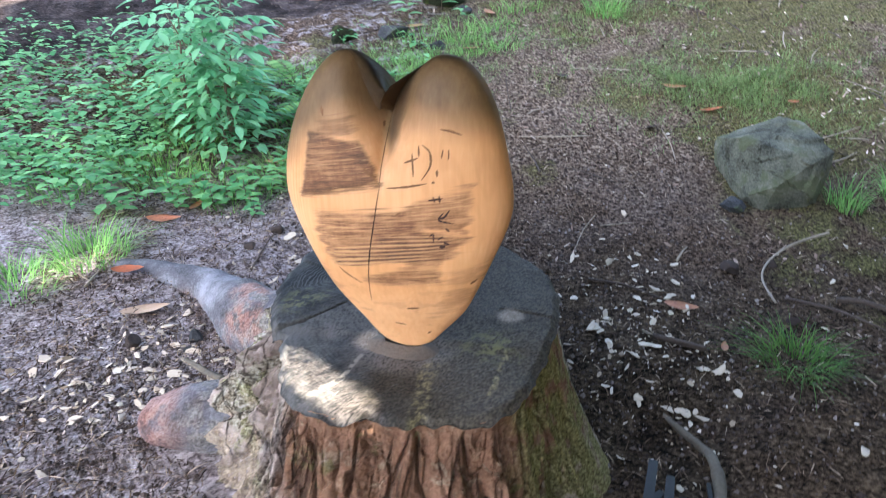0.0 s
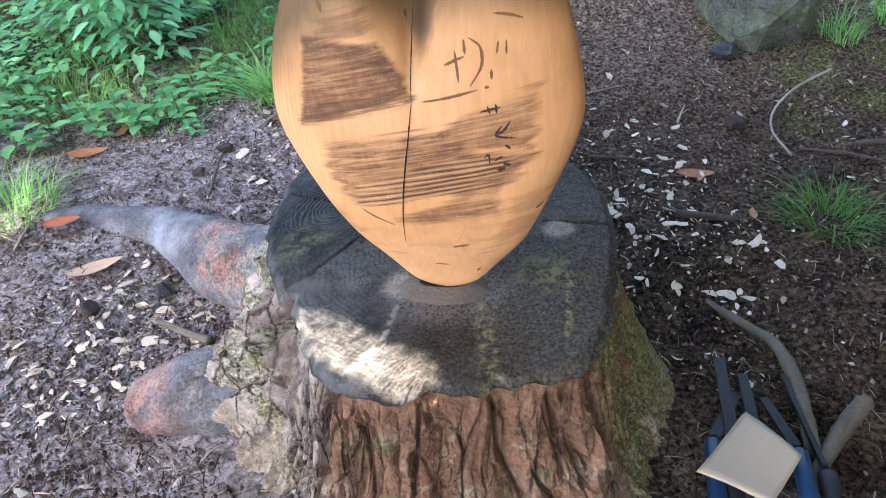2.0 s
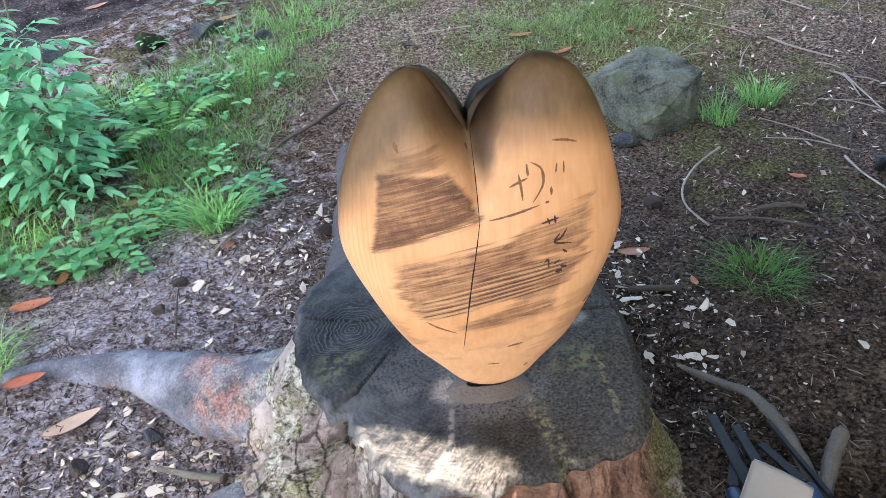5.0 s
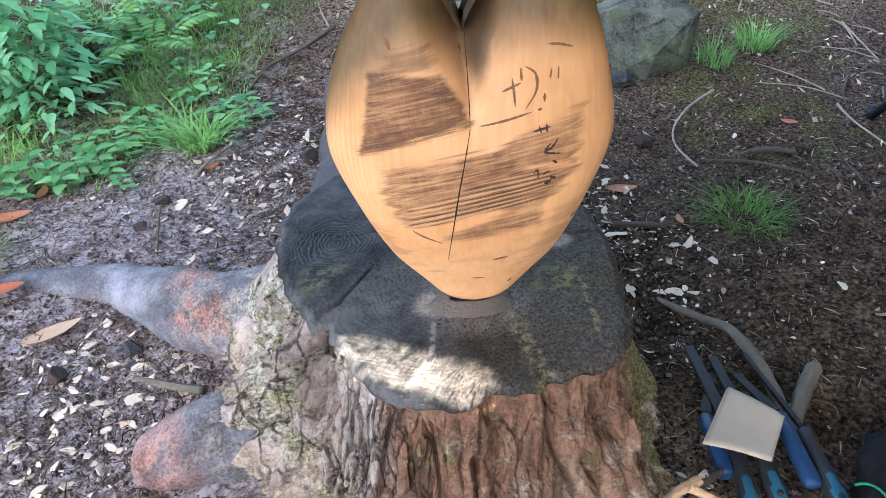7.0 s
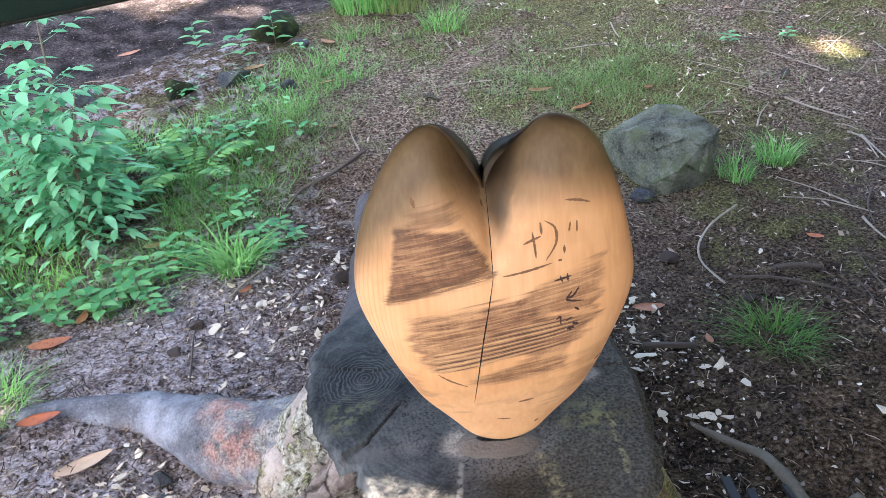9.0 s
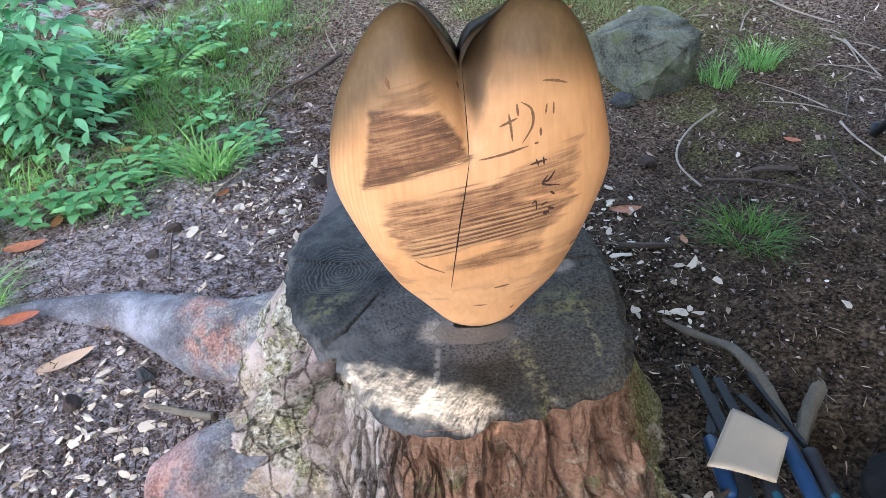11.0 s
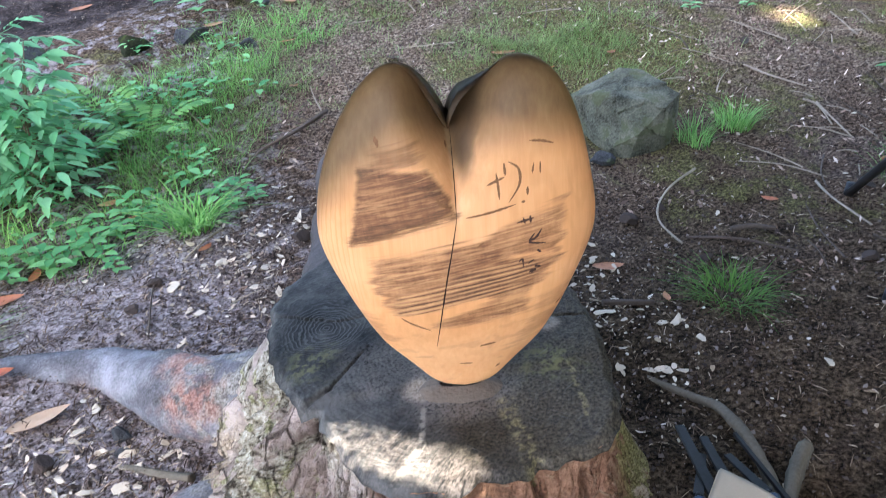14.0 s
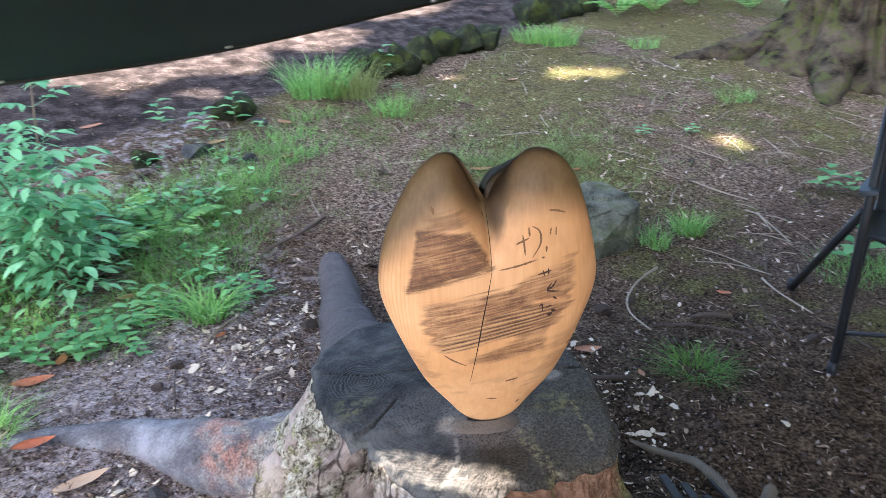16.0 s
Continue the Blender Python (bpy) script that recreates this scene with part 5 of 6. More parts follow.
# ---- camp chair ----
def build_chair():
    chair = holder("camp_chair", (1.70, 1.45, 0), "black folding camp chair with sagging grey mesh seat", "chair")
    o = Vector((1.70, 1.45, 0))
    feet = {"a": (1.22, 1.37), "b": (1.60, 1.87), "c": (1.75, 0.98), "d": (2.13, 1.48)}

    def bar(name, p, q, r, label=""):
        bm = bmesh.new()
        tube(bm, [Vector(p) - o, (Vector(p) + Vector(q)) / 2 - o, Vector(q) - o], [r, r, r], 10)
        return part(name, bm, FRAME, chair, label)

    for k in ("a", "c"):
        x, y = feet[k]
        leg = bar("back_post", (x, y, gz(x, y)), (x + 0.10, y + 0.02, 0.96), 0.0135)
        bm = bmesh.new()
        tube(bm, [Vector((x, y, gz(x, y) - 0.004)) - o, Vector((x, y, gz(x, y) + 0.04)) - o], [0.016, 0.013], 10)
        part("rubber_foot", bm, BLACKRUB, leg)
    for k, m in (("b", "a"), ("d", "c")):
        (x, y), (u, v) = feet[k], feet[m]
        leg = bar("leg", (x, y, gz(x, y)), (u + 0.05, v + 0.02, 0.50), 0.013)
        bm = bmesh.new()
        tube(bm, [Vector((x, y, gz(x, y) - 0.004)) - o, Vector((x, y, gz(x, y) + 0.04)) - o], [0.016, 0.013], 10)
        part("rubber_foot", bm, BLACKRUB, leg)
        bar("leg", (u, v, 0.06), ((1.62, 1.60, 0.42) if k == "b" else (2.05, 1.35, 0.42)), 0.009)
    bar("cross_bar", (1.26, 1.38, 0.13), (1.78, 0.99, 0.13), 0.007)
    bar("cross_bar", (1.62, 1.60, 0.42), (2.05, 1.35, 0.42), 0.009)
    # arm rests
    for k in ("a", "c"):
        x, y = feet[k]
        bm = bmesh.new()
        pts = curve_pts([(x - 0.01, y - 0.03, 0.585), (x + 0.09, y + 0.04, 0.575), (x + 0.24, y + 0.12, 0.57)], 16)
        for i, p in enumerate(pts):
            w = Vector((0.78, -0.62, 0)) * 0.024
            for sg in (-1, 1):
                for dz in (0.0, -0.012):
                    bm.verts.new(p - o + w * sg + Vector((0, 0, dz - (0.006 if sg else 0))))
        bm.verts.ensure_lookup_table()
        v = bm.verts
        for i in range(len(pts) - 1):
            a, b = 4 * i, 4 * i + 4
            for p, q in ((0, 2), (2, 3), (3, 1), (1, 0)):
                bm.faces.new((v[a + p], v[a + q], v[b + q], v[b + p]))
        bm.faces.new((v[0], v[1], v[3], v[2]))
        n = len(v)
        bm.faces.new((v[n - 4], v[n - 2], v[n - 1], v[n - 3]))
        part("arm_rest", bm, SEATCLOTH, chair, "pale grey padded arm rest")

    def cloth(name, c, sag, label):
        bm = bmesh.new()
        grid = {}
        for i in range(15):
            for j in range(15):
                u, v = i / 14, j / 14
                p = (Vector(c[0]) * (1 - u) + Vector(c[1]) * u) * (1 - v) + (Vector(c[3]) * (1 - u) + Vector(c[2]) * u) * v
                p += Vector(sag) * (16 * u * (1 - u) * v * (1 - v)) ** 0.7
                grid[i, j] = bm.verts.new(p - o)
        for i in range(14):
            for j in range(14):
                bm.faces.new((grid[i, j], grid[i + 1, j], grid[i + 1, j + 1], grid[i, j + 1]))
        bmesh.ops.solidify(bm, geom=bm.faces[:], thickness=0.004)
        part(name, bm, SEATCLOTH, chair, label)

    cloth("seat", [(1.29, 1.41, 0.42), (1.80, 1.00, 0.42), (2.05, 1.35, 0.42), (1.62, 1.60, 0.42)], (0, 0, -0.13), "sagging grey mesh seat")
    cloth("backrest", [(1.31, 1.385, 0.50), (1.83, 0.99, 0.50), (1.87, 1.0, 0.94), (1.345, 1.40, 0.94)], (-0.03, -0.04, 0), "black cloth back")


build_chair()


# ---- tools beside the stump ----
def lathe(bm, way_from, way_to, profile, sides=14, flat=1.0, side=None):
    """A turned body: profile gives (part of the way, radius)."""
    a, b = Vector(way_from), Vector(way_to)
    w = (b - a).normalized()
    s = (Vector((0, 0, 1)).cross(w)).normalized()
    u = w.cross(s)
    rings = []
    for f, r in profile:
        p = a + (b - a) * f
        rings.append([bm.verts.new(p + (s * math.cos(2 * math.pi * k / sides) + u * flat * math.sin(2 * math.pi * k / sides)) * r) for k in range(sides)])
    for p, q in zip(rings, rings[1:]):
        for k in range(sides):
            bm.faces.new((p[k], p[(k + 1) % sides], q[(k + 1) % sides], q[k]))
    bm.faces.new(rings[0][::-1])
    bm.faces.new(rings[-1])


def blade(bm, a, b, width, thick, tip=0.8):
    a, b = Vector(a), Vector(b)
    w = (b - a).normalized()
    s = Vector((0, 0, 1)).cross(w).normalized() * width / 2
    u = w.cross(s).normalized() * thick / 2
    v = [bm.verts.new(p + s * i * k + u * j) for p, k in ((a, 1), (b, tip)) for i, j in ((-1, -1), (1, -1), (1, 1), (-1, 1))]
    for f in ((3, 2, 1, 0), (4, 5, 6, 7), (0, 1, 5, 4), (1, 2, 6, 5), (2, 3, 7, 6), (3, 0, 4, 7)):
        bm.faces.new([v[i] for i in f])
    bmesh.ops.recalc_face_normals(bm, faces=bm.faces)


def tool(name, label, tip, neck, end, width, thick, grip, style):
    """A rasp or chisel: steel blade, neck, handle."""
    t = holder(name, neck, label, name.replace("_", " "), "wood-carving tools")
    o = Vector(neck)
    tip, end = Vector(tip) - o, Vector(end) - o
    bm = bmesh.new()
    blade(bm, tip * 0.06, tip, width, thick)
    part("blade", bm, STEEL, t, "dull grey steel blade", False)
    bm = bmesh.new()
    lathe(bm, tip * 0.10, Vector((0, 0, 0)), [(0, 0.0045), (1, 0.006)])
    part("tang", bm, STEEL, t)
    if style == "rasp":
        bm = bmesh.new()
        lathe(bm, Vector((0, 0, 0)), end, [(0, 0.008), (0.02, 0.0145), (0.12, 0.0155), (0.25, 0.013), (0.40, 0.013), (0.55, 0.0155), (0.75, 0.0185), (0.92, 0.017), (0.985, 0.012), (1.0, 0.006)], 18, 0.8)
        h = part("handle", bm, BLACKRUB, t, "black rubber handle")
        bm = bmesh.new()
        up = Vector((0, 0, 0.0045))
        lathe(bm, end * 0.42 + up, end * 0.985 + up, [(0, 0.002), (0.10, 0.008), (0.35, 0.0125), (0.65, 0.0150), (0.88, 0.0135), (0.97, 0.009), (1, 0.003)], 18, 0.72)
        part("grip", bm, grip, h, "teal soft grip")
        bm = bmesh.new()
        c = end * 0.87 + Vector((0, 0, 0.0162))
        lathe(bm, c - Vector((0.0001, 0, 0.004)), c + Vector((0, 0.0001, 0.0006)), [(0, 0.0055), (1, 0.0055)], 14)
        part("hanging_hole", bm, BLACKRUB, h, "dark hanging hole")
    else:
        bm = bmesh.new()
        lathe(bm, Vector((0, 0, 0)), end, [(0, 0.009), (0.03, 0.0135), (0.5, 0.0150), (0.90, 0.0155), (0.97, 0.0145), (1.0, 0.010)], 12, 0.95)
        part("handle", bm, grip, t, "bright blue plastic handle")


RASP, CHISEL = "steel wood rasp with black and teal rubber handle", "wood chisel with blue plastic handle"
tool("rasp", RASP, (0.425, 1.165, 0.050), (0.355, 0.955, 0.068), (0.277, 0.775, 0.056), 0.022, 0.006, TEAL, "rasp")
tool("rasp", RASP, (0.448, 1.120, 0.050), (0.385, 0.930, 0.070), (0.336, 0.785, 0.050), 0.020, 0.006, TEAL, "rasp")
tool("rasp", RASP, (0.522, 1.115, 0.036), (0.480, 0.905, 0.052), (0.424, 0.745, 0.045), 0.009, 0.008, TEAL, "rasp")
tool("chisel", CHISEL, (0.425, 1.090, 0.040), (0.330, 0.985, 0.068), (0.292, 0.868, 0.055), 0.018, 0.005, BLUE, "chisel")
tool("chisel", CHISEL, (0.452, 1.055, 0.060), (0.445, 0.935, 0.076), (0.408, 0.798, 0.055), 0.018, 0.005, BLUE, "chisel")


def build_sheets():
    stack = holder("sanding_sheets", (0.36, 0.91, 0.092), "stack of worn grey-brown sanding sheets lying on the tools", "sandpaper")
    corners = [(0.389, 1.004), (0.430, 0.908), (0.350, 0.842), (0.274, 0.915)]
    for k in range(5):
        bm = bmesh.new()
        n = 14
        grid = {}
        rnd = random.Random(k)
        dx, dy = (rnd.uniform(-0.003, 0.003), rnd.uniform(-0.003, 0.003)) if k < 4 else (0, 0)
        for i in range(n + 1):
            for j in range(n + 1):
                u, v = i / n, j / n
                (ax, ay), (bx, by), (cx, cy), (ex, ey) = corners
                x = (ax * (1 - u) + bx * u) * (1 - v) + (ex * (1 - u) + cx * u) * v
                y = (ay * (1 - u) + by * u) * (1 - v) + (ey * (1 - u) + cy * u) * v
                z = 0.0022 * k + 0.006 * (2 * v - 1) ** 2 * (0.5 + 0.5 * u) - 0.004 * (2 * u - 1) ** 2 + 0.0015 * noise.noise((x * 30, y * 30, k))
                grid[i, j] = bm.verts.new((x + dx - 0.36, y + dy - 0.91, z))
        for i in range(n):
            for j in range(n):
                bm.faces.new((grid[i, j], grid[i + 1, j], grid[i + 1, j + 1], grid[i, j + 1]))
        bmesh.ops.recalc_face_normals(bm, faces=bm.faces)
        bmesh.ops.solidify(bm, geom=bm.faces[:], thickness=0.0012)
        part("sheet", bm, PAPER if k == 4 else PAPEREDGE, stack)


build_sheets()


def build_bag():
    bag = holder("tool_bag", (0.640, 0.690, 0.0), "slumped black nylon bag with green piping", "bag")
    bm = bmesh.new()
    bmesh.ops.create_icosphere(bm, subdivisions=5, radius=1)
    for v in bm.verts:
        p = v.co
        q = Vector([math.copysign(abs(c) ** 0.72, c) for c in p])
        k = 1 + 0.09 * nz(q.x, q.y, q.z, 1.6, 3) + 0.03 * nz(q.x, q.y, q.z, 6, 3)
        v.co = Vector((q.x * 0.18 * k, q.y * 0.15 * k, 0.050 + max(q.z * 0.078 * k, -0.06)))
    part("body", bm, CLOTH, bag, "creased black nylon")
    bm = bmesh.new()
    pts = [Vector((-0.185 + 0.02 * math.sin(a * 2), 0.09 * math.cos(a), 0.045 + 0.050 * math.sin(a))) for a in np.linspace(0.3, 2.0, 20)]
    tube(bm, pts, [0.0022] * 20, 8)
    part("piping", bm, GREENTRIM, bag, "bright green piping")


build_bag()


# ---- sticks and splinters ----
def stick(name, pts, r0, r1, material, label, group="", seed=0, lift=0.0):
    bm = bmesh.new()
    line = curve_pts([(x, y, gz(x, y) + r0 * 0.8 + z + lift) for x, y, z in pts], 6 + 5 * len(pts))
    n = len(line)
    tube(bm, line, [(r0 + (r1 - r0) * i / (n - 1)) * (1 + 0.22 * noise.noise((i * 0.7, seed, 3))) for i in range(n)], 12, True, 0.5, seed)
    return thing(name, bm, material, label, name.replace("_", " "), group)


stick("twig", [(1.22, 2.17, 0.03), (1.09, 2.12, 0.02), (0.99, 2.05, 0.01), (0.94, 1.96, 0.01), (0.94, 1.85, 0)], 0.0040, 0.003, PALESTICK, "pale bent twig lying on dark soil")
stick("stick", [(1.10, 1.83, 0.01), (1.16, 1.815, 0.012), (1.23, 1.79, 0.005)], 0.009, 0.007, TWIG, "short dark barked stick on the soil")
stick("twig", [(0.98, 1.88, 0), (1.08, 1.78, 0.01), (1.20, 1.66, 0)], 0.005, 0.003, TWIG, "thin grey twig on the soil")
stick("stick", [(0.54, 1.65, 0.005), (0.60, 1.625, 0.006), (0.665, 1.60, 0.006)], 0.008, 0.008, TWIG, "cut brown stick with a pale end")
stick("branch", [(0.50, 1.42, -0.02), (0.555, 1.30, 0.0), (0.562, 1.20, 0.02), (0.535, 1.08, 0.03), (0.495, 0.96, 0.02)], 0.006, 0.014, BRANCH, "bent grey branch half buried beside the tools")
stick("branch", [(0.635, 1.04, 0.02), (0.56, 0.99, 0.02), (0.50, 0.94, 0.015), (0.478, 0.91, 0)], 0.015, 0.010, BRANCH, "pale stripped branch stub beside the tools")
stick("splinter", [(0.09, 0.826, 0.05), (0.16, 0.845, 0.06), (0.225, 0.858, 0.06)], 0.004, 0.009, SPLINT, "orange split wood splinter")
stick("splinter", [(0.20, 0.85, 0.06), (0.228, 0.82, 0.055), (0.255, 0.798, 0.05)], 0.007, 0.003, SPLINT, "orange split wood splinter")
stick("splinter", [(0.22, 0.85, 0.05), (0.27, 0.87, 0.045), (0.31, 0.885, 0.04)], 0.006, 0.004, TWIG, "dark split wood splinter")
stick("splinter", [(-0.645, 1.520, 0.0), (-0.58, 1.465, 0.002), (-0.515, 1.405, 0.006)], 0.006, 0.010, BRANCH, "weathered grey wood sliver between the roots")
stick("branch", [(0.12, 2.95, 0.02), (-0.02, 2.86, 0.03), (-0.16, 2.80, 0.02), (-0.24, 2.72, 0)], 0.008, 0.004, TWIG, "dark bent branch on the bank", seed=4)
for k, (a, b) in enumerate([((1.79, 3.16), (1.79, 2.99)), ((1.95, 2.82), (2.07, 2.57)), ((1.98, 2.49), (1.94, 2.29)), ((1.74, 2.12), (1.58, 1.94)), ((1.64, 3.77), (1.58, 3.58)), ((2.0, 2.44), (1.93, 2.18)), ((1.46, 1.64), (1.45, 1.40)), ((2.48, 2.62), (3.01, 2.66)), ((1.58, 1.99), (1.51, 1.69)), ((-0.95, 2.36), (-0.72, 2.44)), ((-0.42, 3.3), (-0.30, 2.95)), ((-0.35, 2.42), (-0.48, 2.30)), ((0.42, 1.95), (0.62, 1.85))]):
    rnd = random.Random(k)
    m = ((a[0] + b[0]) / 2 + rnd.uniform(-0.03, 0.03), (a[1] + b[1]) / 2 + rnd.uniform(-0.03, 0.03))
    stick("twig", [(*a, 0.002), (*m, 0.006), (*b, 0.002)], 0.0042, 0.0025, (PALESTICK, TWIG)[k % 3 == 0], "thin dead twig lying on the forest floor", "fallen twigs", k)
rnd = random.Random(77)
for k in range(230):
    x, y = rnd.uniform(1.2, 4.0), rnd.uniform(1.6, 4.9)
    if k % 4 == 0:
        x, y = rnd.uniform(-1.2, 1.6), rnd.uniform(1.9, 4.0)
    a, ln = rnd.uniform(0, math.pi), rnd.uniform(0.06, 0.32)
    if math.hypot(x - 4.15, y - 3.95) < 0.9 or math.hypot(x - 1.17, y - 2.5) < 0.35 or math.hypot(x + 0.05, y - 1.25) < 0.75:
        continue
    dx, dy = math.cos(a) * ln / 2, math.sin(a) * ln / 2
    stick("twig", [(x - dx, y - dy, 0.004), (x + rnd.uniform(-0.04, 0.04) * ln, y + rnd.uniform(-0.04, 0.04) * ln, 0.008), (x + dx, y + dy, 0.004)], rnd.uniform(0.0016, 0.0040), 0.0014, rnd.choice([TWIG, PALESTICK]), "thin dead twig lying on the forest floor", "fallen twigs", k)


# ---- dry leaves and bark ----
def dry_leaf(x, y, size, turn, seed, tilt=0.15, material=None, label="curled dry orange leaf lying on the ground", name="dry_leaf"):
    rnd = random.Random(seed)
    bm = bmesh.new()
    n, m = 12, 5
    grid = {}
    curl = rnd.uniform(0.15, 0.4)
    for i in range(n + 1):
        u = i / n
        w = 0.19 * math.sin(math.pi * u ** 0.85) ** 0.8 + 0.004
        for j in range(-m, m + 1):
            v = j / m
            grid[i, j] = bm.verts.new((size * (u - 0.5), size * w * v, size * (curl * 0.5 * w * abs(v) ** 1.5 + 0.10 * (2 * u - 1) ** 2 * curl * 2 + 0.012 * noise.noise((u * 5, v * 3, seed)))))
    for i in range(n):
        for j in range(-m, m):
            bm.faces.new((grid[i, j], grid[i + 1, j], grid[i + 1, j + 1], grid[i, j + 1]))
    bmesh.ops.solidify(bm, geom=bm.faces[:], thickness=0.0006)
    ob = thing(name, bm, material or DRYLEAF, label, "leaf" if name == "dry_leaf" else "bark", "fallen leaves" if name == "dry_leaf" else "")
    ob.location = (x, y, gz(x, y) + 0.008)
    ob.rotation_euler = (rnd.uniform(-tilt, tilt), rnd.uniform(-tilt, tilt), turn)
    return ob


for k, (x, y, s, t) in enumerate([(0.97, 3.20, 0.11, -0.4), (1.44, 3.08, 0.08, 0.6), (-0.18, 3.86, 0.12, -0.5), (0.20, 4.01, 0.13, 1.9), (0.10, 3.57, 0.09, 0.1), (0.66, 1.815, 0.10, -0.15), (-0.95, 2.25, 0.12, 0.0), (-0.88, 2.37, 0.09, 1.5), (-0.75, 4.37, 0.12, 0.2), (1.08, 3.02, 0.10, 0.1), (-0.60, 2.60, 0.08, 0.4), (-0.41, 2.34, 0.07, 1.0), (-0.67, 2.72, 0.10, 0.3), (0.72, 1.62, 0.05, 1.2), (1.9, 2.0, 0.07, 0.3), (1.35, 1.95, 0.06, 2.0), (-1.3, 4.6, 0.13, 0.4), (0.05, 3.2, 0.07, 0.8), (1.75, 4.3, 0.10, 0.2), (2.3, 3.7, 0.09, 1.1)]):
    dry_leaf(x, y, s, t, k)
leaf = dry_leaf(-0.918, 1.875, 0.105, -0.1, 40, 0.1, label="bright orange dry leaf lying on the grey root")
leaf.location.z = 0.108
dry_leaf(-0.815, 1.715, 0.135, 0.2, 41, 0.1, CURL, "pale orange curl of stripped bark by the roots", "bark_strip")
for k, (x, y) in enumerate([(-0.86, 2.5), (-0.95, 2.7), (-0.75, 2.6), (-0.55, 3.6), (0.5, 3.3), (1.5, 2.7), (1.7, 1.9), (0.8, 2.9), (2.1, 3.0), (0.2, 2.6)]):
    dry_leaf(x, y, 0.07 + 0.004 * k, k * 1.3, 60 + k, 0.3, TWIG, "curled brown dry leaf lying on the ground")


# ---- wood chips ----
def chip_shape(rnd, size):
    """A flat broken chip as verts and faces."""
    k = rnd.choice([5, 6, 7, 8])
    a0 = rnd.uniform(0, 6)
    ax, ay = rnd.uniform(0.7, 1.6), rnd.uniform(0.4, 0.9)
    base = []
    for i in range(k):
        a = a0 + 2 * math.pi * (i + rnd.uniform(-0.25, 0.25)) / k
        q = rnd.uniform(0.55, 1.15)
        base.append((ax * size * q * math.cos(a), ay * size * q * math.sin(a)))
    th = size * rnd.uniform(0.05, 0.14)
    bend = rnd.uniform(-2, 2) / max(size, 0.004) * 0.12
    v = [(x, y, bend * x * x) for x, y in base] + [(x * 0.92, y * 0.92, th + bend * x * x) for x, y in base]
    f = [tuple(range(k - 1, -1, -1)), tuple(range(k, 2 * k))] + [(i, (i + 1) % k, k + (i + 1) % k, k + i) for i in range(k)]
    return v, f


def chip_place(rnd):
    r = rnd.random()
    if r < 0.24:
        return rnd.gauss(0.52, 0.11), rnd.gauss(1.66, 0.24)
    if r < 0.54:
        return rnd.gauss(-0.74, 0.14), rnd.gauss(1.48, 0.16)
    if r < 0.82:
        return rnd.gauss(-0.28, 0.17), rnd.gauss(2.24, 0.17)
    if r < 0.86:
        return rnd.gauss(0.20, 0.10), rnd.gauss(0.82, 0.05)
    return rnd.uniform(-1.2, 2.2), rnd.uniform(0.7, 3.0)


def clear_of_stump(x, y, extra=0.0):
    a = math.atan2(y - SY, x - SX)
    return math.hypot(x - SX, y - SY) > bark_r(a, 0.0, False) + extra


def place_chip(rnd, v, x, y, flat=0.35):
    e = Euler((rnd.gauss(0, flat), rnd.gauss(0, flat), rnd.uniform(0, 6.28))).to_matrix()
    q = Vector((x, y, gz(x, y) + 0.004))
    return [tuple(e @ Vector(c) + q) for c in v]


rnd = random.Random(11)
verts, faces = [], []
for _ in range(1500):
    x, y = chip_place(rnd)
    if not clear_of_stump(x, y):
        continue
    v, f = chip_shape(rnd, min(0.012, 0.0022 + rnd.expovariate(1 / 0.0030)))
    i = len(verts)
    verts += place_chip(rnd, v, x, y)
    faces += [tuple(k + i for k in g) for g in f]
tagged(new("wood_chips", from_lists("wood_chips", verts, faces, CHIP, False)), "pale fresh wood chips and crumbs scattered round the stump", "wood chips", kind="stuff")
rnd = random.Random(12)
made = 0
while made < 260:
    x, y = chip_place(rnd)
    if not clear_of_stump(x, y, 0.02):
        continue
    v, f = chip_shape(rnd, rnd.uniform(0.007, 0.019))
    ob = new("wood_chip", from_lists("wood_chip", v, f, CHIP, False))
    ob.location = (x, y, gz(x, y) + 0.005)
    ob.rotation_euler = (rnd.gauss(0, 0.3), rnd.gauss(0, 0.3), rnd.uniform(0, 6.28))
    tagged(ob, "pale broken wood chip lying on dark soil", "wood chip", "wood chips round the stump")
    made += 1
for k in range(26):
    x, y = rnd.gauss(0.155, 0.05), rnd.gauss(0.875, 0.025)
    v, f = chip_shape(rnd, rnd.uniform(0.009, 0.016))
    ob = new("wood_chip", from_lists("wood_chip", v, f, CHIP, False))
    ob.location = (x, y, gz(x, y) + 0.008)
    ob.rotation_euler = (rnd.gauss(0, 0.35), rnd.gauss(0, 0.35), rnd.uniform(0, 6.28))
    tagged(ob, "pale wood shaving lying at the foot of the stump", "wood chip", "wood chips round the stump")


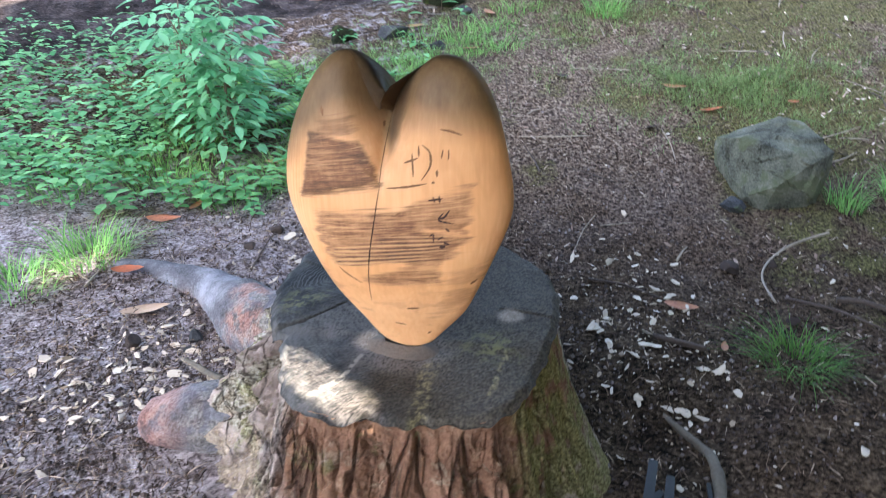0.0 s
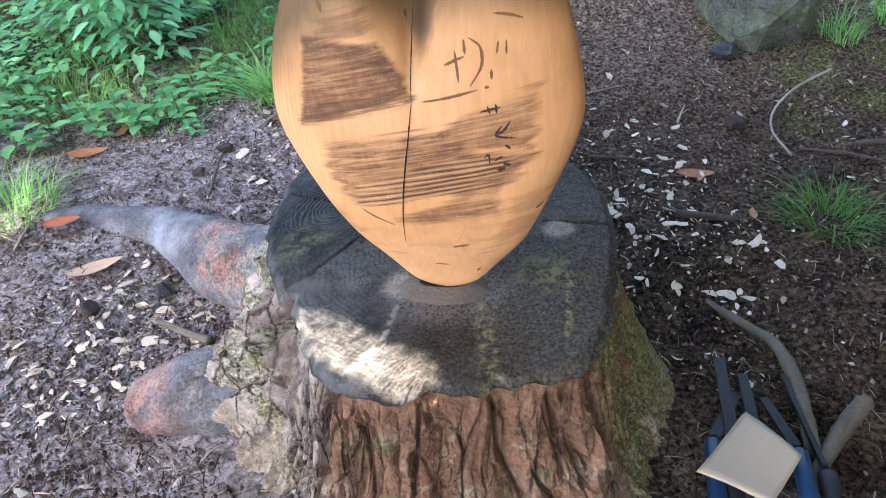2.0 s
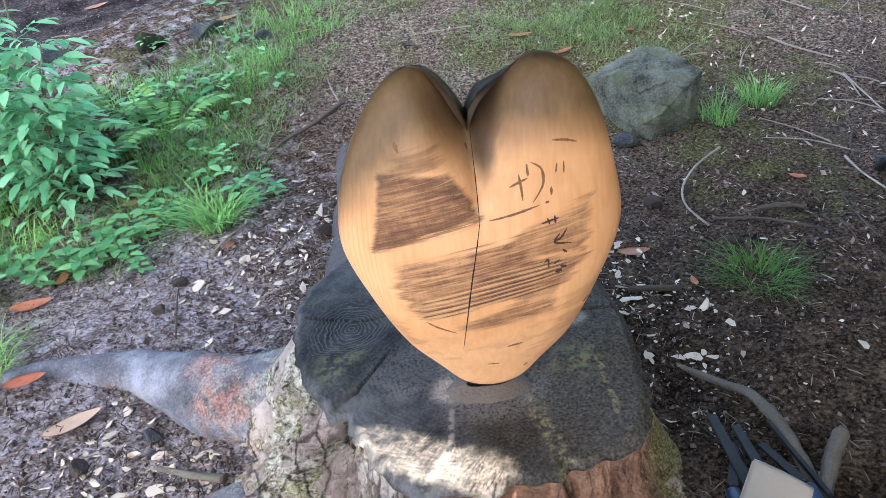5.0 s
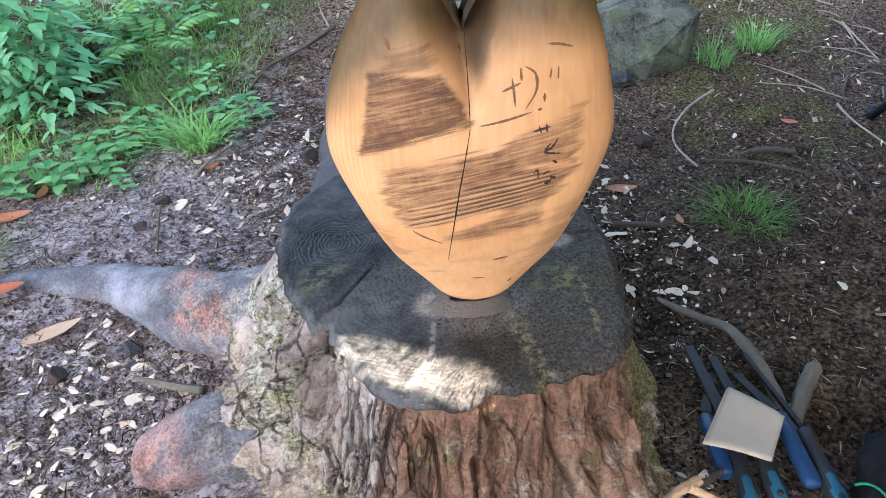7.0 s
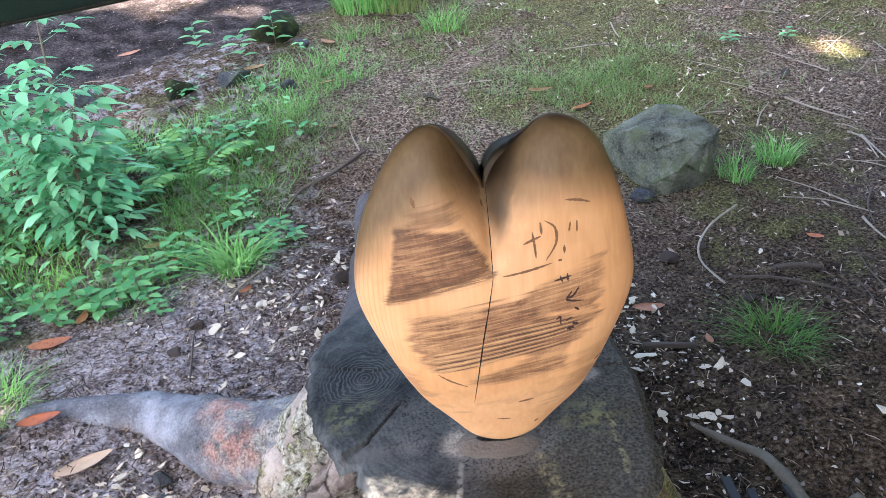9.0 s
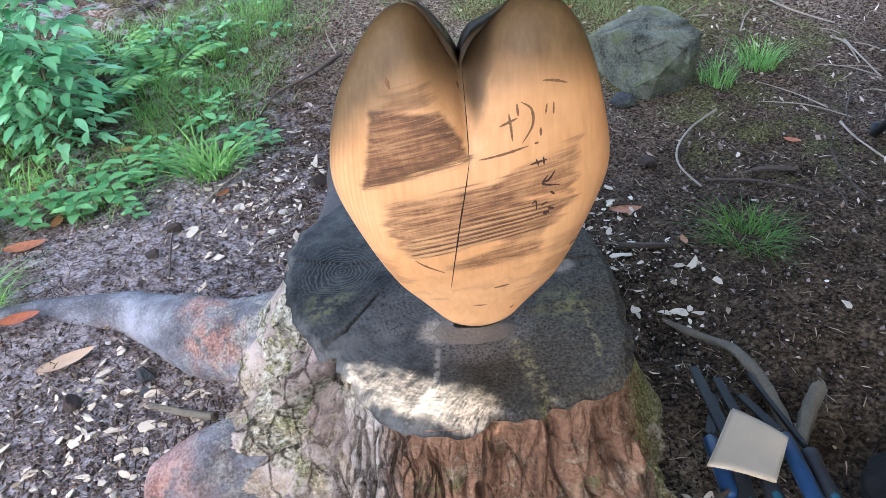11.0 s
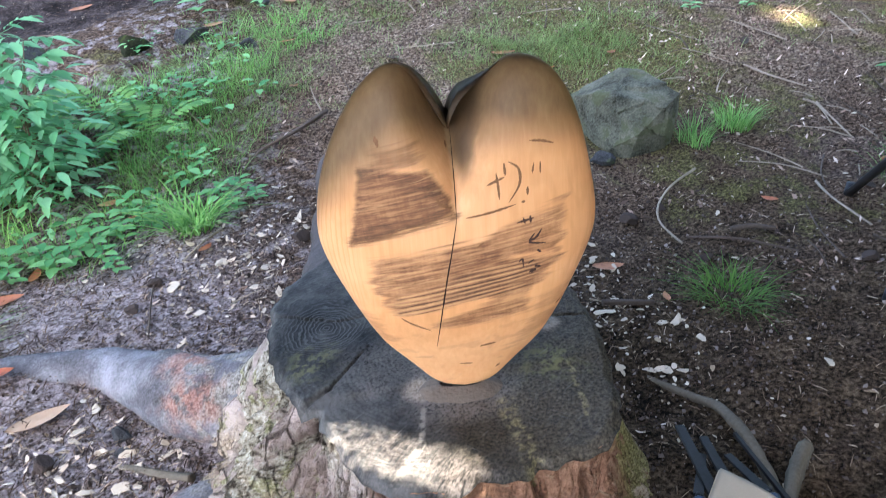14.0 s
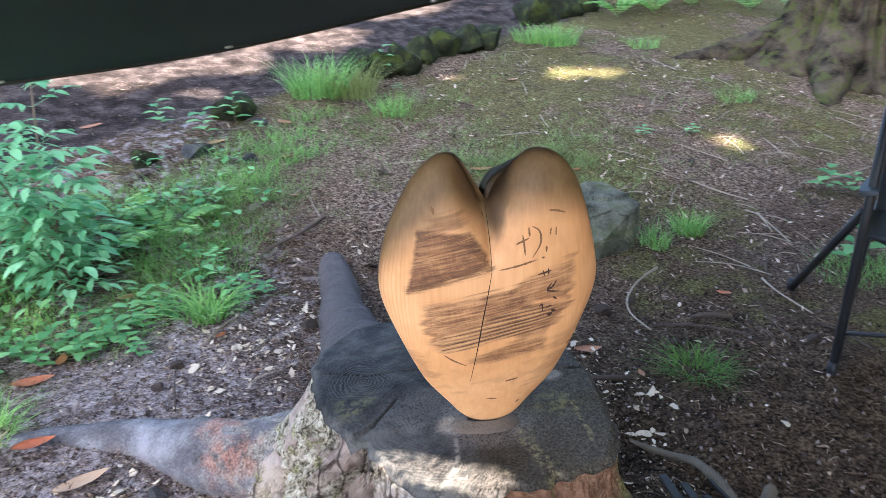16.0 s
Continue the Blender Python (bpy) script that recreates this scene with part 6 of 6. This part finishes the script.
# ---- needle litter and crumbs of soil ----
rnd = random.Random(21)
verts, faces = [], []
for _ in range(60000):
    x, y = rnd.uniform(-1.6, 3.6), rnd.uniform(0.6, 5.0)
    if rnd.random() < 0.5:
        x, y = rnd.uniform(-1.2, 1.8), rnd.uniform(0.65, 2.9)
    if not clear_of_stump(x, y, -0.03):
        continue
    if rnd.random() < 0.72 * (1 - sm(0.7, 1.25, math.hypot((x - 0.95) * 0.8, y - 1.45))):
        continue
    ln, w = rnd.uniform(0.006, 0.045), rnd.uniform(0.0005, 0.0014)
    a = rnd.uniform(0, 6.28)
    dx, dy = math.cos(a) * ln / 2, math.sin(a) * ln / 2
    px, py = -math.sin(a) * w, math.cos(a) * w
    z = gz(x, y) + 0.003
    t = rnd.uniform(-0.006, 0.008)
    bow = rnd.uniform(0, 0.004)
    i = len(verts)
    verts += [(x - dx + px, y - dy + py, z), (x - dx - px, y - dy - py, z), (x - px, y - py, z + bow + t / 2), (x + px, y + py, z + bow + t / 2 + 0.001), (x + dx, y + dy, z + t)]
    faces += [(i, i + 1, i + 2, i + 3), (i + 3, i + 2, i + 4)]
tagged(new("needle_litter", from_lists("needle_litter", verts, faces, LITTER, False)), "fallen brown needles and thin bits of twig", "needle litter", kind="stuff")
rnd = random.Random(23)
verts, faces = [], []
for _ in range(17000):
    x, y = rnd.uniform(-0.4, 4.6), rnd.uniform(2.0, 6.2)
    if rnd.random() < 0.45:
        x, y = rnd.uniform(1.0, 4.0), rnd.uniform(1.5, 4.6)
    if y > border_y(x) + 0.1 or math.hypot(x - 1.12, y - 2.49) < 0.28 or rnd.random() > 0.35 + 0.9 * sm(-0.3, 0.3, nz(x, y, 8, 1.6)):
        continue
    a, s, w = rnd.uniform(0, 6.28), rnd.uniform(0.004, 0.017), rnd.uniform(0.12, 0.5)
    tx_, ty_ = rnd.gauss(0, 0.4), rnd.gauss(0, 0.4)
    z = gz(x, y) + 0.007
    i = len(verts)
    for u, v in ((-1, 0), (-0.2, w), (1, 0), (0.1, -w)):
        px, py = (u * math.cos(a) - v * math.sin(a)) * s, (u * math.sin(a) + v * math.cos(a)) * s
        verts.append((x + px, y + py, z + px * tx_ + py * ty_))
    faces.append((i, i + 1, i + 2, i + 3))
FLECK = Mat("leaf_litter")
FLECK = FLECK.done(FLECK.ramp(FLECK.island(), [(0.0, (0.026, 0.015, 0.010)), (0.45, (0.115, 0.070, 0.047)), (0.78, (0.30, 0.205, 0.150)), (1.0, (0.62, 0.50, 0.40))]), 0.75)
tagged(new("leaf_litter", from_lists("leaf_litter", verts, faces, FLECK, False)), "broken brown leaf litter strewn over the bank", "leaf litter", kind="stuff")
rnd = random.Random(22)
verts, faces = [], []
for _ in range(22000):
    x, y = rnd.gauss(0.0, 0.75), rnd.gauss(1.6, 0.55)
    if rnd.random() < 0.3:
        x, y = rnd.gauss(-0.75, 0.25), rnd.gauss(1.25, 0.3)
    if y < 0.5 or not clear_of_stump(x, y, -0.03):
        continue
    s = min(0.0075, 0.0014 + rnd.expovariate(1 / 0.0018))
    c = Vector((x, y, gz(x, y) + s * 0.2))
    i = len(verts)
    for d in ((1, 0, 0), (-1, 0, 0), (0, 1, 0), (0, -1, 0), (0, 0, 1), (0, 0, -1)):
        verts.append(tuple(c + Vector(d) * s * rnd.uniform(0.6, 1.2) + Vector((rnd.uniform(-1, 1), rnd.uniform(-1, 1), rnd.uniform(-1, 1))) * s * 0.3))
    faces += [(i + a, i + b, i + c2) for a, b, c2 in ((0, 2, 4), (2, 1, 4), (1, 3, 4), (3, 0, 4), (2, 0, 5), (1, 2, 5), (3, 1, 5), (0, 3, 5))]
CRUMB = Mat("soil_crumbs")
CRUMB = CRUMB.done(CRUMB.ramp(CRUMB.island(), [(0.0, (0.030, 0.022, 0.018)), (0.7, (0.095, 0.073, 0.062)), (1.0, (0.27, 0.225, 0.20))]), 0.95, spec=0.05)
tagged(new("soil_crumbs", from_lists("soil_crumbs", verts, faces, CRUMB, False)), "loose dark crumbs of soil on the ground", "soil", kind="stuff")


# ---- grass ----
def blades(rnd, count, spread, height, width, lean):
    """Verts and faces of bent blades that rise from a clump."""
    verts, faces = [], []
    for _ in range(count):
        a, rr = rnd.uniform(0, 6.28), spread * math.sqrt(rnd.random())
        x, y = rr * math.cos(a), rr * math.sin(a)
        out = a + rnd.gauss(0, 0.7)
        h, w = height * rnd.uniform(0.45, 1.1), width * rnd.uniform(0.6, 1.2)
        reach = h * lean * rnd.uniform(0.3, 1.3)
        sx, sy = -math.sin(out) * w / 2, math.cos(out) * w / 2
        i = len(verts)
        for k in range(5):
            f = k / 4
            ox, oy = math.cos(out) * reach * f ** 1.6, math.sin(out) * reach * f ** 1.6
            z = h * (f - 0.45 * lean * 0.6 * f ** 3)
            t = 1 - f ** 1.5 * 0.92
            verts += [(x + ox + sx * t, y + oy + sy * t, z - 0.01), (x + ox - sx * t, y + oy - sy * t, z - 0.01)]
        faces += [(i + 2 * k, i + 2 * k + 1, i + 2 * k + 3, i + 2 * k + 2) for k in range(4)]
    return verts, faces


def tuft(x, y, seed, count, spread, height, width, lean, mat, label):
    v, f = blades(random.Random(seed), count, spread, height, width, lean)
    ob = new("grass_tuft", from_lists("grass_tuft", v, f, mat))
    ob.location = (x, y, gz(x, y))
    return tagged(ob, label, "grass", "grass tufts")


BRIGHT = "bright green tuft of grass growing in bare soil"
tuft(1.58, 2.42, 1, 230, 0.07, 0.13, 0.0035, 0.8, GRASS, BRIGHT)
tuft(0.88, 1.56, 2, 240, 0.085, 0.085, 0.0035, 1.6, DARKGRASS, "dark green tuft of short grass in bare soil")
tuft(-0.42, 2.47, 3, 120, 0.055, 0.15, 0.0085, 1.15, GRASS, "large tuft of long arching green grass blades")
tuft(-0.46, 2.45, 4, 45, 0.045, 0.16, 0.0085, 1.6, GRASS, "large tuft of long arching green grass blades")
tuft(1.36, 2.36, 5, 130, 0.06, 0.13, 0.0035, 0.8, GRASS, "green grass tuft beside the boulder")
tuft(-1.08, 1.99, 6, 260, 0.11, 0.13, 0.004, 1.1, GRASS, "sunlit yellow-green tuft of grass beside the root")
tuft(-1.24, 1.84, 7, 220, 0.12, 0.11, 0.004, 1.1, GRASS, "sunlit yellow-green tuft of grass beside the root")
tuft(0.48, 4.33, 8, 420, 0.17, 0.30, 0.005, 1.0, GRASS, "large tuft of long grass at the path's edge")
tuft(0.66, 4.28, 9, 300, 0.15, 0.26, 0.005, 1.0, DRYGRASS, "large tuft of long grass at the path's edge")
tuft(0.80, 4.0, 10, 160, 0.10, 0.16, 0.004, 0.8, GRASS, BRIGHT)
tuft(2.45, 4.90, 11, 260, 0.15, 0.20, 0.005, 0.8, GRASS, BRIGHT)
tuft(2.30, 5.0, 12, 200, 0.14, 0.18, 0.005, 0.8, GRASS, BRIGHT)
for k, (x, y, h) in enumerate([(-0.48, 2.82, 0.12), (-0.33, 2.80, 0.11), (-0.40, 2.95, 0.11), (-0.56, 3.12, 0.14), (-0.25, 2.98, 0.09), (-0.45, 3.3, 0.12), (-0.2, 3.35, 0.12), (-0.05, 3.5, 0.12), (0.05, 3.75, 0.12), (0.25, 3.7, 0.10), (-0.62, 2.95, 0.14), (-1.05, 2.55, 0.2), (-1.2, 2.75, 0.22), (-1.0, 2.9, 0.2), (-1.4, 2.5, 0.2), (3.1, 4.75, 0.14), (3.0, 3.65, 0.12), (1.9, 1.85, 0.14), (2.05, 1.75, 0.12), (-0.75, 2.42, 0.10), (-0.62, 2.62, 0.12), (-0.88, 2.55, 0.13), (-0.38, 3.12, 0.10), (-0.30, 3.22, 0.10), (-0.12, 3.25, 0.08), (-0.10, 3.42, 0.10), (0.12, 3.58, 0.09), (0.20, 3.85, 0.10), (-0.32, 3.5, 0.10), (-0.5, 3.5, 0.10), (-0.72, 3.4, 0.12), (-0.15, 3.75, 0.12), (-0.52, 2.70, 0.10), (0.35, 4.05, 0.10)]):
    tuft(x, y, 100 + k, 170, 0.13, h, 0.0026, 1.1, GRASS, "soft clump of fine green grass")


def on_path(x, y):
    return y > border_y(x) + 0.12


# thin short grass on the bank
rnd = random.Random(31)
verts, faces = [], []
for _ in range(3000):
    r = rnd.random()
    if r < 0.36:
        x, y = rnd.gauss(1.30, 0.30), rnd.gauss(3.25, 0.20)
    elif r < 0.68:
        k = rnd.random()
        x, y = -0.58 + 0.75 * k + rnd.gauss(0, 0.16), 2.72 + 0.95 * k + rnd.gauss(0, 0.14)
    elif r < 0.86:
        x, y = rnd.uniform(-0.5, 3.4), rnd.uniform(2.9, 5.0)
    else:
        x, y = rnd.gauss(0.75, 0.35), rnd.gauss(3.95, 0.2)
    if rnd.random() > 0.25 + sm(-0.15, 0.25, nz(x, y, 2, 3.0)):
        continue
    if on_path(x, y) or math.hypot(x - 1.17, y - 2.5) < 0.32:
        continue
    v, f = blades(rnd, 14, 0.05, rnd.uniform(0.025, 0.075), 0.0022, 1.1)
    i, z = len(verts), gz(x, y)
    verts += [(a + x, b + y, c + z) for a, b, c in v]
    faces += [tuple(k + i for k in g) for g in f]
tagged(new("short_grass", from_lists("short_grass", verts, faces, BANKGRASS)), "thin short yellow-green grass over mossy ground", "grass", kind="stuff")


# ---- leaves of low plants ----
def leaf_faces(verts, faces, at, way, up, length, width, fold=0.25, droop=0.25):
    """Adds one pointed, folded leaf."""
    w = Vector(way).normalized()
    s = w.cross(Vector(up)).normalized()
    n = s.cross(w).normalized()
    i = len(verts)
    at = Vector(at)
    rows = ((0.0, 0.06), (0.25, 0.8), (0.5, 1.0), (0.78, 0.62), (1.0, 0.02))
    for f, k in rows:
        mid = at + w * length * f - n * droop * length * f * f
        h = width / 2 * k
        verts += [tuple(mid + s * h + n * fold * h), tuple(mid), tuple(mid - s * h + n * fold * h)]
    for r in range(4):
        a, b = i + 3 * r, i + 3 * r + 3
        faces += [(a, a + 1, b + 1, b), (a + 1, a + 2, b + 2, b + 1)]


def herb_here(x, y):
    """How thickly low plants grow on the bank."""
    d = sm(0.10, -0.45, x - (-0.15 + 0.22 * max(0.0, y - 2.7))) * sm(2.20, 2.55, y + 0.1 * (x + 1)) * (1 - sm(-0.35, 0.05, y - border_y(x) + 0.1 + (0.35 if x < -0.8 else 0)))
    return d * (0.06 + 1.1 * sm(-0.02, 0.36, nz(x, y, 5, 3.6)))


rnd = random.Random(41)
verts, faces = [], []
tries = 0
while tries < 5600:
    tries += 1
    x, y = rnd.uniform(-2.6, 0.2), rnd.uniform(2.1, 4.2)
    if x > -1.05 and rnd.random() > 0.25 + 0.45 * sm(2.6, 3.0, y):
        continue
    if rnd.random() > herb_here(x, y) + 0.75 * sm(-0.9, -1.25, x) * sm(2.2, 2.4, y) * (1 - sm(3.4, 3.8, y)):
        continue
    z = gz(x, y)
    h = rnd.uniform(0.02, 0.10) * (1 + 0.9 * sm(-0.6, -1.4, x))
    a = rnd.uniform(0, 6.28)
    for k in range(rnd.choice([3, 3, 4, 5])):
        b = a + k * 2.1 + rnd.gauss(0, 0.3)
        hh = h * rnd.uniform(0.6, 1.1)
        ln = rnd.choice([rnd.uniform(0.012, 0.030), rnd.uniform(0.025, 0.055)])
        leaf_faces(verts, faces, (x + 0.01 * math.cos(b), y + 0.01 * math.sin(b), z + hh), (math.cos(b), math.sin(b), rnd.uniform(-0.1, 0.5)), (0, 0, 1), ln, ln * rnd.uniform(0.55, 0.8), 0.2, 0.3)
tagged(new("ground_cover", from_lists("ground_cover", verts, faces, HERB)), "dense low green herbs and creeping leaves on the bank", "ground cover", kind="stuff")


def small_plant(x, y, seed, height, count, size, label):
    """A single low plant with a short stem and broad leaves."""
    rnd = random.Random(seed)
    plant = holder("small_plant", (x, y, gz(x, y)), label, "plant", "small plants")
    bm = bmesh.new()
    tube(bm, [(0, 0, -0.01), (0.004, 0.002, height * 0.5), (0.0, 0.006, height)], [0.002, 0.0016, 0.001], 6)
    part("stem", bm, STEM, plant)
    verts, faces = [], []
    for k in range(count):
        a = k * 2.4 + rnd.gauss(0, 0.2)
        z = height * (0.25 + 0.75 * k / count)
        ln = size * rnd.uniform(0.7, 1.15)
        leaf_faces(verts, faces, (0.004 * math.cos(a), 0.004 * math.sin(a), z), (math.cos(a), math.sin(a), 0.25), (0, 0, 1), ln, ln * 0.6)
    ob = new("foliage", from_lists("foliage", verts, faces, HERB))
    ob.parent = plant


for k, (x, y, h, s) in enumerate([(-0.82, 2.36, 0.07, 0.06), (-0.72, 2.42, 0.09, 0.055), (-0.90, 2.45, 0.10, 0.06), (-0.64, 2.48, 0.07, 0.05), (-0.98, 2.42, 0.08, 0.06), (-0.33, 2.60, 0.05, 0.045), (-0.26, 2.62, 0.05, 0.04), (-1.12, 2.33, 0.06, 0.05), (-0.78, 2.40, 0.06, 0.045), (-0.86, 2.41, 0.07, 0.05), (-0.69, 2.37, 0.05, 0.04), (-0.76, 2.47, 0.08, 0.05), (-0.94, 2.36, 0.06, 0.045), (-1.02, 2.50, 0.08, 0.05), (-0.58, 2.55, 0.05, 0.04), (-0.30, 2.52, 0.05, 0.04), (-0.22, 2.55, 0.045, 0.04), (-0.66, 2.30, 0.05, 0.035), (-0.22, 3.92, 0.16, 0.09), (-0.05, 4.05, 0.18, 0.09), (-0.42, 4.1, 0.16, 0.08), (0.95, 4.52, 0.22, 0.08), (2.5, 2.5, 0.14, 0.08), (2.62, 2.45, 0.12, 0.07), (1.95, 1.90, 0.15, 0.08), (2.1, 1.95, 0.16, 0.08), (2.05, 3.35, 0.06, 0.05), (2.35, 3.3, 0.06, 0.05), (0.95, 4.28, 0.05, 0.04)]):
    small_plant(x, y, k, h, 9, s, "low plant with broad fresh green leaves")


def build_sapling(x, y, seed, height, stems, label):
    rnd = random.Random(seed)
    tree = holder("sapling", (x, y, gz(x, y)), label, "shrub", "saplings")
    for k in range(stems):
        a = rnd.uniform(0, 6.28)
        h = height * (1.0 if k == 0 else rnd.uniform(0.45, 0.9))
        lean = 0.10 if k == 0 else rnd.uniform(0.15, 0.45)
        line = curve_pts([(0.02 * math.cos(a), 0.02 * math.sin(a), -0.02), (lean * h * 0.4 * math.cos(a), lean * h * 0.4 * math.sin(a), h * 0.5), (lean * h * math.cos(a), lean * h * math.sin(a), h)], 16)
        bm = bmesh.new()
        tube(bm, line, [0.0075 - 0.0004 * i for i in range(16)], 7)
        stem = part("stem", bm, STEM, tree, "thin brown woody stem")
        verts, faces = [], []
        nodes = int(6 + 12 * h)
        for n in range(nodes):
            f = 0.16 + 0.84 * n / (nodes - 1)
            p = line[min(15, int(f * 15))]
            for side in (0, 1):
                b = n * 1.45 + side * math.pi + rnd.gauss(0, 0.35)
                ln = rnd.uniform(0.13, 0.22) * (1.1 - 0.35 * f)
                d = Vector((math.cos(b), math.sin(b), rnd.uniform(0.05, 0.6)))
                d.normalize()
                s = d.cross(Vector((0, 0, 1))).normalized()
                up = s.cross(d)
                for m in range(3):
                    g = 0.36 + 0.32 * m
                    q = p + d * ln * g - Vector((0, 0, 1)) * 0.25 * ln * g * g
                    size = rnd.uniform(0.050, 0.080) * (0.8 if m == 0 else 1) * (0.75 + 0.35 * f)
                    if m == 2:
                        leaf_faces(verts, faces, q, d - Vector((0, 0, 0.35)), up, size * 1.2, size * 0.46)
                    else:
                        for sg in (-1, 1):
                            leaf_faces(verts, faces, q, d * 0.55 + s * sg - Vector((0, 0, rnd.uniform(0.1, 0.45))), up, size, size * 0.43)
                # the leaf's rib
                i = len(verts)
                e = p + d * ln * 1.0 - Vector((0, 0, 1)) * 0.25 * ln
                verts += [tuple(p + up * 0.001), tuple(p - up * 0.001), tuple(e)]
                faces.append((i, i + 1, i + 2))
        ob = new("foliage", from_lists("foliage", verts, faces, SHRUB))
        ob.parent = stem
        tagged(ob, "fresh green compound leaves")


build_sapling(-0.90, 2.90, 1, 0.84, 4, "leafy green sapling with compound leaves on thin brown stems")
build_sapling(-1.08, 2.95, 2, 0.60, 3, "smaller leafy green sapling among low herbs")
build_sapling(-0.86, 2.80, 3, 0.36, 3, "smaller leafy green sapling among low herbs")


def build_fern(x, y, seed, size, fronds, label="green fern with feathered fronds on the bank"):
    rnd = random.Random(seed)
    fern = holder("fern", (x, y, gz(x, y)), label, "fern", "ferns")
    for k in range(fronds):
        a = k * 6.28 / fronds + rnd.gauss(0, 0.25)
        ln = size * rnd.uniform(0.7, 1.1)
        verts, faces = [], []
        line = [Vector((math.cos(a) * ln * f, math.sin(a) * ln * f, ln * (1.15 * f - 0.75 * f * f) + 0.01)) for f in np.linspace(0, 1, 16)]
        for i in range(2, 16):
            w = line[i] - line[i - 1]
            s = w.cross(Vector((0, 0, 1))).normalized()
            up = s.cross(w).normalized()
            p = ln * 0.24 * math.sin(math.pi * (0.12 + 0.85 * (1 - i / 16)))
            for sg in (-1, 1):
                leaf_faces(verts, faces, line[i], s * sg + w.normalized() * 0.35, up, p, p * 0.30, 0.1, 0.2)
        for i in range(15):
            j = len(verts)
            t = Vector((0, 0, 0.0012))
            verts += [tuple(line[i] + t), tuple(line[i] - t), tuple(line[i + 1] - t), tuple(line[i + 1] + t)]
            faces.append((j, j + 1, j + 2, j + 3))
        ob = new("frond", from_lists("frond", verts, faces, FERN))
        ob.parent = fern


build_fern(-0.52, 3.02, 1, 0.26, 6)
build_fern(-0.66, 3.25, 2, 0.26, 6)
build_fern(-0.95, 3.2, 3, 0.28, 7)
for k, (x, y) in enumerate([(3.35, 5.4), (3.8, 5.5), (4.3, 5.6), (4.8, 5.4), (5.3, 5.2), (5.8, 6.0), (4.4, 6.5), (3.6, 6.3)]):
    build_fern(x, y, 20 + k, 0.30, 7, "bright green fern on the far bank")


for k, (x, y, r) in enumerate([(3.3, 6.1, 0.45), (3.7, 6.0, 0.5), (4.2, 5.95, 0.5), (4.0, 6.4, 0.6), (4.7, 6.1, 0.5)]):
    build_fern(x, y, 60 + k, r, 9, "large bright green fern at the far end")


# ---- dark clods and cones on the soil ----
for k, (x, y, s) in enumerate([(-0.13, 2.29, 0.032), (-0.56, 2.20, 0.022), (0.86, 2.02, 0.03), (1.0, 2.05, 0.02), (1.35, 1.55, 0.026), (-0.80, 1.58, 0.024), (-0.62, 2.08, 0.02), (0.95, 1.75, 0.02)]):
    rock((x, y, gz(x, y) + s * 0.3), (s, s * 0.9, s * 0.75), 80 + k, CRUMB, "soil_clod", "dark crumbly clod of soil on the ground", k, 6, "soil clods", "soil clod")
